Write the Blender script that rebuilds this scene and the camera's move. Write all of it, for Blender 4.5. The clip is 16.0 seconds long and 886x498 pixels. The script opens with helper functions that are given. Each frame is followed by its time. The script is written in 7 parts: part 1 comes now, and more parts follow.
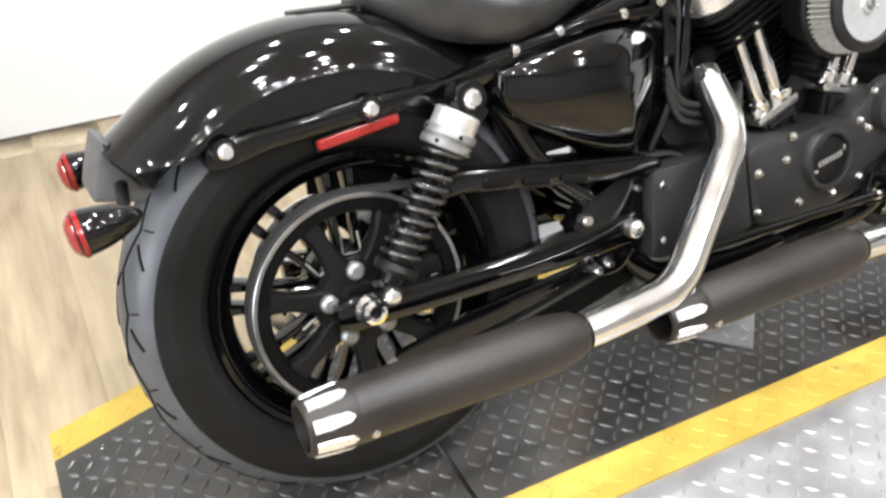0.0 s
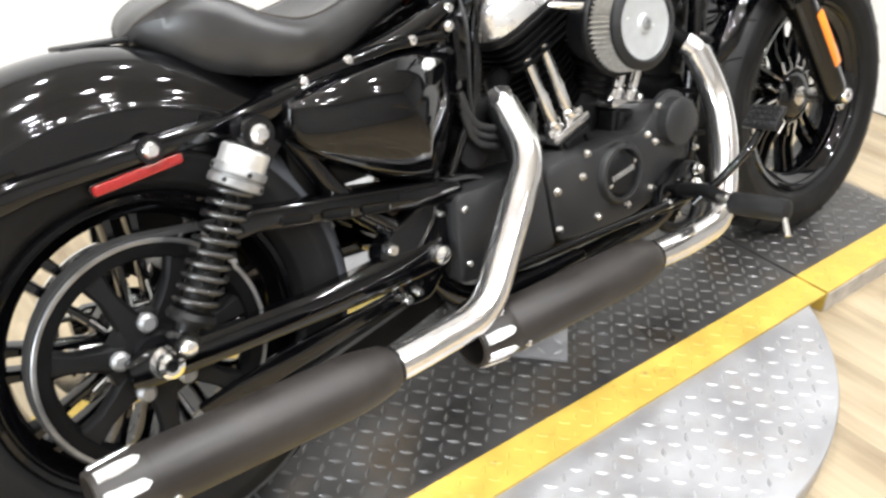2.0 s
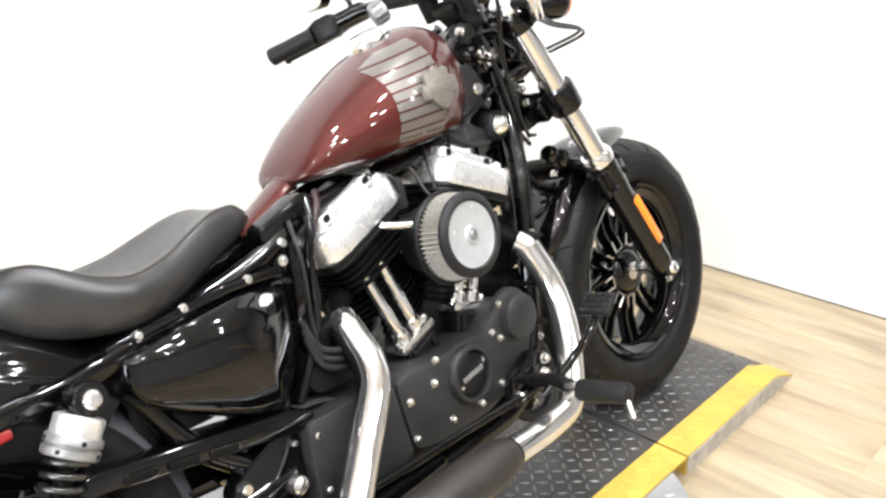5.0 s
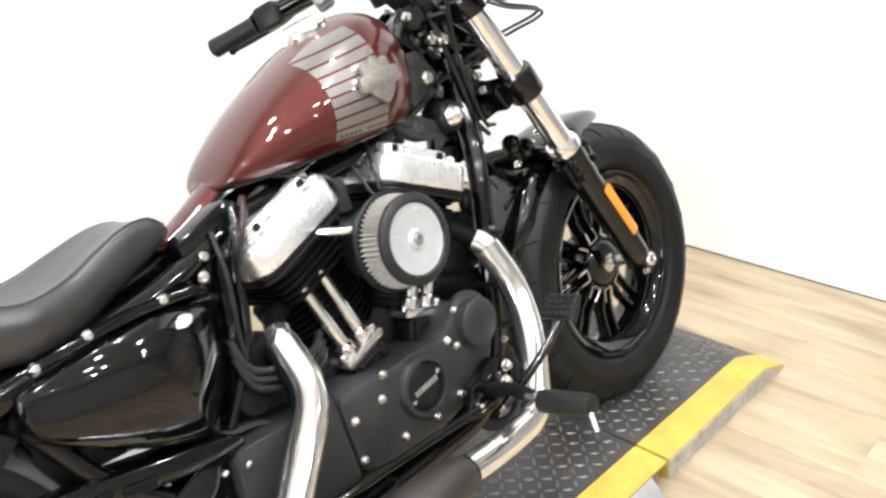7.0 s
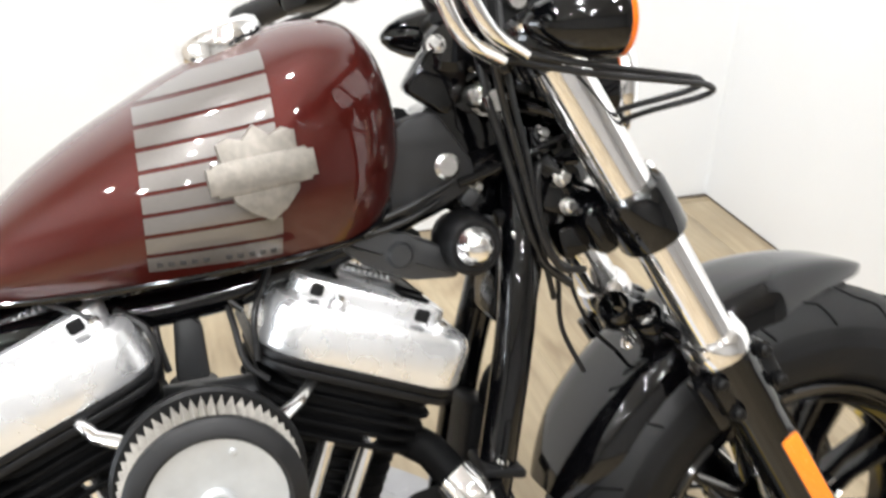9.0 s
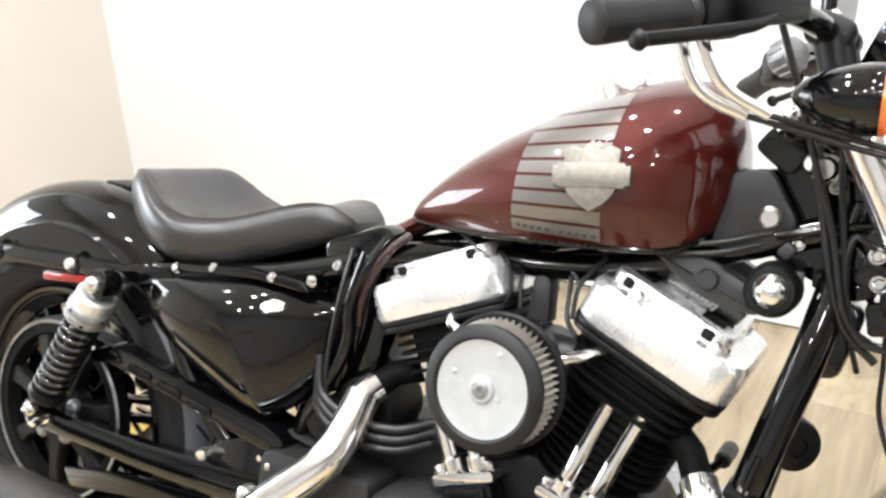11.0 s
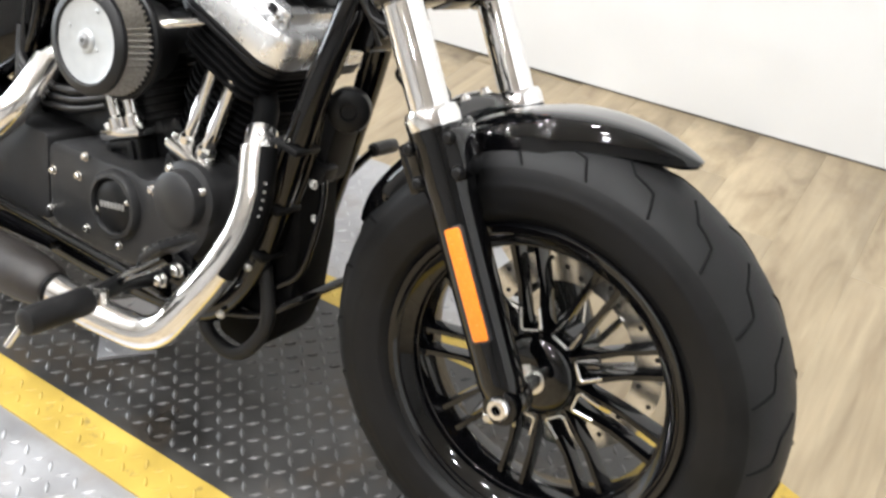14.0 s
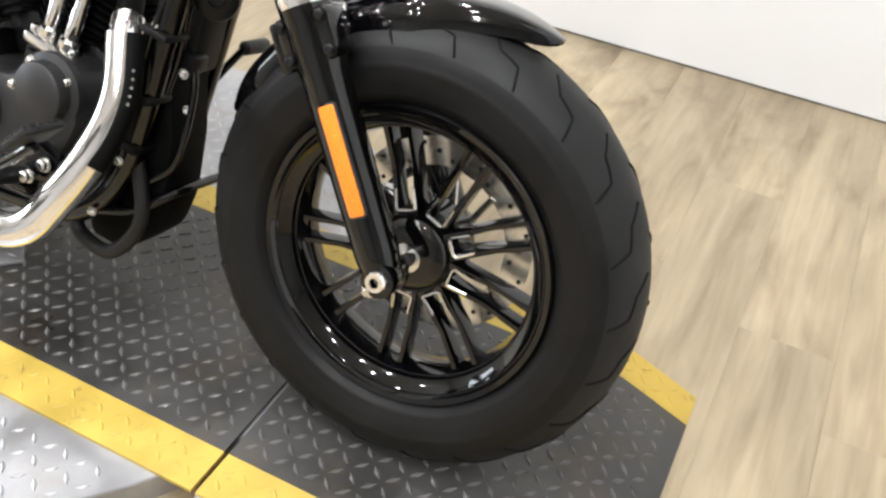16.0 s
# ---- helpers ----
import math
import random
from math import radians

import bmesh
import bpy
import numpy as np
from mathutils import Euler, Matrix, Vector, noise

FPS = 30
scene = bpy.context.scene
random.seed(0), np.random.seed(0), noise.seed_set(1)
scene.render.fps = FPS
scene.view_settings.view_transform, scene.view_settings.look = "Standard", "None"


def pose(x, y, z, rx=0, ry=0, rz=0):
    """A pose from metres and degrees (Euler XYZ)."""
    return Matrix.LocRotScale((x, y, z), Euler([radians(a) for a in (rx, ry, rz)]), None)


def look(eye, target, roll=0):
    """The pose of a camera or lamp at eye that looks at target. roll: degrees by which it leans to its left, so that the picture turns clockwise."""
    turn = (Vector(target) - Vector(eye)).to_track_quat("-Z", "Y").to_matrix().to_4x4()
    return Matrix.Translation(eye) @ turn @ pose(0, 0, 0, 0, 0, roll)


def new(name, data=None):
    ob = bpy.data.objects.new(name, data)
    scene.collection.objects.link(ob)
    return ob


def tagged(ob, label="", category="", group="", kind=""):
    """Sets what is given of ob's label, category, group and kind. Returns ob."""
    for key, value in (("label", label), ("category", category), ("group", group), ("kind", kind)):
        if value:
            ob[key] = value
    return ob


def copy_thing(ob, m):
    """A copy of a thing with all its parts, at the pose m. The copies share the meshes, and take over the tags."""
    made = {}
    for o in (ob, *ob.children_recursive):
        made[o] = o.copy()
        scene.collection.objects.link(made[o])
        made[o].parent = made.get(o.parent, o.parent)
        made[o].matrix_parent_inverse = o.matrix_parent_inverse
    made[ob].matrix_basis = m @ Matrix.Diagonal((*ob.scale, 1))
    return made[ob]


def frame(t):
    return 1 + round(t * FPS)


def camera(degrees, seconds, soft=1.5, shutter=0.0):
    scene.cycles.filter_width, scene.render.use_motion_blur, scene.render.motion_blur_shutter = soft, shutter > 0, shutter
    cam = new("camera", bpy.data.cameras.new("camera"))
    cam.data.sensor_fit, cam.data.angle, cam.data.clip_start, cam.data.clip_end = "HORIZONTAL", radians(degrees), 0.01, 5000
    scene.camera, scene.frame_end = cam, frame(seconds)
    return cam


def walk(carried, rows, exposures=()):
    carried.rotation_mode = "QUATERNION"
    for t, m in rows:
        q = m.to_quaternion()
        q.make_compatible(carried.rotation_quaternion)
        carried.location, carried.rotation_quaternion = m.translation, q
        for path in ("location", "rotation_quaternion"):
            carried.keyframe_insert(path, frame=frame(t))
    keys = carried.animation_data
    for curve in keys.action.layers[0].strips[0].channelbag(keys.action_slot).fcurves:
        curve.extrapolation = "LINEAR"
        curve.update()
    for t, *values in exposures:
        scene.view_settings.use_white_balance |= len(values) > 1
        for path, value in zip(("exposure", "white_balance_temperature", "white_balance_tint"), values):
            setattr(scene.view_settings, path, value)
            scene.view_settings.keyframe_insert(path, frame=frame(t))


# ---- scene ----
cam = camera(52.3, 16.0, soft=2.6, shutter=0.3)
PATH = [
    (0, (-0.3584, -0.9285, 1.1229), (0.2944, 0.3468, 0.1179), -0.17),
    (0.5, (-0.3716, -0.9274, 1.1059), (0.2785, 0.2969, 0.0377), 1.41),
    (1, (-0.3562, -0.9265, 1.0987), (0.3631, 0.2834, 0.0588), 2.72),
    (1.5, (-0.3271, -0.9216, 1.1099), (0.4982, 0.2510, 0.1067), 2.76),
    (2, (-0.2998, -0.9167, 1.1179), (0.6346, 0.2049, 0.1527), 2.84),
    (2.5, (-0.2688, -0.9249, 1.1387), (0.7585, 0.1606, 0.2284), 1.68),
    (3, (-0.2497, -0.9200, 1.1566), (0.8438, 0.1639, 0.3247), 0.46),
    (3.5, (-0.2419, -0.9306, 1.1793), (0.8849, 0.1583, 0.4000), 0.48),
    (4, (-0.2381, -0.9427, 1.1938), (0.9121, 0.1502, 0.4554), -0.03),
    (4.2, (-0.2372, -0.9452, 1.2008), (0.9215, 0.1517, 0.4820), -0.26),
    (6.3, (-0.2634, -0.9585, 1.2255), (0.9670, 0.0907, 0.5562), -0.06),
    (6.5, (-0.2604, -0.9618, 1.2317), (0.9445, 0.0716, 0.4949), -1.28),
    (7, (-0.0748, -0.9460, 1.2100), (1.0836, 0.1457, 0.4827), -2.01),
    (7.5, (0.1509, -0.9400, 1.2274), (1.2326, 0.2068, 0.4676), -2.04),
    (7.7, (0.2430, -0.8978, 1.2097), (1.3106, 0.2538, 0.4374), -1.57),
    (8, (0.3807, -0.7920, 1.2096), (1.4010, 0.3809, 0.4060), 0.93),
    (8.2, (0.4701, -0.7178, 1.2159), (1.4949, 0.4495, 0.4098), 1.42),
    (8.4, (0.5557, -0.6806, 1.2060), (1.5592, 0.4844, 0.3703), 1.63),
    (8.5, (0.6078, -0.6794, 1.1953), (1.5119, 0.5520, 0.3415), -0.62),
    (8.8, (0.7532, -0.5966, 1.1743), (1.4115, 0.7609, 0.2877), 1.63),
    (9, (0.8400, -0.5658, 1.1697), (1.3460, 0.8706, 0.3075), 2.00),
    (9.2, (0.8907, -0.5512, 1.1595), (1.2448, 0.9466, 0.3266), 0.88),
    (9.5, (0.9259, -0.5845, 1.1577), (1.0395, 0.9283, 0.2853), -1.36),
    (9.7, (0.9486, -0.6566, 1.1232), (0.9118, 0.9037, 0.3317), -2.09),
    (11.8, (1.5313, -0.7988, 1.2401), (0.5672, 0.4603, 0.5001), -1.52),
    (12, (1.5982, -0.7913, 1.2440), (0.6553, 0.4675, 0.4767), -0.47),
    (12.5, (1.7215, -0.7364, 1.2510), (0.7279, 0.4669, 0.4590), 0.12),
    (13, (1.8341, -0.6854, 1.1968), (0.8472, 0.4692, 0.3276), 1.16),
    (13.5, (1.8887, -0.6755, 1.1675), (0.9846, 0.5049, 0.2446), 0.72),
    (14, (1.8932, -0.7251, 1.1435), (1.1333, 0.4617, 0.1060), 1.37),
    (14.5, (1.9098, -0.7583, 1.1249), (1.2432, 0.4592, 0.0591), 3.76),
    (15, (1.9216, -0.7718, 1.1132), (1.3299, 0.4625, 0.0228), 5.03),
    (15.5, (1.9322, -0.7800, 1.1049), (1.3880, 0.4601, -0.0035), 5.51),
    (16, (1.9386, -0.7884, 1.1015), (1.4178, 0.4578, -0.0112), 5.95),
]
walk(cam, [(t, look(eye, target, roll)) for t, eye, target, roll in PATH],
     [(0.0, -0.06), (1.0, -0.05), (3.0, 0.02), (4.0, 0.02), (7.5, -0.02), (8.0, -0.12), (8.5, -0.22), (9.2, -0.26), (9.7, -0.22), (10.5, -0.05), (12.0, 0.07), (13.0, -0.06), (13.5, -0.16), (14.0, -0.19), (15.0, -0.21), (16.0, -0.22)])

# ---------------------------------------------------------------- light
world = bpy.data.worlds.new("room_air")
scene.world = world
world.use_nodes = True
world.node_tree.nodes["Background"].inputs["Color"].default_value = (0.95, 0.97, 1.0, 1)
world.node_tree.nodes["Background"].inputs["Strength"].default_value = 0.05


def area_lamp(name, place, target, width, depth, watts, colour=(1, 0.985, 0.96), shape="RECTANGLE"):
    data = bpy.data.lights.new(name, "AREA")
    data.shape, data.size, data.size_y, data.energy, data.color = shape, width, depth, watts, colour
    ob = new(name, data)
    ob.matrix_world = look(place, target)
    return ob

# ceiling spots over the photo bay and the showroom
SPOTS = [(0.15, 0.52), (1.20, 0.54), (0.00, -0.50), (0.90, -0.52), (-0.15, -0.95), (1.75, -0.95), (0.75, -1.60), (0.11, -2.40), (1.06, -2.30), (2.16, -2.30),
         # the last three have no known source; added to brighten the engine side
         (-1.30, -0.60), (-1.30, -2.00), (-0.60, -3.20), (0.90, -3.30), (2.40, -3.20)]
SPOT_WATTS = 20.0
for spot_x, spot_y in SPOTS:
    area_lamp("spot_lamp", (spot_x, spot_y, 2.985), (spot_x, spot_y, 0), 0.11, 0.11, SPOT_WATTS, (0.965, 0.975, 1.0), "DISK")
# daylight in the shop window
END_X, BAY_Y, SHOP_WINDOW = -3.6, 0.45, (-1.95, 0.25, 0.50, 1.95)
area_lamp("window_daylight", (END_X - 0.10, (SHOP_WINDOW[0] + SHOP_WINDOW[1]) / 2, (SHOP_WINDOW[2] + SHOP_WINDOW[3]) / 2), (0.0, (SHOP_WINDOW[0] + SHOP_WINDOW[1]) / 2, (SHOP_WINDOW[2] + SHOP_WINDOW[3]) / 2), SHOP_WINDOW[1] - SHOP_WINDOW[0], SHOP_WINDOW[3] - SHOP_WINDOW[2], 165.0, (0.86, 0.93, 1.0))


# ---------------------------------------------------------------- materials
def material(name, colour, rough=0.5, metal=0.0, coat=0.0, vary=0.15, scale=25.0, bump=0.0, grain=400.0, rvary=0.12,
             spec=0.5, stretch=(1, 1, 1), random_value=0.0):
    """A surface with stains at one scale and grain at another."""
    m = bpy.data.materials.new(name)
    m.use_nodes = True
    t = m.node_tree
    b = t.nodes["Principled BSDF"]
    b.inputs["Metallic"].default_value = metal
    b.inputs["Coat Weight"].default_value = coat
    b.inputs["Coat Roughness"].default_value = 0.03
    b.inputs["Specular IOR Level"].default_value = spec
    tc = t.nodes.new("ShaderNodeTexCoord")
    mp = t.nodes.new("ShaderNodeMapping")
    mp.inputs["Scale"].default_value = stretch
    t.links.new(tc.outputs["Object"], mp.inputs["Vector"])
    n1 = t.nodes.new("ShaderNodeTexNoise")
    n1.inputs["Scale"].default_value, n1.inputs["Detail"].default_value = scale, 5
    n2 = t.nodes.new("ShaderNodeTexNoise")
    n2.inputs["Scale"].default_value, n2.inputs["Detail"].default_value = grain, 3
    for n in (n1, n2):
        t.links.new(mp.outputs["Vector"], n.inputs["Vector"])
    ramp = t.nodes.new("ShaderNodeMapRange")
    ramp.inputs["From Min"].default_value, ramp.inputs["From Max"].default_value = 0.3, 0.7
    ramp.inputs["To Min"].default_value, ramp.inputs["To Max"].default_value = 1 - vary, 1 + vary
    t.links.new(n1.outputs["Fac"], ramp.inputs["Value"])
    mul = t.nodes.new("ShaderNodeVectorMath")
    mul.operation = "SCALE"
    mul.inputs[0].default_value = colour
    t.links.new(ramp.outputs["Result"], mul.inputs["Scale"])
    t.links.new(mul.outputs["Vector"], b.inputs["Base Color"])
    rr = t.nodes.new("ShaderNodeMapRange")
    rr.inputs["From Min"].default_value, rr.inputs["From Max"].default_value = 0.3, 0.7
    rr.inputs["To Min"].default_value, rr.inputs["To Max"].default_value = max(0.01, rough * (1 - rvary)), min(1, rough * (1 + rvary))
    t.links.new(n1.outputs["Fac"], rr.inputs["Value"])
    t.links.new(rr.outputs["Result"], b.inputs["Roughness"])
    if bump:
        bp = t.nodes.new("ShaderNodeBump")
        bp.inputs["Strength"].default_value, bp.inputs["Distance"].default_value = 1.0, bump
        t.links.new(n2.outputs["Fac"], bp.inputs["Height"])
        t.links.new(bp.outputs["Normal"], b.inputs["Normal"])
    return m


def tint(m, emission=None, strength=0.0, transmission=0.0):
    b = m.node_tree.nodes["Principled BSDF"]
    b.inputs["Transmission Weight"].default_value = transmission
    if emission:
        b.inputs["Emission Color"].default_value, b.inputs["Emission Strength"].default_value = (*emission, 1), strength
    return m


M_GLOSS = material("gloss_black_paint", (0.0018, 0.0018, 0.0022), 0.07, coat=0.45, vary=0.2, rvary=0.3, spec=0.28)
M_SATIN = material("satin_black_powder", (0.0042, 0.0042, 0.0046), 0.42, vary=0.2, bump=0.0001, grain=1800, rvary=0.2, spec=0.27)
M_CASE = material("satin_grey_black_powder", (0.0175, 0.0175, 0.0182), 0.46, vary=0.2, scale=12, bump=0.0001, grain=1800, rvary=0.2, spec=0.4)
M_MATT = material("matt_black_metal", (0.0046, 0.0046, 0.005), 0.5, vary=0.3, scale=14, bump=0.0001, grain=1500, spec=0.20)
M_MUFFLER = material("heat_black_muffler", (0.0215, 0.0185, 0.0168), 0.44, vary=0.3, scale=9, bump=0.00012, grain=1500, rvary=0.2, spec=0.4)
M_CHROME = material("chrome", (0.92, 0.91, 0.905), 0.06, metal=0.98, vary=0.04, rvary=0.5)
M_PIPE = material("blued_chrome_pipe", (0.93, 0.915, 0.905), 0.10, metal=0.97, vary=0.06, scale=14, rvary=0.6)
M_STEEL = material("bright_steel_bolt", (0.72, 0.71, 0.69), 0.22, metal=1.0, vary=0.1, scale=80)
M_ALU = material("polished_aluminium", (0.88, 0.885, 0.895), 0.28, metal=0.76, vary=0.04, scale=26, bump=0.00003, grain=700, rvary=0.22)
M_RAWALU = material("cast_aluminium", (0.80, 0.80, 0.79), 0.38, metal=0.8, vary=0.10, scale=50, bump=0.0001, grain=900)
M_SILVER = material("silver_filter_plate", (0.50, 0.515, 0.52), 0.40, metal=0.5, vary=0.06, scale=60, bump=0.00004, grain=1500)
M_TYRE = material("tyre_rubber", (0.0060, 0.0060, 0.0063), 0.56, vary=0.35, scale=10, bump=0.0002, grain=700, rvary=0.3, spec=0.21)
# worn rear tread; the window's bluish sheen is put into its colour
M_TREAD = material("worn_daylit_tread", (0.066, 0.070, 0.079), 0.44, vary=0.25, scale=12, bump=0.0002, grain=700, rvary=0.15)
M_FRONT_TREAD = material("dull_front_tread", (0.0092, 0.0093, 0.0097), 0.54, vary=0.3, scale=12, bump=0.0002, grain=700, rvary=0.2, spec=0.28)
M_BRACKET = material("grey_plastic_bracket", (0.075, 0.076, 0.080), 0.5, vary=0.12, bump=0.0001, grain=900)
M_COIL = material("dark_metallic_spring", (0.10, 0.10, 0.103), 0.12, metal=0.9, vary=0.15, scale=60)
M_SILVERY = material("silvery_surface", (0.86, 0.86, 0.86), 0.22, metal=0.55, vary=0.1, scale=90)
M_FIN = material("black_cooling_fin", (0.0034, 0.0034, 0.0036), 0.6, vary=0.3, scale=30, bump=0.0001, grain=1500, spec=0.07)
M_DULL = material("dull_grey_plated_steel", (0.30, 0.30, 0.30), 0.48, metal=0.75, vary=0.2, scale=70, bump=0.0001, grain=900)
M_GROOVE = material("shaded_recess", (0.0035, 0.0035, 0.0037), 0.7, vary=0.2, spec=0.15)
M_MIRROR = material("mirror_glass", (0.86, 0.87, 0.86), 0.02, metal=1.0, vary=0.0)
M_BROWNHOSE = material("brown_red_loom_tape", (0.022, 0.0085, 0.008), 0.25, vary=0.25, scale=60)
M_MARK = material("dark_stripe_lettering", (0.020, 0.018, 0.017), 0.5, vary=0.1)
M_RUBBER = material("black_rubber", (0.0085, 0.0085, 0.009), 0.5, vary=0.2, scale=40, bump=0.0001, grain=900, spec=0.35)
M_SEAT = material("black_seat_vinyl", (0.025, 0.0245, 0.0245), 0.33, vary=0.25, scale=16, bump=0.00018, grain=650, rvary=0.15, spec=0.6)
M_STITCH = material("seat_piping", (0.055, 0.045, 0.036), 0.5, vary=0.15)
M_RED = material("dark_red_metallic_paint", (0.057, 0.0050, 0.0029), 0.42, metal=0.36, coat=1.0, vary=0.10, scale=900, rvary=0.1, spec=0.15)
M_STRIPE = material("silver_tank_stripe", (0.140, 0.126, 0.116), 0.36, metal=0.35, coat=1.0, vary=0.08, scale=700)
M_EMBLEM = material("brushed_nickel_badge", (0.235, 0.215, 0.188), 0.45, metal=0.6, vary=0.18, scale=120, bump=0.0002, grain=420)
M_GREYPLASTIC = material("grey_black_plastic", (0.026, 0.027, 0.0285), 0.42, vary=0.15, bump=0.0001, grain=900)
M_AMBER = tint(material("amber_lens", (0.85, 0.17, 0.012), 0.12, coat=0.6, vary=0.12, scale=120, bump=0.0003, grain=220), transmission=0.15)
M_ORANGE = material("orange_reflector", (0.95, 0.25, 0.02), 0.25, coat=0.5, vary=0.08, scale=300)
M_REDLENS = material("red_lens", (0.25, 0.010, 0.010), 0.15, coat=0.5, vary=0.12, scale=200)
M_PLEAT = material("filter_gauze", (0.36, 0.34, 0.305), 0.6, vary=0.25, scale=200, bump=0.0003, grain=700)
M_LENS = tint(material("hazy_headlight_glass", (0.93, 0.94, 0.94), 0.12, vary=0.03, bump=0.0004, grain=160), transmission=0.78)
M_BELT = material("drive_belt", (0.022, 0.022, 0.022), 0.7, vary=0.2, scale=60)
M_PULLEYRIM = material("worn_pulley_edge", (0.34, 0.34, 0.345), 0.34, metal=0.9, vary=0.25, scale=30)
M_CABLE = material("cable_sheath", (0.008, 0.008, 0.0085), 0.4, vary=0.1)
M_ENGRAVE = material("worn_light_lettering", (0.30, 0.295, 0.285), 0.45, metal=0.5)
M_YELLOW = material("worn_yellow_paint", (0.54, 0.375, 0.065), 0.5, vary=0.15, scale=11, bump=0.0003, grain=300)
M_PLATE = material("black_tread_plate", (0.046, 0.0445, 0.043), 0.36, vary=0.5, scale=5, bump=0.0004, grain=260, rvary=0.3)
M_BUMP = material("worn_tread_bars", (0.15, 0.15, 0.15), 0.34, metal=0.4, vary=0.5, scale=9, bump=0.0002, grain=400, rvary=0.3)
M_BRIGHT = material("bright_tread_plate", (0.36, 0.36, 0.37), 0.42, metal=0.5, vary=0.22, scale=7, bump=0.0003, grain=300, rvary=0.25)
M_BRIGHTBAR = material("bright_tread_bars", (0.41, 0.41, 0.42), 0.42, metal=0.5, vary=0.15, scale=20)
M_WALL = material("white_wall_paint", (0.755, 0.76, 0.76), 0.6, vary=0.025, scale=1.6, bump=0.0003, grain=160)
M_CREAM = material("cream_wall_paint", (0.66, 0.615, 0.555), 0.6, vary=0.03, scale=1.6, bump=0.0003, grain=160)
M_SHOWROOM = material("grey_showroom_wall", (0.42, 0.415, 0.41), 0.7, vary=0.15, scale=1.0, bump=0.0003, grain=120)
M_CEIL = material("white_ceiling_paint", (0.76, 0.76, 0.755), 0.8, vary=0.06, scale=2, bump=0.0003, grain=120)
M_SUBFLOOR = material("floor_joint", (0.30, 0.235, 0.155), 0.7, vary=0.15)
M_SKIRT = material("scuffed_grey_steel", (0.38, 0.35, 0.31), 0.6, vary=0.30, scale=30, bump=0.0004, grain=200)
M_FOOT_SHADE = material("wall_foot_dark", (0.10, 0.085, 0.07), 0.7, vary=0.3, scale=20)
M_FIXTURE = material("lamp_housing", (0.6, 0.6, 0.6), 0.4)


def soil(m, colour, scale, low, high, most):
    """Lays stains or dust of another colour over a material in ragged patches."""
    t = m.node_tree
    b = t.nodes["Principled BSDF"]
    old = b.inputs["Base Color"].links[0].from_socket
    tc = t.nodes.new("ShaderNodeTexCoord")
    n = t.nodes.new("ShaderNodeTexNoise")
    n.inputs["Scale"].default_value, n.inputs["Detail"].default_value, n.inputs["Roughness"].default_value = scale, 8, 0.68
    t.links.new(tc.outputs["Object"], n.inputs["Vector"])
    r = t.nodes.new("ShaderNodeMapRange")
    r.inputs["From Min"].default_value, r.inputs["From Max"].default_value = low, high
    r.inputs["To Min"].default_value, r.inputs["To Max"].default_value = 0.0, most
    t.links.new(n.outputs["Fac"], r.inputs["Value"])
    mix = t.nodes.new("ShaderNodeMix")
    mix.data_type = "RGBA"
    t.links.new(r.outputs["Result"], mix.inputs[0])
    t.links.new(old, mix.inputs[6])
    mix.inputs[7].default_value = (*colour, 1)
    t.links.new(mix.outputs[2], b.inputs["Base Color"])


soil(M_PLATE, (0.075, 0.056, 0.036), 4.5, 0.52, 0.70, 0.8)
soil(M_BUMP, (0.060, 0.052, 0.045), 9.0, 0.46, 0.62, 0.8)
soil(M_YELLOW, (0.16, 0.12, 0.05), 26.0, 0.60, 0.70, 0.7)
soil(M_BRIGHT, (0.30, 0.26, 0.21), 6.0, 0.52, 0.72, 0.6)
soil(M_TYRE, (0.014, 0.0137, 0.013), 8.0, 0.50, 0.74, 0.5)
soil(M_MUFFLER, (0.040, 0.034, 0.029), 10.0, 0.50, 0.72, 0.6)


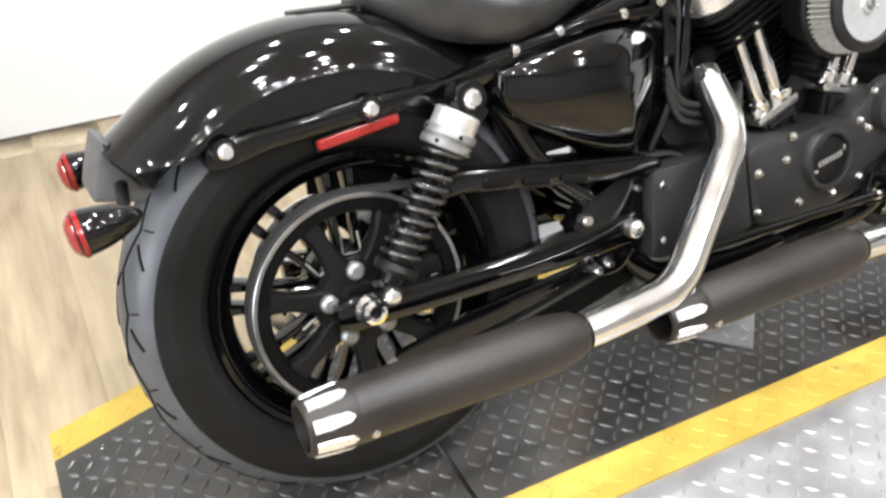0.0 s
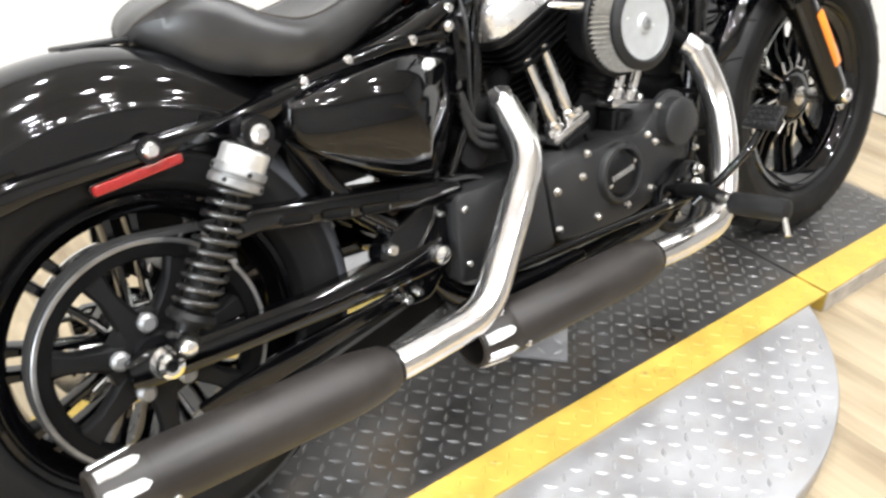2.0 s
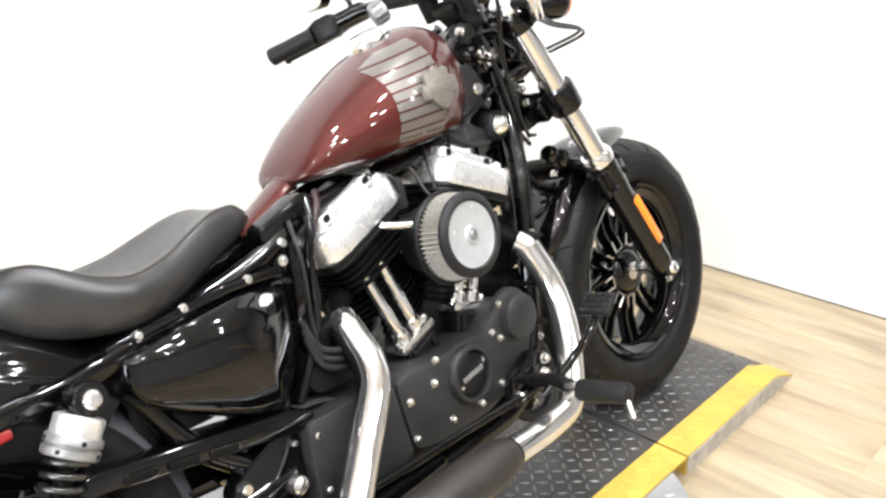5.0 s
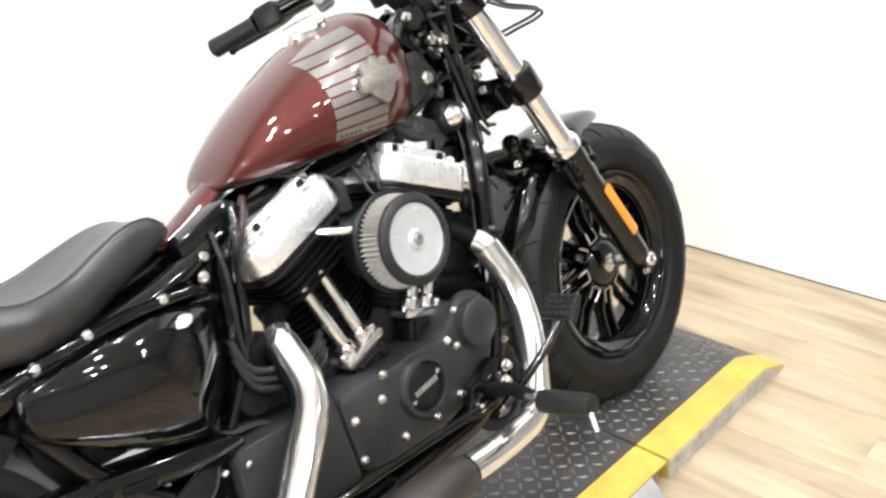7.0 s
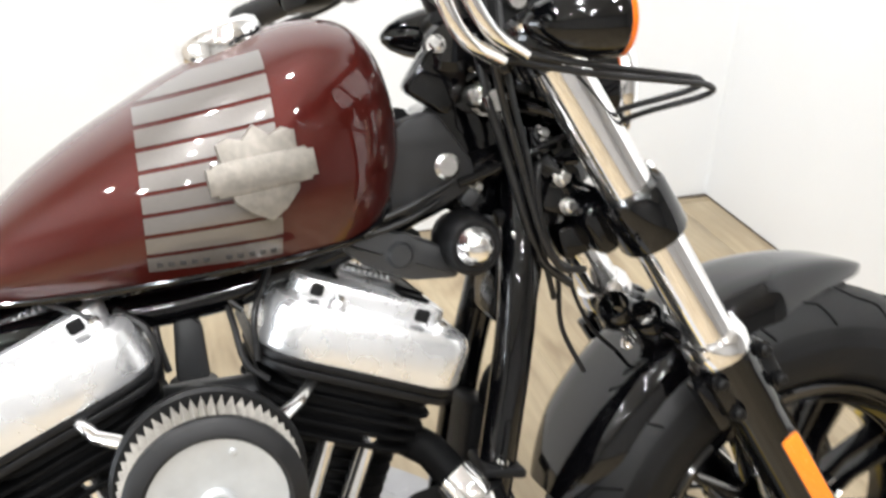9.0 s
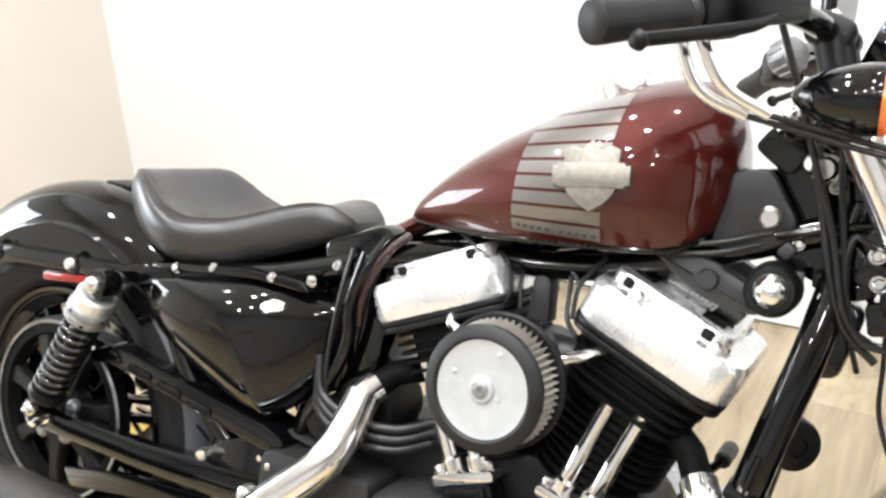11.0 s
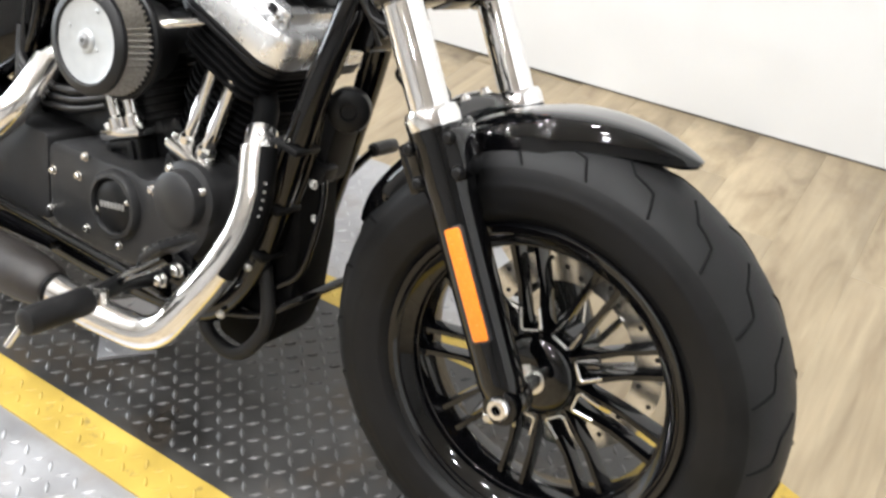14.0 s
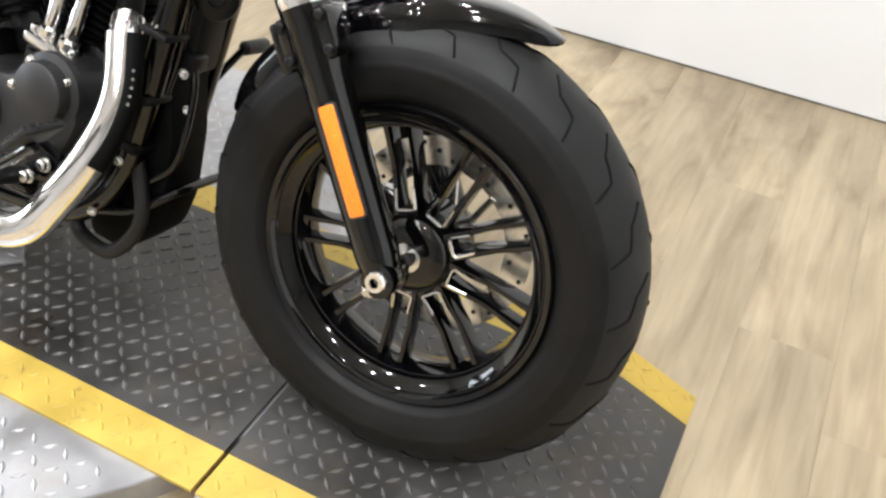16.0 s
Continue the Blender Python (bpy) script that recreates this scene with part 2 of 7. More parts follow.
def plank_material():
    m = material("oak_look_vinyl", (0.44, 0.333, 0.215), 0.42, vary=0.0)
    t = m.node_tree
    b = t.nodes["Principled BSDF"]
    tc = t.nodes.new("ShaderNodeTexCoord")
    info = t.nodes.new("ShaderNodeObjectInfo")
    off = t.nodes.new("ShaderNodeVectorMath")
    off.operation = "SCALE"
    off.inputs[0].default_value = (13.0, 29.0, 7.0)
    t.links.new(info.outputs["Random"], off.inputs["Scale"])
    add = t.nodes.new("ShaderNodeVectorMath")
    t.links.new(tc.outputs["Object"], add.inputs[0])
    t.links.new(off.outputs["Vector"], add.inputs[1])
    geom = t.nodes.new("ShaderNodeNewGeometry")
    facs = []
    for sc, st in ((15.0, (1, 0.16, 1)), (70.0, (1, 0.05, 1)), (1.7, (1, 0.6, 1))):
        mp = t.nodes.new("ShaderNodeMapping")
        mp.inputs["Scale"].default_value = st
        n = t.nodes.new("ShaderNodeTexNoise")
        n.inputs["Scale"].default_value, n.inputs["Detail"].default_value, n.inputs["Distortion"].default_value = sc, 6, 0.6
        t.links.new(geom.outputs["Position"] if sc < 2 else add.outputs["Vector"], mp.inputs["Vector"])
        t.links.new(mp.outputs["Vector"], n.inputs["Vector"])
        facs.append(n)
    ramp = t.nodes.new("ShaderNodeValToRGB")
    e = ramp.color_ramp.elements
    e[0].position, e[0].color = 0.30, (0.255, 0.195, 0.124, 1)
    e[1].position, e[1].color = 0.62, (0.430, 0.348, 0.230, 1)
    mid = e.new(0.44)
    mid.color = (0.360, 0.286, 0.186, 1)
    t.links.new(facs[0].outputs["Fac"], ramp.inputs["Fac"])
    fine = t.nodes.new("ShaderNodeMapRange")
    fine.inputs["From Min"].default_value, fine.inputs["From Max"].default_value = 0.3, 0.7
    fine.inputs["To Min"].default_value, fine.inputs["To Max"].default_value = 0.90, 1.08
    t.links.new(facs[1].outputs["Fac"], fine.inputs["Value"])
    own = t.nodes.new("ShaderNodeMapRange")
    own.inputs["To Min"].default_value, own.inputs["To Max"].default_value = 0.97, 1.03
    stain = t.nodes.new("ShaderNodeMapRange")
    stain.inputs["From Min"].default_value, stain.inputs["From Max"].default_value = 0.35, 0.65
    stain.inputs["To Min"].default_value, stain.inputs["To Max"].default_value = 0.86, 1.08
    t.links.new(facs[2].outputs["Fac"], stain.inputs["Value"])
    worn = t.nodes.new("ShaderNodeMath")
    worn.operation = "MULTIPLY"
    t.links.new(info.outputs["Random"], own.inputs["Value"])
    t.links.new(stain.outputs["Result"], worn.inputs[0])
    t.links.new(own.outputs["Result"], worn.inputs[1])
    both = t.nodes.new("ShaderNodeMath")
    both.operation = "MULTIPLY"
    t.links.new(fine.outputs["Result"], both.inputs[0])
    t.links.new(worn.outputs["Value"], both.inputs[1])
    mul = t.nodes.new("ShaderNodeVectorMath")
    mul.operation = "SCALE"
    t.links.new(ramp.outputs["Color"], mul.inputs[0])
    t.links.new(both.outputs["Value"], mul.inputs["Scale"])
    t.links.new(mul.outputs["Vector"], b.inputs["Base Color"])
    bp = t.nodes.new("ShaderNodeBump")
    bp.inputs["Strength"].default_value, bp.inputs["Distance"].default_value = 0.6, 0.0008
    t.links.new(facs[1].outputs["Fac"], bp.inputs["Height"])
    t.links.new(bp.outputs["Normal"], b.inputs["Normal"])
    return m


M_PLANK = plank_material()


# ---------------------------------------------------------------- mesh tools
def smooth_path(points, steps=8):
    """A Catmull-Rom line through the points."""
    p = [Vector(q) for q in points]
    if len(p) < 3:
        return p
    p = [2 * p[0] - p[1], *p, 2 * p[-1] - p[-2]]
    out = []
    for i in range(1, len(p) - 2):
        for s in range(steps):
            t = s / steps
            a, b, c, d = p[i - 1], p[i], p[i + 1], p[i + 2]
            out.append(0.5 * (2 * b + (c - a) * t + (2 * a - 5 * b + 4 * c - d) * t * t + (3 * b - a - 3 * c + d) * t ** 3))
    return [*out, p[-2]]


def fillet_path(points, radius, steps=6):
    """Straight runs with rounded bends."""
    p = [Vector(q) for q in points]
    out = [p[0]]
    for a, b, c in zip(p, p[1:], p[2:]):
        u, w = (a - b), (c - b)
        r = min(radius, u.length * 0.49, w.length * 0.49)
        s, e = b + u.normalized() * r, b + w.normalized() * r
        for k in range(steps + 1):
            t = k / steps
            out.append((1 - t) ** 2 * s + 2 * t * (1 - t) * b + t * t * e)
    return [*out, p[-1]]


def rounded(w, h, r, n=4):
    """A rounded rectangle's outline, anticlockwise."""
    out = []
    for cx, cy, a0 in ((w / 2 - r, h / 2 - r, 0), (r - w / 2, h / 2 - r, 90), (r - w / 2, r - h / 2, 180), (w / 2 - r, r - h / 2, 270)):
        for k in range(n + 1):
            a = radians(a0 + 90 * k / n)
            out.append((cx + r * math.cos(a), cy + r * math.sin(a)))
    return out


def round_corners(pts, r, n=3):
    """A polygon with its corners rounded."""
    p = [Vector((*q, 0)) for q in pts]
    out = []
    for i in range(len(p)):
        a, b, c = p[i - 1], p[i], p[(i + 1) % len(p)]
        u, w = a - b, c - b
        k = min(r, u.length * 0.45, w.length * 0.45)
        s, e = b + u.normalized() * k, b + w.normalized() * k
        for j in range(n + 1):
            t = j / n
            q = (1 - t) ** 2 * s + 2 * t * (1 - t) * b + t * t * e
            out.append((q.x, q.y))
    return out


class Geo:
    """Collects the faces of one mesh."""

    def __init__(self):
        self.v, self.f = [], []

    def add(self, v, f):
        o = len(self.v)
        self.v += [tuple(q) for q in v]
        self.f += [tuple(i + o for i in g) for g in f]
        return self

    def rings(self, rings, closed=True, caps=True):
        """Skin over rings of equal count."""
        n = len(rings[0])
        v = [q for r in rings for q in r]
        f = []
        for i in range(len(rings) - 1):
            for j in range(n if closed else n - 1):
                k = (j + 1) % n
                f.append((i * n + j, i * n + k, (i + 1) * n + k, (i + 1) * n + j))
        if caps and closed:
            f.append(tuple(reversed(range(n))))
            f.append(tuple((len(rings) - 1) * n + j for j in range(n)))
        return self.add(v, f)

    def tube(self, path, r, n=14, caps=True, squash=1.0):
        p = [Vector(q) for q in path]
        radii = [r] * len(p) if not hasattr(r, "__len__") else [r[0] + (r[-1] - r[0]) * i / (len(p) - 1) for i in range(len(p))] if len(r) == 2 else list(r)
        t = [(p[min(i + 1, len(p) - 1)] - p[max(i - 1, 0)]).normalized() for i in range(len(p))]
        u = t[0].orthogonal().normalized()
        rings = []
        for q, d, rad in zip(p, t, radii):
            u = (u - d * u.dot(d)).normalized()
            w = d.cross(u)
            rings.append([q + rad * (math.cos(2 * math.pi * k / n) * u + squash * math.sin(2 * math.pi * k / n) * w) for k in range(n)])
        return self.rings(rings, caps=caps)

    def lathe(self, profile, centre, axis, n=32):
        """Turns a profile of (radius, height along the axis)."""
        a = Vector(axis).normalized()
        u = a.orthogonal().normalized()
        w = a.cross(u)
        c = Vector(centre)
        return self.rings([[c + a * h + max(r, 1e-5) * (math.cos(2 * math.pi * k / n) * u + math.sin(2 * math.pi * k / n) * w) for k in range(n)] for r, h in profile], caps=False)

    def prism(self, outline, y0, y1, chamfer=0.0, m=None, both=False):
        """An outline in x and z pushed from y0 to y1, with the edge at y1 (and at y0) chamfered."""
        n = len(outline)
        area = sum(outline[i][0] * outline[(i + 1) % n][1] - outline[(i + 1) % n][0] * outline[i][1] for i in range(n))
        o = list(outline) if area > 0 else list(reversed(outline))

        def inset(c):
            res = []
            for i in range(n):
                a, b, d = (Vector(o[i - 1]), Vector(o[i]), Vector(o[(i + 1) % n]))
                e1, e2 = (b - a).normalized(), (d - b).normalized()
                nn = Vector((-(e1.y + e2.y), e1.x + e2.x))
                if nn.length < 1e-6:
                    nn = Vector((-e1.y, e1.x))
                res.append(tuple(b + nn.normalized() * c))
            return res

        s = 1 if y1 > y0 else -1
        lay = [(o, y0), (o, y1)]
        if chamfer:
            i1, i2 = inset(chamfer * 0.3), inset(chamfer)
            lay = [(o, y0), (o, y1 - s * chamfer), (i1, y1 - s * chamfer * 0.3), (i2, y1)]
            if both:
                lay = [(i2, y0), (i1, y0 + s * chamfer * 0.3), (o, y0 + s * chamfer)] + lay[1:]
        rings = [[Vector((x, y, z)) for x, z in ol] for ol, y in lay]
        if m is not None:
            rings = [[m @ q for q in r] for r in rings]
        return self.rings(rings)

    def block(self, size, m, bevel=0.003, corner=None):
        """A box, chamfered and with rounded corners, centred in the pose m."""
        sx, sy, sz = size
        r = corner if corner is not None else min(bevel * 1.5, sx * 0.4, sz * 0.4)
        return self.prism(rounded(sx, sz, r, 3), -sy / 2, sy / 2, bevel, m, True)

    def bolt(self, place, axis, r=0.007, h=0.006, washer=True):
        prof = [(1e-5, h), (r * 0.7, h), (r, h * 0.75), (r, 0.0)]
        if washer:
            prof += [(r * 1.35, 0.0), (r * 1.35, -h * 0.3)]
        return self.lathe(prof, place, axis, 12)

    def moved(self, m):
        self.v = [tuple(m @ Vector(q)) for q in self.v]
        return self


def part(name, geo, mat, parent=None, label="", sharp=38, weld=False):
    me = bpy.data.meshes.new(name)
    me.from_pydata([tuple(q) for q in geo.v], [], geo.f)
    bm = bmesh.new()
    bm.from_mesh(me)
    bmesh.ops.remove_doubles(bm, verts=bm.verts, dist=0.00002)
    bmesh.ops.recalc_face_normals(bm, faces=bm.faces)
    bm.to_mesh(me)
    bm.free()
    me.polygons.foreach_set("use_smooth", [True] * len(me.polygons))
    me.set_sharp_from_angle(angle=radians(sharp))
    me.materials.append(mat)
    ob = new(name, me)
    if parent is not None:
        ob.parent = parent
    if label:
        ob["label"] = label
    return ob


def raw_mesh(name, v, f, mat, smooth=True):
    me = bpy.data.meshes.new(name)
    me.from_pydata(v, [], f)
    me.polygons.foreach_set("use_smooth", [smooth] * len(me.polygons))
    me.materials.append(mat)
    return me


def mirror(geo):
    g = Geo()
    g.v = [(x, -y, z) for x, y, z in geo.v]
    g.f = [tuple(reversed(q)) for q in geo.f]
    return g


def lerp_table(table, x):
    xs, ys = zip(*table)
    return float(np.interp(x, xs, ys))


def curve_table(table, x):
    """A smooth reading of a table of (x, value)."""
    if x <= table[0][0]:
        return table[0][1]
    for i in range(len(table) - 1):
        if x <= table[i + 1][0]:
            x0, y0 = table[i]
            x1, y1 = table[i + 1]
            m0 = (y1 - table[i - 1][1]) / (x1 - table[i - 1][0]) if i else (y1 - y0) / (x1 - x0)
            m1 = (table[i + 2][1] - y0) / (table[i + 2][0] - x0) if i + 2 < len(table) else (y1 - y0) / (x1 - x0)
            h = x1 - x0
            t = (x - x0) / h
            return (2 * t ** 3 - 3 * t * t + 1) * y0 + (t ** 3 - 2 * t * t + t) * h * m0 + (3 * t * t - 2 * t ** 3) * y1 + (t ** 3 - t * t) * h * m1
    return table[-1][1]


# ---------------------------------------------------------------- the room
FLOOR_Z, BACK_Y, FRONT_X, REAR_X = -0.054, 1.586, 2.465, -1.56


def wall(name, x0, y0, x1, y1, z0, z1, mat, label):
    """A wall 12 cm thick, its seen face along the line from (x0, y0) to (x1, y1), thick to the right of it."""
    d = Vector((x1 - x0, y1 - y0, 0)).normalized()
    n = Vector((d.y, -d.x, 0)) * 0.12
    a, b = Vector((x0, y0, 0)), Vector((x1, y1, 0))
    g = Geo().rings([[Vector((q.x, q.y, z)) for q in (a, b, b + n, a + n)] for z in (z0, z1)])
    ob = part(name, g, mat)
    return tagged(ob, label, "wall", kind="structure")


def build_room():
    top = 3.0
    wall("wall_back", FRONT_X, BACK_Y, REAR_X, BACK_Y, FLOOR_Z, top, M_WALL, "smooth white painted studio wall behind the turntable")
    wall("wall_front", FRONT_X, -0.55, FRONT_X, BACK_Y, FLOOR_Z, top, M_WALL, "smooth white painted side wall of the photo bay")
    wall("wall_rear", REAR_X, BACK_Y, REAR_X, BAY_Y, FLOOR_Z, top, M_CREAM, "cream white painted end wall of the photo bay")
    wall("wall_showroom_side", REAR_X - 0.12, BAY_Y, END_X, BAY_Y, FLOOR_Z, top, M_WALL, "white painted return wall of the photo bay")
    # end wall with its shop window
    x0, x1, (wy0, wy1, wz0, wz1) = END_X - 0.12, END_X, SHOP_WINDOW
    g = Geo()
    for y0, y1, z0, z1 in ((-5.0, wy0, FLOOR_Z, top), (wy1, BAY_Y, FLOOR_Z, top), (wy0, wy1, FLOOR_Z, wz0), (wy0, wy1, wz1, top)):
        g.rings([[Vector((x, y, z)) for x, y in ((x0, y0), (x1, y0), (x1, y1), (x0, y1))] for z in (z0, z1)])
    tagged(part("wall_showroom_end", g, M_WALL), "white painted showroom end wall with a shop window", "wall", kind="structure")
    win = new("window_1")
    tagged(win, "large shop window with a dark frame and daylight behind", "window", kind="structure")
    w = 0.045
    for y0, y1, z0, z1 in ((wy0, wy0 + w, wz0, wz1), (wy1 - w, wy1, wz0, wz1), (wy0 + w, wy1 - w, wz0, wz0 + w), (wy0 + w, wy1 - w, wz1 - w, wz1), ((wy0 + wy1) / 2 - w / 2, (wy0 + wy1) / 2 + w / 2, wz0 + w, wz1 - w)):
        part("window_frame", Geo().rings([[Vector((x, y, z)) for x, y in ((x0 + 0.03, y0), (x0 + 0.08, y0), (x0 + 0.08, y1), (x0 + 0.03, y1))] for z in (z0, z1)]), M_SATIN, win)
    wall("wall_showroom", END_X - 0.12, -5.0, 5.0, -5.0, FLOOR_Z, top, M_SHOWROOM, "grey painted showroom wall opposite the bay")
    # two unseen walls, added and greyed for what paint and chrome reflect
    wall("wall_showroom_front", 5.0, -5.0, 5.0, -0.43, FLOOR_Z, top, M_SHOWROOM, "unseen grey showroom side wall, added for reflections")
    wall("wall_showroom_return", 5.0, -0.55, FRONT_X, -0.55, FLOOR_Z, top, M_SHOWROOM, "unseen grey showroom return wall, added for reflections")
    g = Geo().rings([[Vector(q) for q in ((-4.4, -5.2, z), (5.2, -5.2, z), (5.2, 2.1, z), (-4.4, 2.1, z))] for z in (top, top + 0.1)])
    tagged(part("ceiling", g, M_CEIL), "white painted flat ceiling with recessed lights", "ceiling", kind="structure")
    g = Geo().rings([[Vector(q) for q in ((-4.4, -5.2, z), (5.2, -5.2, z), (5.2, 2.1, z), (-4.4, 2.1, z))] for z in (FLOOR_Z - 0.1, FLOOR_Z - 0.004)])
    floor = tagged(part("floor", g, M_SUBFLOOR), "oak look vinyl plank floor with pale streaky grain", "floor", kind="structure")
    # thin dark strip along the foot of the bay walls, a shadow line in colour
    line = new("baseboard")
    tagged(line, "thin dark strip that draws the shadow line along the wall foot", "trim", kind="structure")
    for x0, y0, x1, y1 in ((REAR_X, BACK_Y - 0.004, FRONT_X - 0.004, BACK_Y), (FRONT_X - 0.004, -0.55, FRONT_X, BACK_Y - 0.004), (REAR_X, BAY_Y, REAR_X + 0.004, BACK_Y - 0.004)):
        part("foot_shade_strip", Geo().rings([[Vector((x, y, z)) for x, y in ((x0, y0), (x1, y0), (x1, y1), (x0, y1))] for z in (FLOOR_Z, FLOOR_Z + 0.004)]), M_FOOT_SHADE, line)
    return floor


def lay_planks(floor):
    """Planks run across the room; joints are bevelled."""
    width, length = 0.18, 1.22
    g = Geo().prism(rounded(width - 0.0004, length - 0.0004, 0.001, 1), 0, 0.004, 0.0002, Matrix(((1, 0, 0, 0), (0, 0, 1, 0), (0, 1, 0, 0), (0, 0, 0, 1))))
    first = part("plank", g, M_PLANK, floor)
    mesh = first.data
    bpy.data.objects.remove(first)
    rnd = random.Random(4)
    x = END_X + width / 2
    while x < 5.0:
        y = -5.0 + rnd.uniform(0, length)
        while y - length / 2 < BACK_Y:
            end = min(y + length / 2, BACK_Y)
            size = end - (y - length / 2)
            if size > 0.02:
                ob = new("plank", mesh)
                ob.parent = floor
                ob.location = (x, end - size / 2, FLOOR_Z - 0.004)
                ob.scale = (1, size / length, 1)
            y += length
        x += width


def build_downlights():
    """Recessed ceiling spots at the places of the lamps, the added ones too."""
    glow = bpy.data.materials.new("lamp_glow")
    glow.use_nodes = True
    b = glow.node_tree.nodes["Principled BSDF"]
    b.inputs["Emission Color"].default_value, b.inputs["Emission Strength"].default_value = (1, 0.98, 0.94, 1), 60.0
    first = None
    for x, y in SPOTS:
        if first is None:
            first = new("downlight")
            tagged(first, "small round white recessed ceiling downlight, lit", "light", "ceiling downlights")
            g = Geo().lathe([(0.060, 0.0), (0.078, 0.0), (0.082, -0.006), (0.080, -0.010), (0.064, -0.008), (0.060, 0.0)], (0, 0, 0), (0, 0, 1), 24)
            part("bezel", g, M_FIXTURE, first)
            g = Geo().lathe([(1e-5, -0.003), (0.061, -0.003), (0.061, 0.002)], (0, 0, 0), (0, 0, 1), 24)
            part("lens", g, glow, first, "glowing white lens")
            first.location = (x, y, 2.998)
        else:
            copy_thing(first, pose(x, y, 2.998))
    return first


# ---------------------------------------------------------------- turntable and tread plates
NEAR_Y, NEAR_IN, FAR_IN, FAR_Y = -0.224, -0.146, 0.305, 0.374
REAR_SEAM, FRONT_SEAM = 0.106, 1.361
REAR_SLOPE, REAR_END, FRONT_SLOPE, FRONT_END = -0.296, -0.469, 1.828, 1.953
DISC = (0.7475, 0.1445, 0.662)


def tread_bars(keep, pitch, length, width, height, z, lift):
    """Raised lozenges, turned to and fro, wherever keep(x, y) holds."""
    v, f = [], []
    nx, ny = int(2.6 / pitch), int(1.6 / pitch)
    for i in range(nx):
        for j in range(ny):
            x, y = -0.55 + i * pitch, -0.65 + j * pitch
            if not keep(x, y):
                continue
            a = radians(45 if (i + j) % 2 else -45)
            c, s = math.cos(a), math.sin(a)
            o = len(v)
            for lx, ly, lz in ((-length / 2, 0, 0), (0, -width / 2, 0), (length / 2, 0, 0), (0, width / 2, 0), (-length * 0.28, 0, height), (length * 0.28, 0, height)):
                px = x + c * lx - s * ly
                v.append((px, y + s * lx + c * ly, z + lz + lift(px)))
            f += [(o, o + 1, o + 4), (o + 1, o + 5, o + 4), (o + 1, o + 2, o + 5), (o + 2, o + 3, o + 5), (o + 3, o + 4, o + 5), (o + 3, o, o + 4)]
    return v, f


def bars_part(parent, mat, keep, pitch, length, width, height, z, label, lift=lambda x: 0.0):
    v, f = tread_bars(keep, pitch, length, width, height, z, lift)
    ob = new("tread_relief", raw_mesh("tread_relief", v, f, mat, False))
    ob.parent = parent
    return tagged(ob, label, kind="stuff")


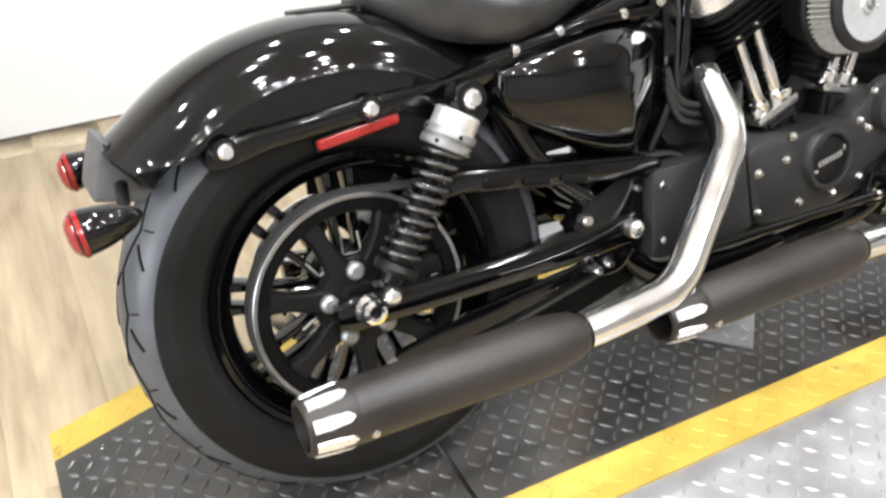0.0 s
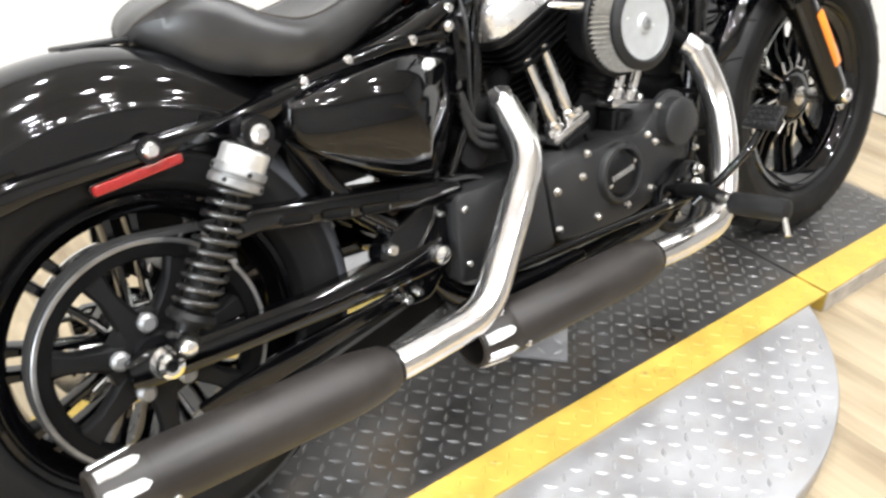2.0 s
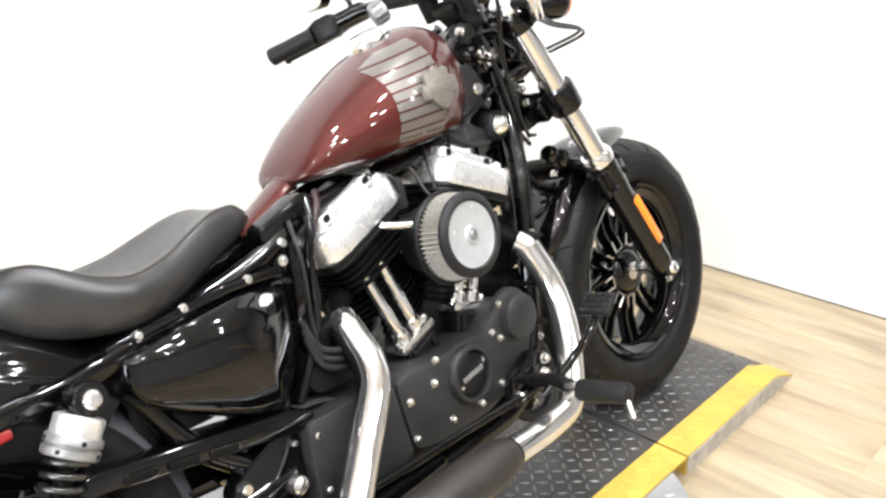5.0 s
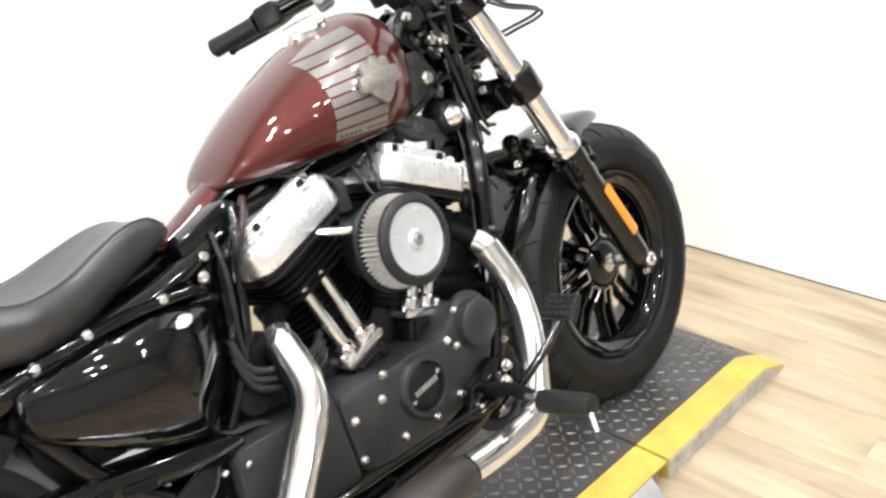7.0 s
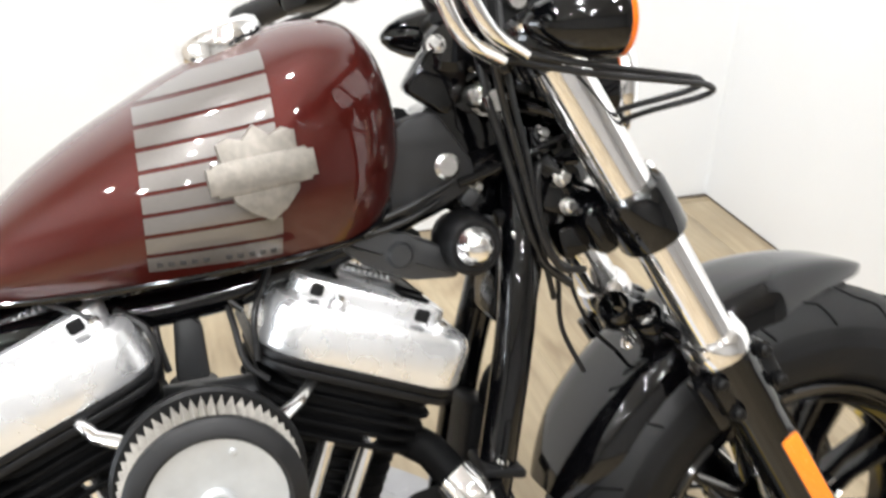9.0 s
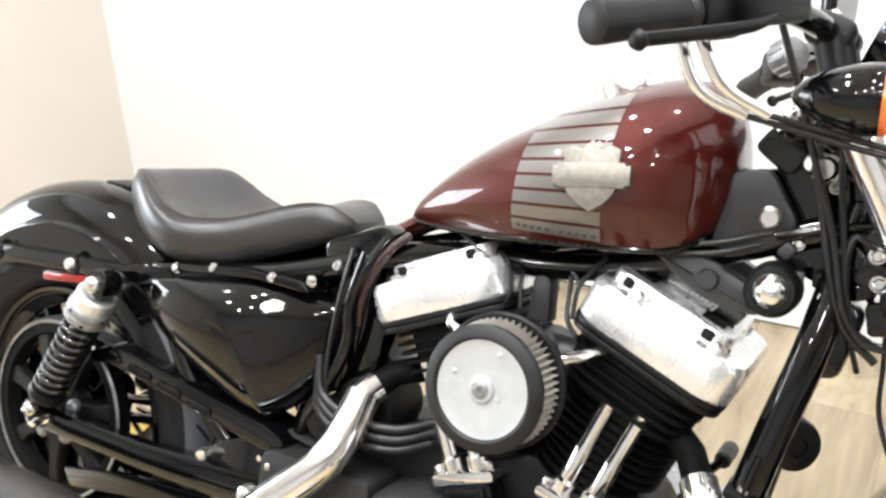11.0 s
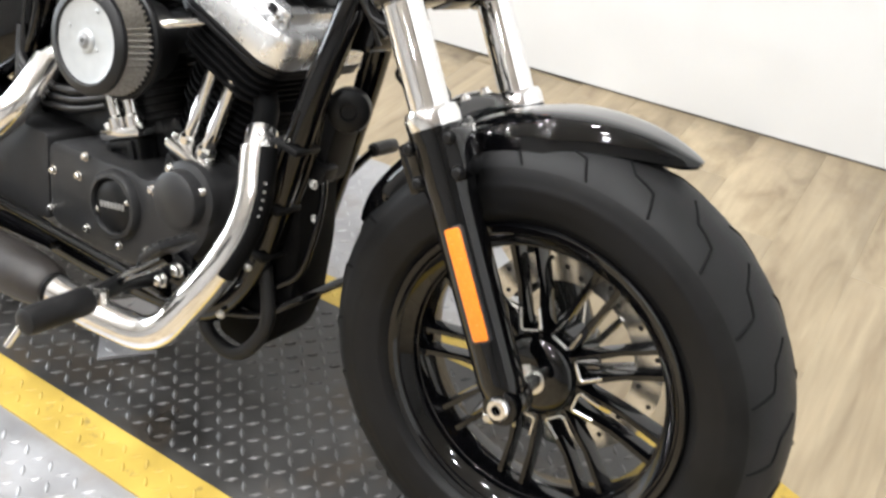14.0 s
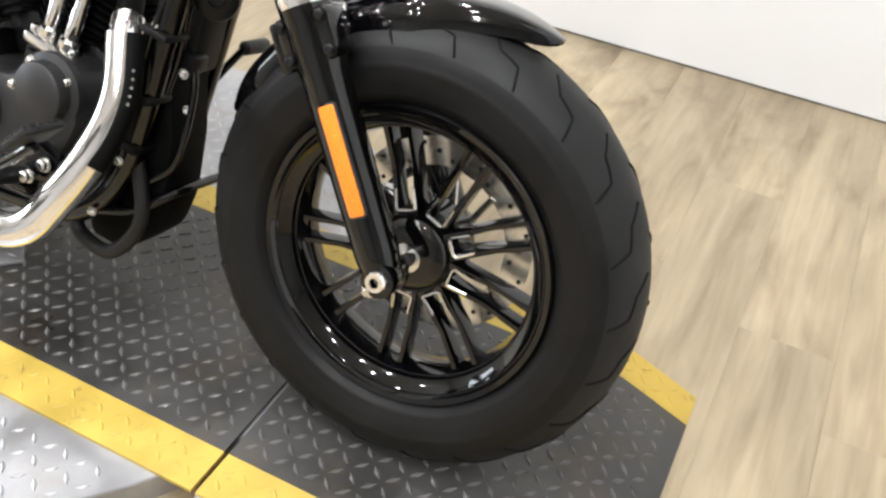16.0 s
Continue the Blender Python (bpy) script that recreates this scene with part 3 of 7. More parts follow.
def build_stage():
    cx, cy, r = DISC
    table = new("turntable")
    tagged(table, "round motorised turntable of bright diamond tread plate", "turntable")
    g = Geo().lathe([(1e-5, FLOOR_Z), (r, FLOOR_Z), (r, -0.009), (r - 0.002, -0.0065), (1e-5, -0.0065)], (cx, cy, 0), (0, 0, 1), 128)
    part("disc", g, M_BRIGHT, table)
    bars_part(table, M_BRIGHTBAR, lambda x, y: (x - cx) ** 2 + (y - cy) ** 2 < (r - 0.02) ** 2 and not (NEAR_Y - 0.012 < y < FAR_Y + 0.012), 0.030, 0.026, 0.0085, 0.0022, -0.0065, "raised bright lozenge bars")
    runs = (("tread_runway", REAR_SEAM + 0.005, FRONT_SEAM - 0.005, None, "black tread plate runway with yellow edges on the turntable"),
            ("tread_ramp", FRONT_SEAM + 0.003, FRONT_SLOPE, FRONT_END, "black tread plate ramp with yellow painted edges"),
            ("tread_ramp", REAR_SEAM - 0.003, REAR_SLOPE, REAR_END, "black tread plate ramp with yellow painted edges"))
    for name, x0, x1, end, label in runs:
        run = new(name)
        tagged(run, label, "platform", "tread plate platforms")
        low = -0.0062 if end is None else FLOOR_Z
        if end is None:
            side = [(x0, low), (x1, low), (x1, 0.0), (x0, 0.0)]
        else:
            side = [(x0, low), (end, low), (end, low + 0.004), (x1, 0.0), (x0, 0.0)]

        def lift(x, x1=x1, end=end):
            return 0.0 if end is None or abs(x - x1) + abs(x - end) > abs(end - x1) + 1e-6 else (FLOOR_Z + 0.004) * (x - x1) / (end - x1)

        part("plate", Geo().prism(side, NEAR_IN, FAR_IN), M_PLATE, run)
        for a, b in ((NEAR_Y, NEAR_IN - 0.0004), (FAR_IN + 0.0004, FAR_Y)):
            part("edge_stripe", Geo().prism(side, a, b), M_YELLOW, run, "worn yellow safety paint")
        m = 0.012
        lo, hi = sorted((x0, x1 if end is None else end))
        bars_part(run, M_BUMP, lambda x, y: lo + m < x < hi - m and NEAR_IN + 0.008 < y < FAR_IN - 0.008, 0.0265, 0.0255, 0.0085, 0.0024, 0.0, "raised worn black lozenge bars", lift)
        bars_part(run, M_YELLOW, lambda x, y: lo + m < x < hi - m and (NEAR_Y + 0.012 < y < NEAR_IN - 0.01 or FAR_IN + 0.01 < y < FAR_Y - 0.012), 0.0265, 0.023, 0.0075, 0.0016, 0.0, "raised yellow lozenge bars", lift)
        if end is not None:
            s = 1 if end > x0 else -1
            skirt = [(x0 + s * 0.001, low), (end - s * 0.004, low), (end - s * 0.012, low + 0.003), (x1, -0.005), (x0 + s * 0.001, -0.005)]
            part("side_skirt", Geo().prism(skirt, NEAR_Y - 0.0004, NEAR_Y - 0.003), M_SKIRT, run, "scuffed grey steel skirt")
    # a loose square of tread plate under the engine
    a, b = Vector((0.733, -0.062)), Vector((0.804, 0.010))
    d, n = (b - a), Vector((-(b - a).y, (b - a).x)).normalized() * 0.165
    quad = [tuple(a), tuple(b), tuple(b + n), tuple(a + n)]
    pad = new("tread_plate_pad")
    tagged(pad, "loose square of grey diamond tread plate under the engine", "plate")
    g = Geo().prism(quad, 0.0025, 0.009, 0.0015, Matrix(((1, 0, 0, 0), (0, 0, 1, 0), (0, 1, 0, 0), (0, 0, 0, 1))))
    part("sheet", g, M_BRIGHT, pad)
    e1, e2 = d.normalized(), n.normalized()
    v, f = [], []
    for i in range(3):
        for j in range(5):
            c = a + e1 * (0.02 + 0.032 * i) + e2 * (0.018 + 0.032 * j)
            u, w = ((e1 + e2) if (i + j) % 2 else (e1 - e2)).normalized() * 0.012, ((e1 - e2) if (i + j) % 2 else (e1 + e2)).normalized() * 0.004
            o = len(v)
            v += [(*(c - u), 0.009), (*(c - w), 0.009), (*(c + u), 0.009), (*(c + w), 0.009), (*(c - u * 0.5), 0.0112), (*(c + u * 0.5), 0.0112)]
            f += [(o, o + 1, o + 4), (o + 1, o + 5, o + 4), (o + 1, o + 2, o + 5), (o + 2, o + 3, o + 5), (o + 3, o + 4, o + 5), (o + 3, o, o + 4)]
    ob = new("tread_relief", raw_mesh("tread_relief", v, f, M_BRIGHTBAR, False))
    ob.parent = pad
    ob["kind"] = "stuff"


# ---------------------------------------------------------------- the motorcycle
# Built upright: x to the front from the rear axle, y to its left, z up from the tyres; then it leans on its stand.
LEAN, TURN = 14.76, -0.30
# from the drawing's units to the built size
DRAW = Matrix(((1.0330, -0.0229, 0.0, -0.0088), (-0.0075, 1.0581, 0.0424, 0.0112), (0.0087, -0.0499, 1.0465, -0.0256), (0, 0, 0, 1)))
WHEEL_R, WHEEL_F = Vector((-0.002, 0.0, 0.3205)), Vector((1.532, 0.0, 0.3200))
AXLE_R, AXLE_F = Vector((0.0, 0.0, 0.323)), Vector((1.497, 0.0, 0.320))
RAKE = radians(30.2)
FORK_UP = Vector((-math.sin(RAKE), 0, math.cos(RAKE)))
FORK_FWD = Vector((math.cos(RAKE), 0, math.sin(RAKE)))
FORK_Y = 0.1225
bike = new("motorcycle")
bike.matrix_world = pose(0.002, 0.0135, -0.0005, 0, 0.2, TURN) @ pose(0, 0, 0, -LEAN, 0, 0)
tagged(bike, "dark red and black cruiser motorcycle leaning on its side stand", "motorcycle")


def fork_point(y, up, fwd=0.0):
    """A point on a fork leg: up along it from the axle's height, fwd off its middle."""
    return Vector((1.489, y, 0.3292)) + FORK_UP * up + FORK_FWD * fwd


def tyre_point(c, R, half, rim, th, a):
    """A point on the tyre: th round the axle, a from the crown (0) to the bead (150), in degrees."""
    hh, rc = (R - rim) / 2 + 0.003, (R + rim) / 2 - 0.003
    ar = radians(a)
    r = rc + hh * math.copysign(abs(math.cos(ar)) ** 0.92, math.cos(ar))
    y = half * math.copysign(abs(math.sin(ar)) ** 0.94, ar)
    # raised rings on the sidewall
    if 84 < abs(a) < 90 or 116 < abs(a) < 122:
        y += math.copysign(0.0012, ar)
    return Vector((c.x + r * math.cos(th), c.y + y, c.z + r * math.sin(th)))


TYRE_ARCS = [-150, -135, -122, -119, -116, -108, -96, -90, -87, -84, -78] + [-72 + 6 * k for k in range(25)] + [78, 84, 87, 90, 96, 108, 116, 119, 122, 135, 150]


def tyre_mesh(c, R, half, rim, n=220):
    v = [tyre_point(c, R, half, rim, 2 * math.pi * i / n, a) for i in range(n) for a in TYRE_ARCS]
    m = len(TYRE_ARCS)
    return v, [(i * m + j, (i + 1) % n * m + j, (i + 1) % n * m + j + 1, i * m + j + 1) for i in range(n) for j in range(m - 1)]


def front_grooves():
    """Hooked grooves: long slants that bend back near the shoulder."""
    for side in (-1, 1):
        for k in range(22):
            u = (k + (0.5 if side > 0 else 0)) / 22 * 2 * math.pi
            yield [(u - b * 2 * math.pi / 22, side * a) for b, a in ((0.0, 7), (0.12, 18), (0.24, 29), (0.44, 33), (0.58, 37), (0.66, 50), (0.74, 63))], 0.0019


def rear_grooves():
    """A zigzag round each side of the crown and slanted cuts beside it."""
    for side in (-1, 1):
        off = 0.5 if side > 0 else 0.0
        yield [((k / 2 + off) / 17 * 2 * math.pi, side * (15 if k % 2 else 30)) for k in range(35)], 0.0019
        for k in range(17):
            u = k + off
            yield [((u + d) / 17 * 2 * math.pi, side * a) for d, a in ((0.16, 33), (0.30, 41), (0.42, 49))], 0.0023
            yield [((u + d) / 17 * 2 * math.pi, side * a) for d, a in ((-0.02, 34), (-0.05, 48))], 0.0013
            yield [((u + d) / 17 * 2 * math.pi, side * a) for d, a in ((0.56, 10), (0.74, 2))], 0.0019


def build_wheel(name, c, R, half, grooves, twin_angle, label, tread, deep=0.0, bore=0.174, fat=0.006):
    seat = c + Vector((0, deep, 0))
    rim = 0.203
    barrel = Geo().lathe([(0.204, -half * 0.80), (0.211, -half * 0.83), (0.215, -half * 0.77), (0.214, -half * 0.68), (0.209, -half * 0.60), (0.202, -half * 0.35),
                          (0.199, 0), (0.202, half * 0.35), (0.209, half * 0.60), (0.214, half * 0.68), (0.215, half * 0.77), (0.211, half * 0.83), (0.204, half * 0.80),
                          (0.198, half * 0.66), (bore + 0.009, half * 0.52), (bore, half * 0.1), (bore, -half * 0.1), (bore + 0.009, -half * 0.52), (0.198, -half * 0.66), (0.204, -half * 0.80)], c, (0, 1, 0), 96)
    wheel = part(name, barrel, M_GLOSS, bike, label)
    me = raw_mesh("tyre", *tyre_mesh(c, R, half, rim), M_TYRE)
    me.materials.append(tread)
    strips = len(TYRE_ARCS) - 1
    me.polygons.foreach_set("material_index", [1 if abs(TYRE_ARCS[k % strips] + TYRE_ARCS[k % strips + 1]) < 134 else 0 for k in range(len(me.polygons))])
    tyre = new("tyre", me)
    tyre.parent = wheel
    cuts = Geo()
    for line, r in grooves():
        fine = []
        for (t0, a0), (t1, a1) in zip(line, line[1:]):
            fine += [(t0 + (t1 - t0) * k / 5, a0 + (a1 - a0) * k / 5) for k in range(5)]
        cuts.tube([tyre_point(c, R, half, rim, th, a) for th, a in fine + [line[-1]]], r, 6)
    # uncut grooves: dark tubes on the tread carry their shade as colour
    part("tread_groove", cuts, M_GROOVE, wheel, "tread grooves, their shade put into a dark colour")["kind"] = "stuff"
    for r, h in ((0.2005, 0.70), (bore + 0.0065, 0.40)):
        part("rim_step", Geo().lathe([(r + 0.0022 * math.cos(q), -half * h + 0.0022 * math.sin(q)) for q in [2 * math.pi * k / 8 for k in range(9)]], c, (0, 1, 0), 96), M_GLOSS, wheel)
    hub = Geo().lathe([(1e-5, -0.066), (0.018, -0.066), (0.034, -0.066), (0.048, -0.062), (0.057, -0.053), (0.060, -0.040), (0.060, 0.030), (0.042, 0.036), (0.038, 0.058), (1e-5, 0.060)], seat, (0, 1, 0), 40)
    part("hub", hub, M_GLOSS, wheel)
    cap = Geo().lathe([(1e-5, -0.071), (0.012, -0.071), (0.021, -0.068), (0.021, -0.060)], seat, (0, 1, 0), 28)
    part("hub_cap", cap, M_STEEL, wheel, "bare steel hub collar")
    for k in range(9):
        a = twin_angle + 2 * math.pi * k / 9
        d, t = Vector((math.cos(a), 0, math.sin(a))), Vector((-math.sin(a), 0, math.cos(a)))
        for s in (-1, 1):
            rings = []
            for r, o, w, h, y in ((0.050, 0.0150, 0.0075, 0.017, -0.034), (0.075, 0.0150, 0.0062, 0.013, -0.034), (0.120, 0.0160, 0.0050, 0.012, -0.028), (0.194, 0.0175, fat, 0.015, -0.018 - deep * 0.6)):
                p = seat + d * r + t * (o * s) + Vector((0, y, 0))
                rings.append([p + t * (w * x) + Vector((0, h * q, 0)) for x, q in ((-1, -0.5), (-0.6, -1), (0.6, -1), (1, -0.5), (1, 1), (-1, 1))])
            part("spoke", Geo().rings(rings), M_GLOSS, wheel)
        # machined bright land where a pair of spokes leaves the hub
        loop = [(0.092, -0.0125), (0.064, -0.0140), (0.062, -0.0100), (0.062, 0.0100), (0.064, 0.0140), (0.092, 0.0125)]
        g = Geo().tube(fillet_path([seat + d * r + t * o + Vector((0, -0.0500 + 0.10 * (r - 0.062), 0)) for r, o in loop], 0.004, 3), 0.0024, 6)
        part("machined_land", g, M_STEEL, wheel, "bright machined spoke root")
    return wheel


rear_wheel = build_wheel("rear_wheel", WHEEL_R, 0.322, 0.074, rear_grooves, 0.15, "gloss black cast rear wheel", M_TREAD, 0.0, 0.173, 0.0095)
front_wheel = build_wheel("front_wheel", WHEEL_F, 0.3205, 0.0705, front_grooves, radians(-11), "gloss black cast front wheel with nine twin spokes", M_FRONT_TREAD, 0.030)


def build_rear_guard():
    """Black splash guard and caliper on the far side of the rear wheel."""
    arc = [radians(-25 + 110 * k / 20) for k in range(21)]
    ol = [(WHEEL_R.x + 0.200 * math.cos(a), WHEEL_R.z + 0.200 * math.sin(a)) for a in arc] + [(WHEEL_R.x + 0.075 * math.cos(a), WHEEL_R.z + 0.075 * math.sin(a)) for a in reversed(arc)]
    guard = part("splash_guard", Geo().prism(ol, 0.086, 0.092, 0.001), M_SATIN, bike, "black splash guard behind the rear wheel")
    part("brake_caliper", Geo().block((0.085, 0.040, 0.060), pose(WHEEL_R.x + 0.105, 0.112, WHEEL_R.z + 0.060, 0, 30, 0), 0.006, 0.012), M_SATIN, guard)


build_rear_guard()


def brake_disc(c, y, wheel, k_size=1.0):
    g = Geo()
    n = 72
    g.lathe([(0.105 * k_size, y), (0.146 * k_size, y), (0.146 * k_size, y + 0.005), (0.105 * k_size, y + 0.005), (0.105 * k_size, y)], c, (0, 1, 0), n)
    part("brake_disc", g, M_STEEL, wheel, "drilled steel brake disc")
    for k in range(10):
        a = 2 * math.pi * k / 10
        part("disc_arm", Geo().tube([c + Vector((0.05 * math.cos(a), y + 0.002, 0.05 * math.sin(a))), c + Vector((0.108 * k_size * math.cos(a + 0.25), y + 0.002, 0.108 * k_size * math.sin(a + 0.25)))], 0.005, 8), M_STEEL, wheel)
    dots = Geo()
    for k in range(36):
        a = 2 * math.pi * k / 36
        r = (0.115, 0.126, 0.137)[k % 3] * k_size
        dots.lathe([(1e-5, y - 0.0006), (0.0036, y - 0.0006), (0.0036, y + 0.001)], c + Vector((r * math.cos(a), 0, r * math.sin(a))), (0, 1, 0), 10)
    part("drilling", dots, M_MATT, wheel, "dark drilled holes")["kind"] = "stuff"


brake_disc(WHEEL_F, 0.062, front_wheel)
brake_disc(WHEEL_R, 0.060, rear_wheel, 0.86)


def build_pulley():
    c = AXLE_R
    g = Geo().lathe([(0.128, -0.072), (0.146, -0.072), (0.1475, -0.100), (0.130, -0.100), (0.124, -0.085), (0.128, -0.072)], c, (0, 1, 0), 90)
    pulley = part("belt_pulley", g, M_FIN, bike, "black cast belt pulley")
    g = Geo().lathe([(0.1465, -0.0985), (0.1515, -0.0985), (0.1525, -0.1010), (0.1510, -0.1030), (0.1465, -0.1022), (0.1465, -0.0985)], c, (0, 1, 0), 90)
    part("pulley_rim", g, M_PULLEYRIM, pulley, "worn bare metal pulley rim")
    for k in range(7):
        a = 2 * math.pi * (k + 0.2) / 7
        t = Vector((-math.sin(a), 0, math.cos(a)))
        rings = []
        for r, w, y in ((0.040, 0.022, -0.090), (0.070, 0.015, -0.090), (0.100, 0.012, -0.089), (0.132, 0.018, -0.086)):
            p = c + Vector((r * math.cos(a), y, r * math.sin(a)))
            rings.append([p + t * (w * x) + Vector((0, 0.009 * h, 0)) for x, h in ((-1, -0.4), (-0.7, -1), (0.7, -1), (1, -0.4), (1, 1), (-1, 1))])
        part("pulley_spoke", Geo().rings(rings), M_MATT, pulley)
    part("pulley_hub", Geo().lathe([(1e-5, -0.108), (0.030, -0.108), (0.034, -0.100), (0.060, -0.097), (0.062, -0.080)], c, (0, 1, 0), 40), M_MATT, pulley)
    for k in range(5):
        a = radians(72 * k + 165)
        b = Geo().lathe([(1e-5, -0.111), (0.008, -0.111), (0.0125, -0.106), (0.0125, -0.096)], c + Vector((0.048 * math.cos(a), 0, 0.048 * math.sin(a))), (0, 1, 0), 16)
        part("pulley_bolt", b, M_DULL, pulley, "dull steel pulley bolt")
    # toothed belt round both pulleys
    fr, fc, rr = 0.062, Vector((0.520, 0, 0.345)), 0.1495
    path = []
    d = fc - c
    base = math.atan2(d.z, d.x)
    spread = math.acos((rr - fr) / d.length)
    for k in range(41):
        a = base + spread + (2 * math.pi - 2 * spread) * k / 40
        path.append(c + Vector((rr * math.cos(a), 0, rr * math.sin(a))))
    for k in range(17):
        a = base - spread + 2 * spread * k / 16
        path.append(fc + Vector((fr * math.cos(a), 0, fr * math.sin(a))))
    path.append(path[0])
    mid = (c + fc) / 2
    rings = []
    for i, p in enumerate(path):
        q0, q1 = path[max(i - 1, 0)], path[min(i + 1, len(path) - 1)]
        t = (q1 - q0).normalized()
        nrm = Vector((t.z, 0, -t.x))
        rings.append([p + nrm * a + Vector((0, y, 0)) for a, y in ((0, -0.097), (0.006, -0.097), (0.006, -0.073), (0, -0.073))])
    part("drive_belt", Geo().rings(rings, caps=False), M_BELT, bike, "black toothed drive belt")


build_pulley()


# ---- swingarm, belt guard, axle hardware
def arm_rings(stations):
    return [[Vector((x, y + w * a, z + h * b)) for a, b in ((-1, -0.6), (-0.6, -1), (0.6, -1), (1, -0.6), (1, 0.6), (0.6, 1), (-0.6, 1), (-1, 0.6))] for x, y, z, w, h in stations]


g = Geo().rings(arm_rings([(-0.045, -0.118, 0.320, 0.010, 0.016), (-0.02, -0.118, 0.321, 0.013, 0.024), (0.06, -0.117, 0.315, 0.013, 0.020), (0.22, -0.112, 0.312, 0.015, 0.021), (0.36, -0.100, 0.312, 0.018, 0.026), (0.45, -0.092, 0.316, 0.022, 0.032)]))
swingarm = part("swingarm", g, M_GLOSS, bike, "gloss black tubular swingarm")
part("left_arm", mirror(g), M_GLOSS, swingarm)
part("cross_tube", Geo().tube([(0.44, -0.10, 0.316), (0.44, 0.10, 0.316)], 0.030, 20), M_GLOSS, swingarm)
part("axle_nut", Geo().lathe([(0.007, -0.1475), (0.0075, -0.1500), (0.011, -0.1510), (0.0165, -0.1480), (0.0175, -0.1400), (0.0175, -0.131), (0.022, -0.131), (0.022, -0.128)], AXLE_R, (0, 1, 0), 20), M_CHROME, swingarm, "chromed axle nut")
part("axle_end", Geo().lathe([(1e-5, -0.146), (0.0072, -0.146), (0.0072, -0.13)], AXLE_R, (0, 1, 0), 14), M_MATT, swingarm)
part("pivot_cap", Geo().lathe([(1e-5, 0.022), (0.008, 0.021), (0.014, 0.016), (0.016, 0.006), (0.016, 0)], (0.440, -0.112, 0.316), (0, -1, 0), 20), M_CHROME, swingarm, "domed chrome pivot cap")
part("pivot_mount", Geo().lathe([(1e-5, 0.0), (0.030, 0.0), (0.033, -0.006), (0.033, -0.03)], (0.440, -0.111, 0.316), (0, -1, 0), 24), M_GLOSS, swingarm)
outline = round_corners([(0.10, 0.455), (0.155, 0.474), (0.30, 0.452), (0.47, 0.425), (0.50, 0.41), (0.49, 0.385), (0.30, 0.416), (0.16, 0.440), (0.10, 0.435)], 0.012)
g = Geo().prism(outline, -0.060, -0.124, 0.006)
guard = part("belt_guard", g, M_GLOSS, bike, "gloss black belt guard with slots")
for k in range(3):
    x = 0.215 + 0.062 * k
    m = pose(x, -0.1245, 0.4435 - 0.0115 * k, 0, 9.5, 0)
    # the slot is a dark block; the shade inside it is its colour
    part("slot", Geo().block((0.045, 0.003, 0.010), m, 0.001, 0.004), M_GROOVE, guard, "guard slot, its shade put into a dark colour")
    loop = [m @ Vector((px, -0.0012, pz)) for px, pz in rounded(0.047, 0.012, 0.0055, 5)]
    part("slot_lip", Geo().tube(loop + [loop[0]], 0.0016, 6), M_GLOSS, guard)
g = Geo().prism(round_corners([(0.03, 0.235), (0.16, 0.262), (0.40, 0.285), (0.40, 0.262), (0.16, 0.225), (0.05, 0.205)], 0.01), -0.098, -0.106, 0.002)
part("lower_guard", g, M_GLOSS, guard)
g = Geo().prism(round_corners([(0.05, 0.185), (0.18, 0.232), (0.34, 0.262), (0.45, 0.262), (0.47, 0.215), (0.32, 0.180), (0.12, 0.160)], 0.015), -0.066, -0.078, 0.003)
part("debris_guard", g, M_FIN, guard, "black debris guard below the belt")

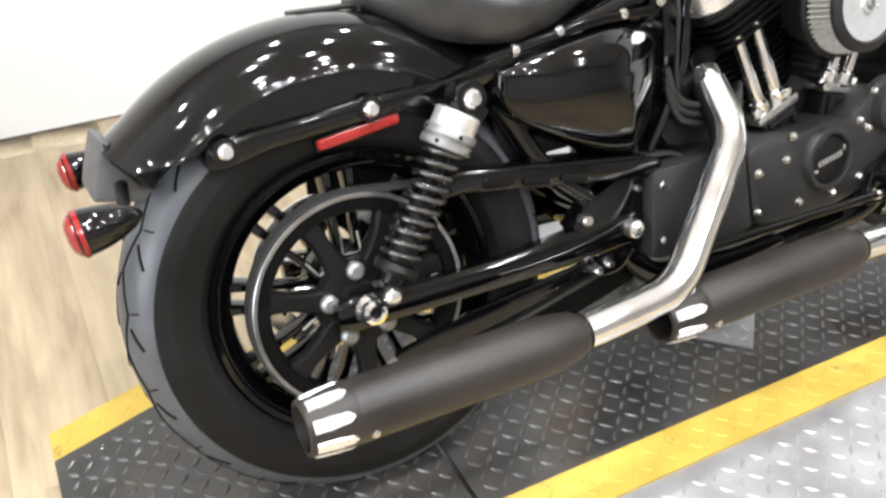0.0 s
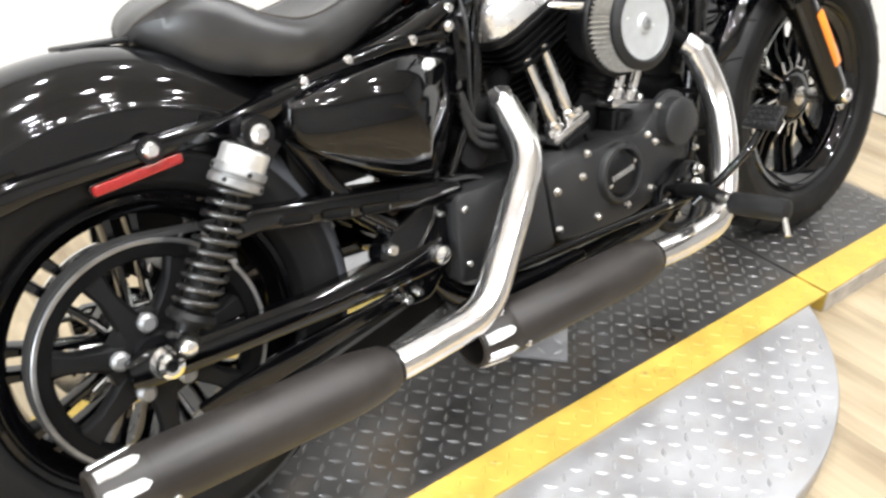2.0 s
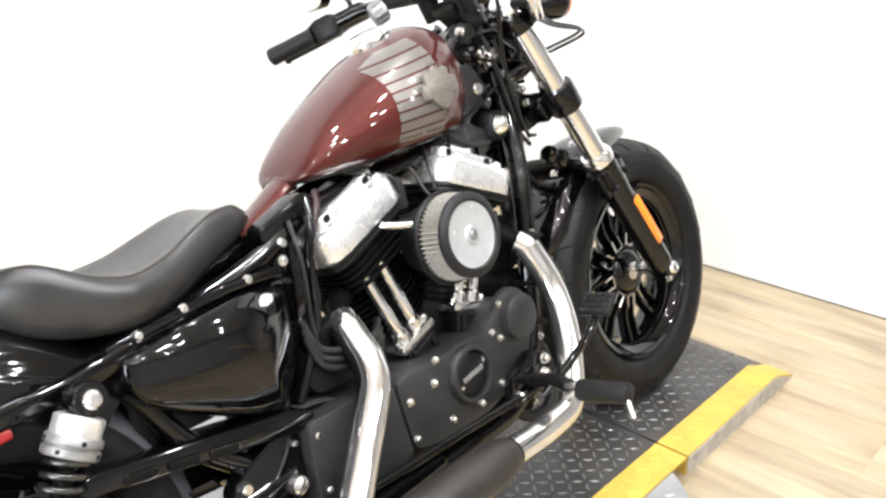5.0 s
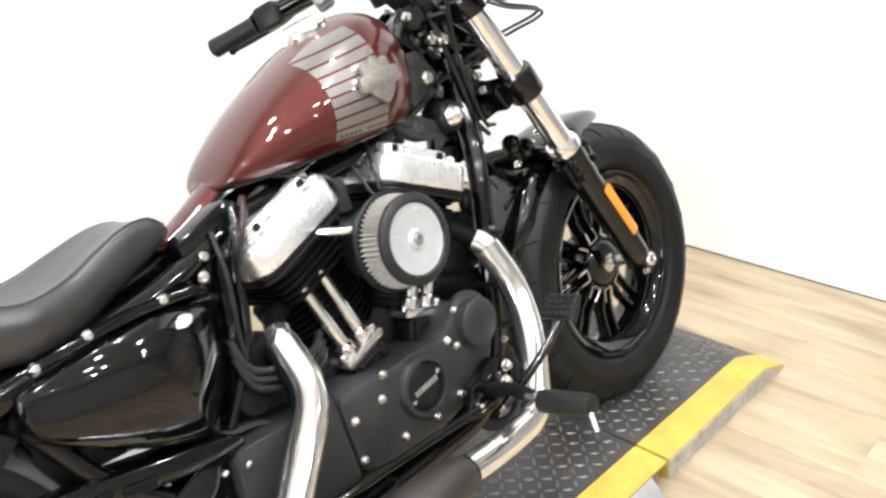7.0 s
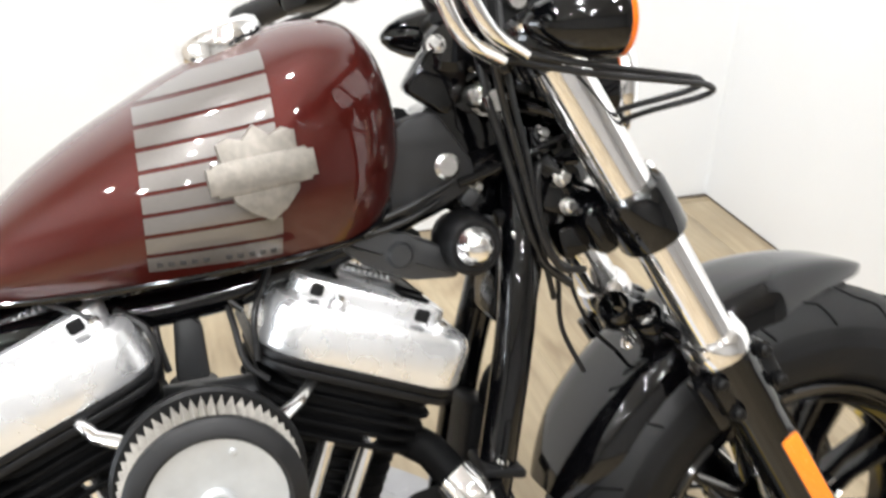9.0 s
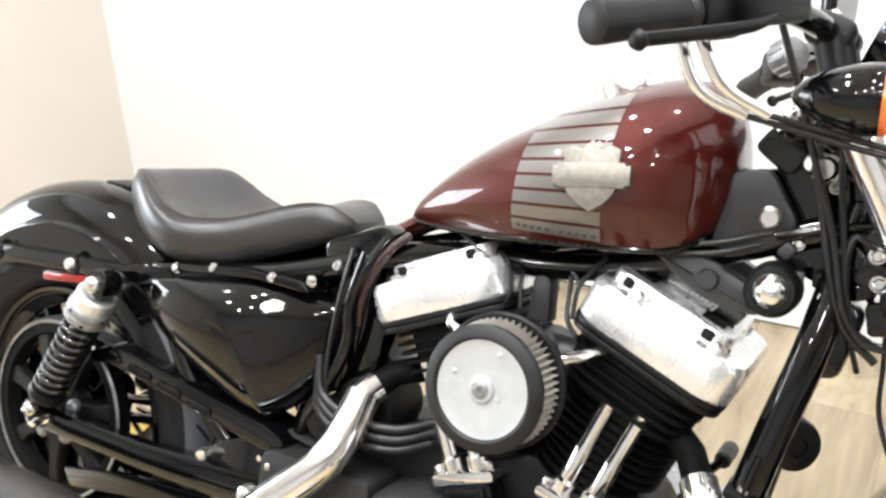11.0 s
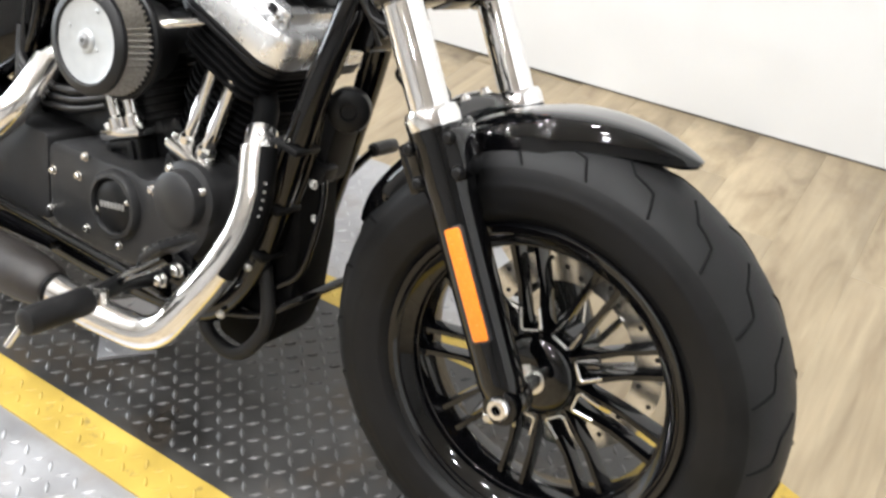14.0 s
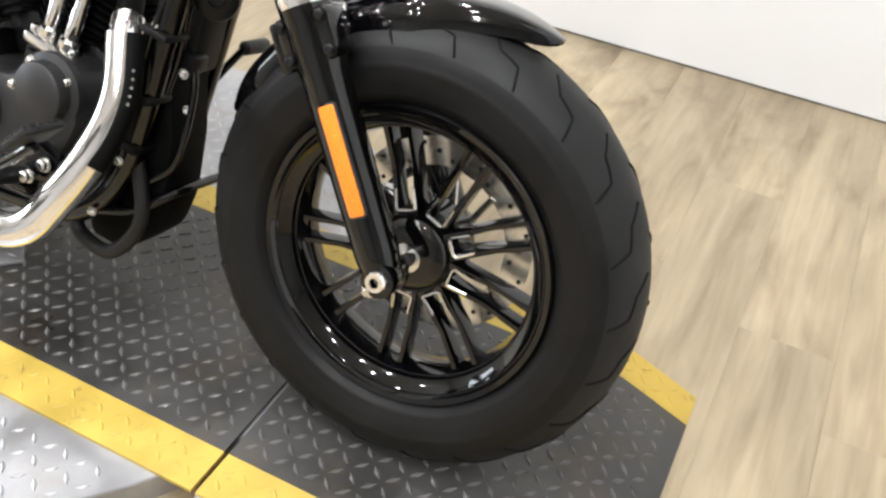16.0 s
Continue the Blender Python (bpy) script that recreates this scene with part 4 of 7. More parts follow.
def build_shock(side):
    top, low = Vector((0.163, 0.158 * side, 0.576)), Vector((0.020, 0.146 * side, 0.347))
    d = (top - low).normalized()
    ln = (top - low).length
    rod = Geo().lathe([(1e-5, 0.01), (0.013, 0.012), (0.017, 0.030), (0.019, 0.045), (0.0190, 0.085), (0.017, 0.088), (0.017, 0.13), (0.010, 0.135), (0.010, ln - 0.03), (1e-5, ln - 0.03)], low, d, 24)
    shock = part("shock_absorber", rod, M_SATIN, bike, "black rear shock absorber with coil spring")
    u = d.orthogonal().normalized()
    w = d.cross(u)
    coil = []
    for k in range(10 * 20 + 1):
        a = 2 * math.pi * k / 20
        h = 0.046 + (ln - 0.114) * k / 200
        coil.append(low + d * h + 0.0255 * (math.cos(a) * u + math.sin(a) * w))
    part("coil_spring", Geo().tube(coil, 0.0042, 10), M_COIL, shock, "gloss black coil spring")
    h = ln - 0.070
    ring = part("preload_ring", Geo().lathe([(0.020, h), (0.0325, h), (0.0345, h + 0.002), (0.0345, h + 0.011), (0.0315, h + 0.0125), (0.0315, h + 0.0145), (0.0345, h + 0.016), (0.0345, h + 0.024), (0.033, h + 0.026), (0.02, h + 0.026)], low, d, 28), M_DULL, shock, "grey notched preload rings")
    for k in range(8):
        a = 2 * math.pi * k / 8
        o = math.cos(a) * u + math.sin(a) * w
        part("ring_notch", Geo().lathe([(1e-5, 0.0008), (0.0030, 0.0008), (0.0030, -0.004)], low + d * (h + 0.020 if k % 2 else h + 0.0065) + o * 0.0345, o, 8), M_MATT, ring)
    part("spring_collar", Geo().lathe([(0.020, h + 0.024), (0.0305, h + 0.024), (0.0305, h + 0.047), (0.027, h + 0.050), (0.018, h + 0.050)], low, d, 28), M_RAWALU, shock, "bare aluminium collar")
    part("spring_seat", Geo().lathe([(0.012, 0.026), (0.029, 0.028), (0.031, 0.034), (0.028, 0.042), (0.02, 0.044)], low, d, 24), M_SATIN, shock)
    eye = Geo().lathe([(0.010, -0.018), (0.021, -0.018), (0.023, -0.014), (0.023, 0.014), (0.021, 0.018), (0.010, 0.018)], top, (0, 1, 0), 22)
    eye.tube([top - d * 0.012, low + d * (ln - 0.028)], [0.020, 0.016], 18)
    part("top_eye", eye, M_GLOSS, shock)
    part("bottom_eye", Geo().lathe([(0.008, -0.016), (0.017, -0.016), (0.018, 0), (0.017, 0.016), (0.008, 0.016)], low, (0, 1, 0), 20).tube([low + d * 0.012, low + d * 0.045], 0.014, 16), M_GLOSS, shock)
    for p, r in ((top, 0.0135), (low, 0.0130)):
        part("shock_bolt", Geo().lathe([(1e-5, 0.030), (r * 0.6, 0.029), (r * 0.9, 0.025), (r, 0.020), (r, 0.010)], p, (0, side, 0), 16), M_CHROME, shock, "chrome acorn bolt")
    return shock


build_shock(-1)
build_shock(1)


# ---- rear fender, struts, tail
def build_rear_fender():
    # at built size: crown, a ridge along each side, and a skirt below that tapers to the tail
    rings = []
    half = [(0.0, 0.392), (0.022, 0.3905), (0.042, 0.385), (0.058, 0.376), (0.070, 0.364), (0.078, 0.350), (0.0825, 0.337), (0.0842, 0.3310), (0.0858, 0.3284), (0.0878, 0.3270), (0.0897, 0.3254), (0.0910, 0.3228), (0.0914, 0.3190), (0.0908, 0.312), (0.0905, 0.294), (0.0900, 0.272)]
    for k in range(49):
        deg = 137 - 92 * k / 48
        a = radians(deg)
        low = lerp_table([(45, 0.272), (104, 0.272), (116, 0.300), (128, 0.318), (137, 0.350)], deg)
        flare = 0.008 * max(0, (5 - k) / 5) ** 2
        outer = [(y, max(r, low) + flare) for y, r in half]
        inner = [(max(0.0, y - 0.003), max(r - 0.003, low - 0.001) + flare) for y, r in half]
        loop = [(-y, r) for y, r in reversed(outer)] + outer[1:] + list(reversed(inner)) + [(-y, r) for y, r in inner[1:]]
        rings.append([DRAW.inverted() @ (WHEEL_R + Vector((r * math.cos(a), y + 0.010, r * math.sin(a)))) for y, r in loop])
    fender = part("rear_fender", Geo().rings(rings), M_GLOSS, bike, "gloss black bobbed rear fender", sharp=30)
    for s in (-1, 1):
        bar = [(-0.172, 0.551), (-0.167, 0.578), (-0.105, 0.586), (0.045, 0.595), (0.16, 0.598), (0.26, 0.616), (0.27, 0.589), (0.17, 0.569), (0.045, 0.567), (-0.085, 0.559), (-0.146, 0.546)]
        g = Geo().prism(round_corners(bar, 0.012), s * 0.100, s * 0.122, 0.007)
        strut = part("fender_strut", g, M_GLOSS, bike, "gloss black fender strut")
        for x, z in ((-0.143, 0.569), (0.048, 0.581)):
            part("strut_bolt", Geo().lathe([(1e-5, 0.012), (0.007, 0.0115), (0.0105, 0.008), (0.0115, 0.0)], (x, s * 0.121, z), (0, s, 0), 16), M_CHROME, strut, "chrome domed bolt")
            part("bolt_collar", Geo().lathe([(0.011, 0.003), (0.0165, 0.003), (0.0175, 0.0)], (x, s * 0.1215, z), (0, s, 0), 18), M_GLOSS, strut)
        d = Vector((0.108, 0, 0.012)).normalized()
        m = Matrix.Translation((0.030, s * 0.112, 0.555)) @ Matrix.Rotation(-math.atan2(d.z, d.x), 4, "Y")
        refl = part("side_reflector", Geo().block((0.114, 0.012, 0.0130), m, 0.002, 0.004), M_REDLENS, bike, "long red side reflector")
        part("reflector_back", Geo().block((0.118, 0.010, 0.016), Matrix.Translation((0, -s * 0.006, 0)) @ m, 0.001, 0.004), M_GLOSS, refl)
    # seat tab on the fender's crown
    part("seat_tab", Geo().block((0.10, 0.055, 0.006), pose(0.055, 0, 0.7025, 0, 2, 0), 0.002, 0.003), M_SATIN, fender)
    return fender


build_rear_fender()


def bullet(name, lens_at, direction, length, r, lens_mat, label, lens_label):
    """A bullet-shaped turn signal; direction points from the lens to the nose."""
    d = Vector(direction).normalized()
    c = Vector(lens_at)
    g = Geo().lathe([(r * 1.00, 0.0), (r * 1.07, 0.004), (r * 1.06, 0.012), (r * 0.99, length * 0.35), (r * 0.80, length * 0.62), (r * 0.50, length * 0.85), (r * 0.2, length * 0.97), (1e-5, length)], c, d, 28)
    sig = part(name, g, M_GLOSS, bike, label)
    part("lens", Geo().lathe([(1e-5, -0.010), (r * 0.4, -0.0095), (r * 0.75, -0.007), (r * 0.95, -0.002), (r * 0.98, 0.004)], c, d, 28), lens_mat, sig, lens_label)
    return sig


for s in (-1, 1):
    SIGNAL_X, SIGNAL_Z = (-0.331, 0.524) if s < 0 else (-0.310, 0.534)
    sig = bullet("rear_signal", (SIGNAL_X, 0.158 * s, SIGNAL_Z), (1, 0, 0.10), 0.076, 0.0255, M_REDLENS, "gloss black bullet rear turn signal", "red signal lens")
    part("stem", Geo().tube([(-0.275, 0.150 * s, 0.528), (-0.262, 0.06 * s, 0.545)], 0.008, 12), M_SATIN, sig)
    rim = Geo().lathe([(0.0265, 0.002), (0.0285, 0.002), (0.0285, 0.008), (0.0265, 0.008)], (SIGNAL_X, 0.158 * s, SIGNAL_Z), (1, 0, 0.10), 28)
    part("lens_rim", rim, M_REDLENS, sig)
# plate bracket below the tail
shape = round_corners([(-0.273, 0.606), (-0.261, 0.600), (-0.262, 0.579), (-0.249, 0.562), (-0.232, 0.540), (-0.190, 0.527), (-0.206, 0.512), (-0.251, 0.520), (-0.297, 0.531), (-0.298, 0.541), (-0.284, 0.580)], 0.006, 4)
tail = part("plate_bracket", Geo().prism(shape, -0.058, 0.058, 0.007, both=True), M_BRACKET, bike, "mid grey plastic plate bracket")


# ---- seat
def build_seat():
    crown = [(0.085, 0.706), (0.090, 0.717), (0.100, 0.729), (0.122, 0.742), (0.148, 0.750), (0.172, 0.746), (0.198, 0.730), (0.232, 0.707), (0.280, 0.692), (0.345, 0.698), (0.405, 0.718), (0.455, 0.733), (0.495, 0.733), (0.525, 0.715)]
    base = [(0.085, 0.705), (0.115, 0.680), (0.160, 0.650), (0.215, 0.632), (0.280, 0.624), (0.345, 0.630), (0.405, 0.650), (0.455, 0.668), (0.495, 0.685), (0.525, 0.700)]
    half = [(0.085, 0.014), (0.090, 0.032), (0.100, 0.052), (0.118, 0.074), (0.142, 0.094), (0.170, 0.111), (0.205, 0.127), (0.240, 0.137), (0.285, 0.137), (0.345, 0.112), (0.405, 0.088), (0.455, 0.072), (0.495, 0.062), (0.525, 0.042)]
    dish = [(0.085, 0.0), (0.130, 0.004), (0.200, 0.014), (0.300, 0.012), (0.400, 0.006), (0.525, 0.0)]
    rings, edge = [], []
    for k in range(47):
        x = 0.085 + 0.44 * (k / 46) ** 1.5
        zt, zb, w, dz = curve_table(crown, x), curve_table(base, x), curve_table(half, x), curve_table(dish, x)
        fall = 0.010 * min(1.0, max(0.0, (0.26 - x) / 0.10)) ** 1.5
        prof = [(f, o - fall * f * f) for f, o in ((0, -dz), (0.20, -dz * 0.95), (0.40, -dz * 0.75), (0.58, -dz * 0.42), (0.72, -dz * 0.1), (0.82, 0.001), (0.90, -0.002), (0.965, -0.010))]
        top = [(w * f, zt + o) for f, o in prof]
        side = [(w * 1.0, zt - 0.3 * (zt - zb)), (w * 0.985, zt - 0.55 * (zt - zb)), (w * 0.92, zt - 0.82 * (zt - zb)), (w * 0.80, zb), (w * 0.4, zb), (0, zb)]
        right = top + side
        loop = right + [(-y, z) for y, z in reversed(right[1:-1])]
        rings.append([Vector((x, y, z)) for y, z in loop])
        edge.append((x, w * 0.86, zt + 0.0006 - fall * 0.74))
    seat = part("seat", Geo().rings(rings), M_SEAT, bike, "low black vinyl solo seat with raised rear", sharp=60)
    for s in (-1, 1):
        part("seam_piping", Geo().tube([(x, s * y, z) for x, y, z in edge], 0.0012, 6), M_STITCH, seat, "worn brown edge seam")
    return seat


build_seat()


# ---- fuel tank
TOP = [(0.622, 0.748), (0.638, 0.774), (0.660, 0.798), (0.700, 0.832), (0.745, 0.862), (0.790, 0.887), (0.840, 0.913), (0.890, 0.933), (0.940, 0.947), (0.980, 0.949), (1.010, 0.940), (1.030, 0.918), (1.042, 0.880), (1.046, 0.840)]
BOT = [(0.618, 0.736), (0.660, 0.735), (0.745, 0.738), (0.840, 0.745), (0.940, 0.752), (0.980, 0.756), (1.010, 0.768), (1.030, 0.790), (1.042, 0.815), (1.046, 0.835)]
WIDE = [(0.618, 0.026), (0.624, 0.050), (0.635, 0.067), (0.660, 0.083), (0.700, 0.099), (0.745, 0.114), (0.790, 0.126), (0.840, 0.135), (0.890, 0.137), (0.940, 0.130), (0.980, 0.117), (1.010, 0.098), (1.030, 0.076), (1.042, 0.052), (1.046, 0.026)]


TOP, BOT, WIDE = ([(x if x < 0.9 else 0.9 + 0.923 * (x - 0.9), v) for x, v in table] for table in (TOP, BOT, WIDE))


def tank_side(u):
    """How wide the tank is at the share u of its height."""
    if u < 0.34:
        return 0.80 + 0.20 * math.sin(math.pi / 2 * u / 0.34)
    return max(0.0, 1 - ((u - 0.34) / 0.66) ** 2.5) ** (1 / 1.9)


def tank_y(x, z):
    zt, zb, w = curve_table(TOP, x), curve_table(BOT, x), curve_table(WIDE, x)
    return w * tank_side(min(1, max(0, (z - zb) / (zt - zb))))


def build_tank():
    us = [0, 0.06, 0.12, 0.2, 0.28, 0.36, 0.44, 0.52, 0.6, 0.68, 0.75, 0.81, 0.87, 0.91, 0.945, 0.97, 0.986, 0.996, 1.0]
    xs = [0.618, 0.622, 0.628, 0.637, 0.65] + [0.665 + 0.0147 * k for k in range(23)] + [0.9 + 0.923 * (x - 0.9) for x in (1.005, 1.014, 1.022, 1.029, 1.035, 1.0395, 1.043, 1.0455, 1.046)]
    rings = []
    for x in xs:
        zt, zb, w = curve_table(TOP, x), curve_table(BOT, x), curve_table(WIDE, x)
        right = [(w * tank_side(u), zb + (zt - zb) * u) for u in us]
        loop = right + [(-y, z) for y, z in reversed(right[:-1])] + [(-w * 0.4, zb - 0.002), (w * 0.4, zb - 0.002)]
        rings.append([Vector((x, y, z)) for y, z in loop])
    tank = part("fuel_tank", Geo().rings(rings), M_RED, bike, "dark red metallic peanut fuel tank", sharp=50)
    rail = []
    for s in (-1, 1):
        rail = [(x, s * (curve_table(WIDE, x) * 0.80 + 0.001), curve_table(BOT, x) + 0.001) for x in [0.625 + 0.0125 * k for k in range(32)]]
        part("seam_flange", Geo().tube(rail, 0.0035, 8), M_GLOSS, tank, "black lower seam")
        # horizontal silver bars with dark red gaps between
        for k in range(9):
            v, f = [], []
            n, m = 22, 4
            for i in range(n + 1):
                for j in range(m + 1):
                    fz = j / m
                    x = 0.797 + (0.906 - 0.797) * i / n + 0.004 * (k / 9)
                    q0 = 0.7560 + 0.0010 * i / n
                    pitch = (0.0165 + (0.0190 - 0.0165) * i / n)
                    z = q0 + pitch * k + (pitch - 0.0034) * fz
                    z = min(z, curve_table(TOP, x) - 0.006)
                    v.append((x, s * (tank_y(x, z) + 0.0009), z))
            for i in range(n):
                for j in range(m):
                    a = i * (m + 1) + j
                    f.append((a, a + m + 1, a + m + 2, a + 1))
            me = raw_mesh("tank_stripe", v, f, M_STRIPE)
            ob = new("tank_stripe", me)
            ob.parent = tank
            if k == 0:
                ob["label"] = "pale silver bottom stripe with small dark marks"
        # marks on the bottom stripe, as plain bars
        for k in range(11):
            if k == 5:
                continue
            x = 0.806 + 0.0092 * k
            z = 0.7625
            y = tank_y(x, z)
            part("stripe_mark", Geo().block((0.0052, 0.0012, 0.0052), pose(x, s * (y + 0.0012), z), 0.0003, 0.001), M_MARK, tank, "dark lettering bar")
        # plain badge: a shield behind a bar
        cx, cz, tilt = 0.893, 0.830, radians(-6)
        shield = [(-0.029, 0.026), (-0.020, 0.030), (-0.010, 0.026), (0, 0.036), (0.010, 0.026), (0.020, 0.030), (0.029, 0.026), (0.027, 0.0), (0.024, -0.018), (0.012, -0.030), (0, -0.037), (-0.012, -0.030), (-0.024, -0.018), (-0.027, 0.0)]
        bar = [(-0.045, 0.011), (-0.040, 0.011), (-0.039, 0.014), (0.039, 0.014), (0.040, 0.011), (0.045, 0.011), (0.045, -0.011), (0.040, -0.011), (0.039, -0.014), (-0.039, -0.014), (-0.040, -0.011), (-0.045, -0.011)]
        shield, bar = [(x * 1.10, z * 1.06) for x, z in shield], [(x * 0.97, z * 0.97) for x, z in bar]
        y = tank_y(cx, cz)
        lean = math.atan2(tank_y(cx, cz + 0.02) - tank_y(cx, cz - 0.02), 0.04)
        yaw = math.atan2(tank_y(cx + 0.03, cz) - tank_y(cx - 0.03, cz), 0.06)
        m = Matrix.Translation((cx, s * (y + 0.0015), cz)) @ Matrix.Rotation(s * yaw, 4, "Z") @ Matrix.Rotation(-s * lean, 4, "X") @ Matrix.Rotation(tilt, 4, "Y")
        badge = part("tank_badge", Geo().prism(shield, -s * 0.003, s * 0.0044, 0.0010, m), M_EMBLEM, tank, "brushed nickel shield badge")
        part("badge_bar", Geo().prism(bar, -s * 0.003, s * 0.0056, 0.0010, m), M_EMBLEM, tank, "brushed nickel bar across the badge")
    cap = Geo().lathe([(0.040, -0.012), (0.042, 0.004), (0.038, 0.012), (0.030, 0.016), (1e-5, 0.018)], (0.885, 0, 0.9335), (-0.28, 0, 0.96), 36)
    part("filler_cap", cap, M_CHROME, tank, "chrome filler cap")
    # tail of the tank under the seat nose
    rings = [[Vector((x, w * math.cos(2 * math.pi * k / 16), z + h * math.sin(2 * math.pi * k / 16))) for k in range(16)] for x, z, w, h in ((0.515, 0.680, 0.026, 0.012), (0.550, 0.693, 0.031, 0.014), (0.590, 0.713, 0.033, 0.016), (0.625, 0.734, 0.034, 0.018), (0.650, 0.743, 0.030, 0.017))]
    part("tank_tail", Geo().rings(rings), M_RED, tank)
    return tank


build_tank()


# ---- frame
def build_frame():
    tubes = {
        "right_down_tube": fillet_path([(1.165, -0.030, 0.830), (1.136, -0.070, 0.660), (1.117, -0.081, 0.585), (1.056, -0.082, 0.299), (0.985, -0.086, 0.205), (0.700, -0.090, 0.190), (0.480, -0.088, 0.215), (0.430, -0.080, 0.300)], 0.10),
        "right_top_rail": fillet_path([(1.130, -0.035, 0.800), (0.900, -0.048, 0.715), (0.640, -0.060, 0.700), (0.480, -0.085, 0.640), (0.260, -0.098, 0.600)], 0.08),
        "right_seat_post": fillet_path([(0.560, -0.055, 0.690), (0.530, -0.060, 0.600), (0.505, -0.060, 0.470), (0.455, -0.070, 0.330)], 0.08),
        "right_brace": fillet_path([(0.260, -0.098, 0.600), (0.235, -0.100, 0.560), (0.300, -0.098, 0.440), (0.430, -0.090, 0.330)], 0.05),
    }
    spine = part("frame", Geo().tube([(1.170, 0, 0.835), (0.80, 0, 0.740), (0.52, 0, 0.660), (0.26, 0, 0.610)], 0.022, 16), M_GLOSS, bike, "gloss black tubular steel frame")
    for name, path in tubes.items():
        g = Geo().tube(path, 0.0195 if "down" in name else 0.0165, 18)
        part(name, g, M_GLOSS, spine)
        g = mirror(g)
        if "down" in name:
            g.v = [(x, y - 0.044, z) for x, y, z in g.v]
        part(name.replace("right", "left"), g, M_GLOSS, spine)
    neck = Vector((1.175, 0, 0.845))
    part("steering_head", Geo().lathe([(0.020, -0.095), (0.034, -0.092), (0.036, -0.075), (0.031, -0.065), (0.030, 0.06), (0.036, 0.07), (0.034, 0.09), (0.02, 0.092)], neck, FORK_UP, 24), M_GLOSS, spine)
    part("neck_gusset", Geo().prism(round_corners([(1.175, 0.88), (1.16, 0.73), (1.08, 0.76), (1.04, 0.80), (1.06, 0.86)], 0.02), -0.026, 0.026, 0.004), M_GLOSS, spine)
    # dark grey side plates ahead of the tank
    for s in (-1, 1):
        pl = round_corners([(1.025, 0.850), (1.066, 0.860), (1.104, 0.805), (1.096, 0.782), (1.058, 0.764), (1.015, 0.766), (1.022, 0.82)], 0.012)
        plate = part("neck_cover", Geo().prism(pl, s * 0.040, s * 0.062, 0.004), M_CASE, spine, "black plastic neck cover")
        part("cover_bolt", Geo().lathe([(1e-5, 0.006), (0.009, 0.006), (0.0125, 0.003), (0.0125, 0)], (1.074, s * 0.0615, 0.8075), (0, s, 0), 18), M_STEEL, plate, "bright round cover bolt")
        lo = round_corners([(0.955, 0.752), (1.000, 0.760), (1.030, 0.748), (1.075, 0.728), (1.080, 0.700), (1.030, 0.704), (0.990, 0.722)], 0.008)
        low = part("motor_mount", Geo().prism(lo, s * 0.040, s * 0.068, 0.005), M_GREYPLASTIC, spine, "dark grey upper motor mount")
        part("mount_boss", Geo().lathe([(1e-5, 0.004), (0.010, 0.004), (0.013, 0.0), (0.020, -0.001), (0.021, -0.006)], (1.021, s * 0.0685, 0.731), (0, s, 0), 22), M_GREYPLASTIC, spine)
    return spine


build_frame()
# horn-like dome with chrome button
dome = part("horn_cover", Geo().lathe([(1e-5, -0.02), (0.026, -0.02), (0.030, 0.0), (0.029, 0.030), (0.024, 0.036), (0.020, 0.036)], (1.090, -0.050, 0.733), (0, -1, 0), 28), M_SATIN, bike, "round black housing with chrome dome")
part("dome", Geo().lathe([(1e-5, 0.016), (0.009, 0.014), (0.015, 0.009), (0.019, 0.0), (0.021, -0.002)], (1.090, -0.086, 0.733), (0, -1, 0), 24), M_CHROME, dome, "chrome dome")
# ignition switch and wires round the steering head
part("ignition_switch", Geo().lathe([(1e-5, 0.030), (0.010, 0.030), (0.013, 0.026), (0.013, 0.0), (0.016, 0.0), (0.016, -0.02)], (1.120, -0.050, 0.865), (0, -1, 0), 20), M_STEEL, bike, "bright ignition switch barrel")
wires = (
    [(1.135, -0.055, 0.96), (1.135, -0.075, 0.88), (1.150, -0.080, 0.80), (1.165, -0.070, 0.72), (1.185, -0.050, 0.66)],
    [(1.100, -0.055, 0.80), (1.030, -0.072, 0.775), (0.985, -0.078, 0.765)],
    [(1.100, -0.050, 0.79), (1.035, -0.070, 0.765), (0.985, -0.080, 0.755)],
    [(0.900, -0.060, 0.735), (0.880, -0.085, 0.700), (0.878, -0.092, 0.660)],
    [(0.700, -0.060, 0.735), (0.735, -0.080, 0.722), (0.770, -0.085, 0.700), (0.790, -0.080, 0.660)],
    [(0.765, -0.070, 0.718), (0.788, -0.086, 0.702), (0.794, -0.090, 0.672), (0.776, -0.090, 0.645)],
    [(0.800, -0.050, 0.722), (0.796, -0.062, 0.690), (0.802, -0.070, 0.655)],
    [(0.855, -0.050, 0.728), (0.862, -0.066, 0.692), (0.868, -0.080, 0.657), (0.886, -0.090, 0.640)],
    [(0.780, -0.060, 0.715), (0.815, -0.056, 0.708), (0.850, -0.060, 0.716), (0.872, -0.066, 0.700)],
    [(0.560, -0.090, 0.690), (0.555, -0.105, 0.620), (0.545, -0.105, 0.520), (0.560, -0.100, 0.450)],
)
for w in wires:
    part("wiring", Geo().tube(smooth_path(w), 0.0032, 8), M_CABLE, bike, "black wiring sheath")


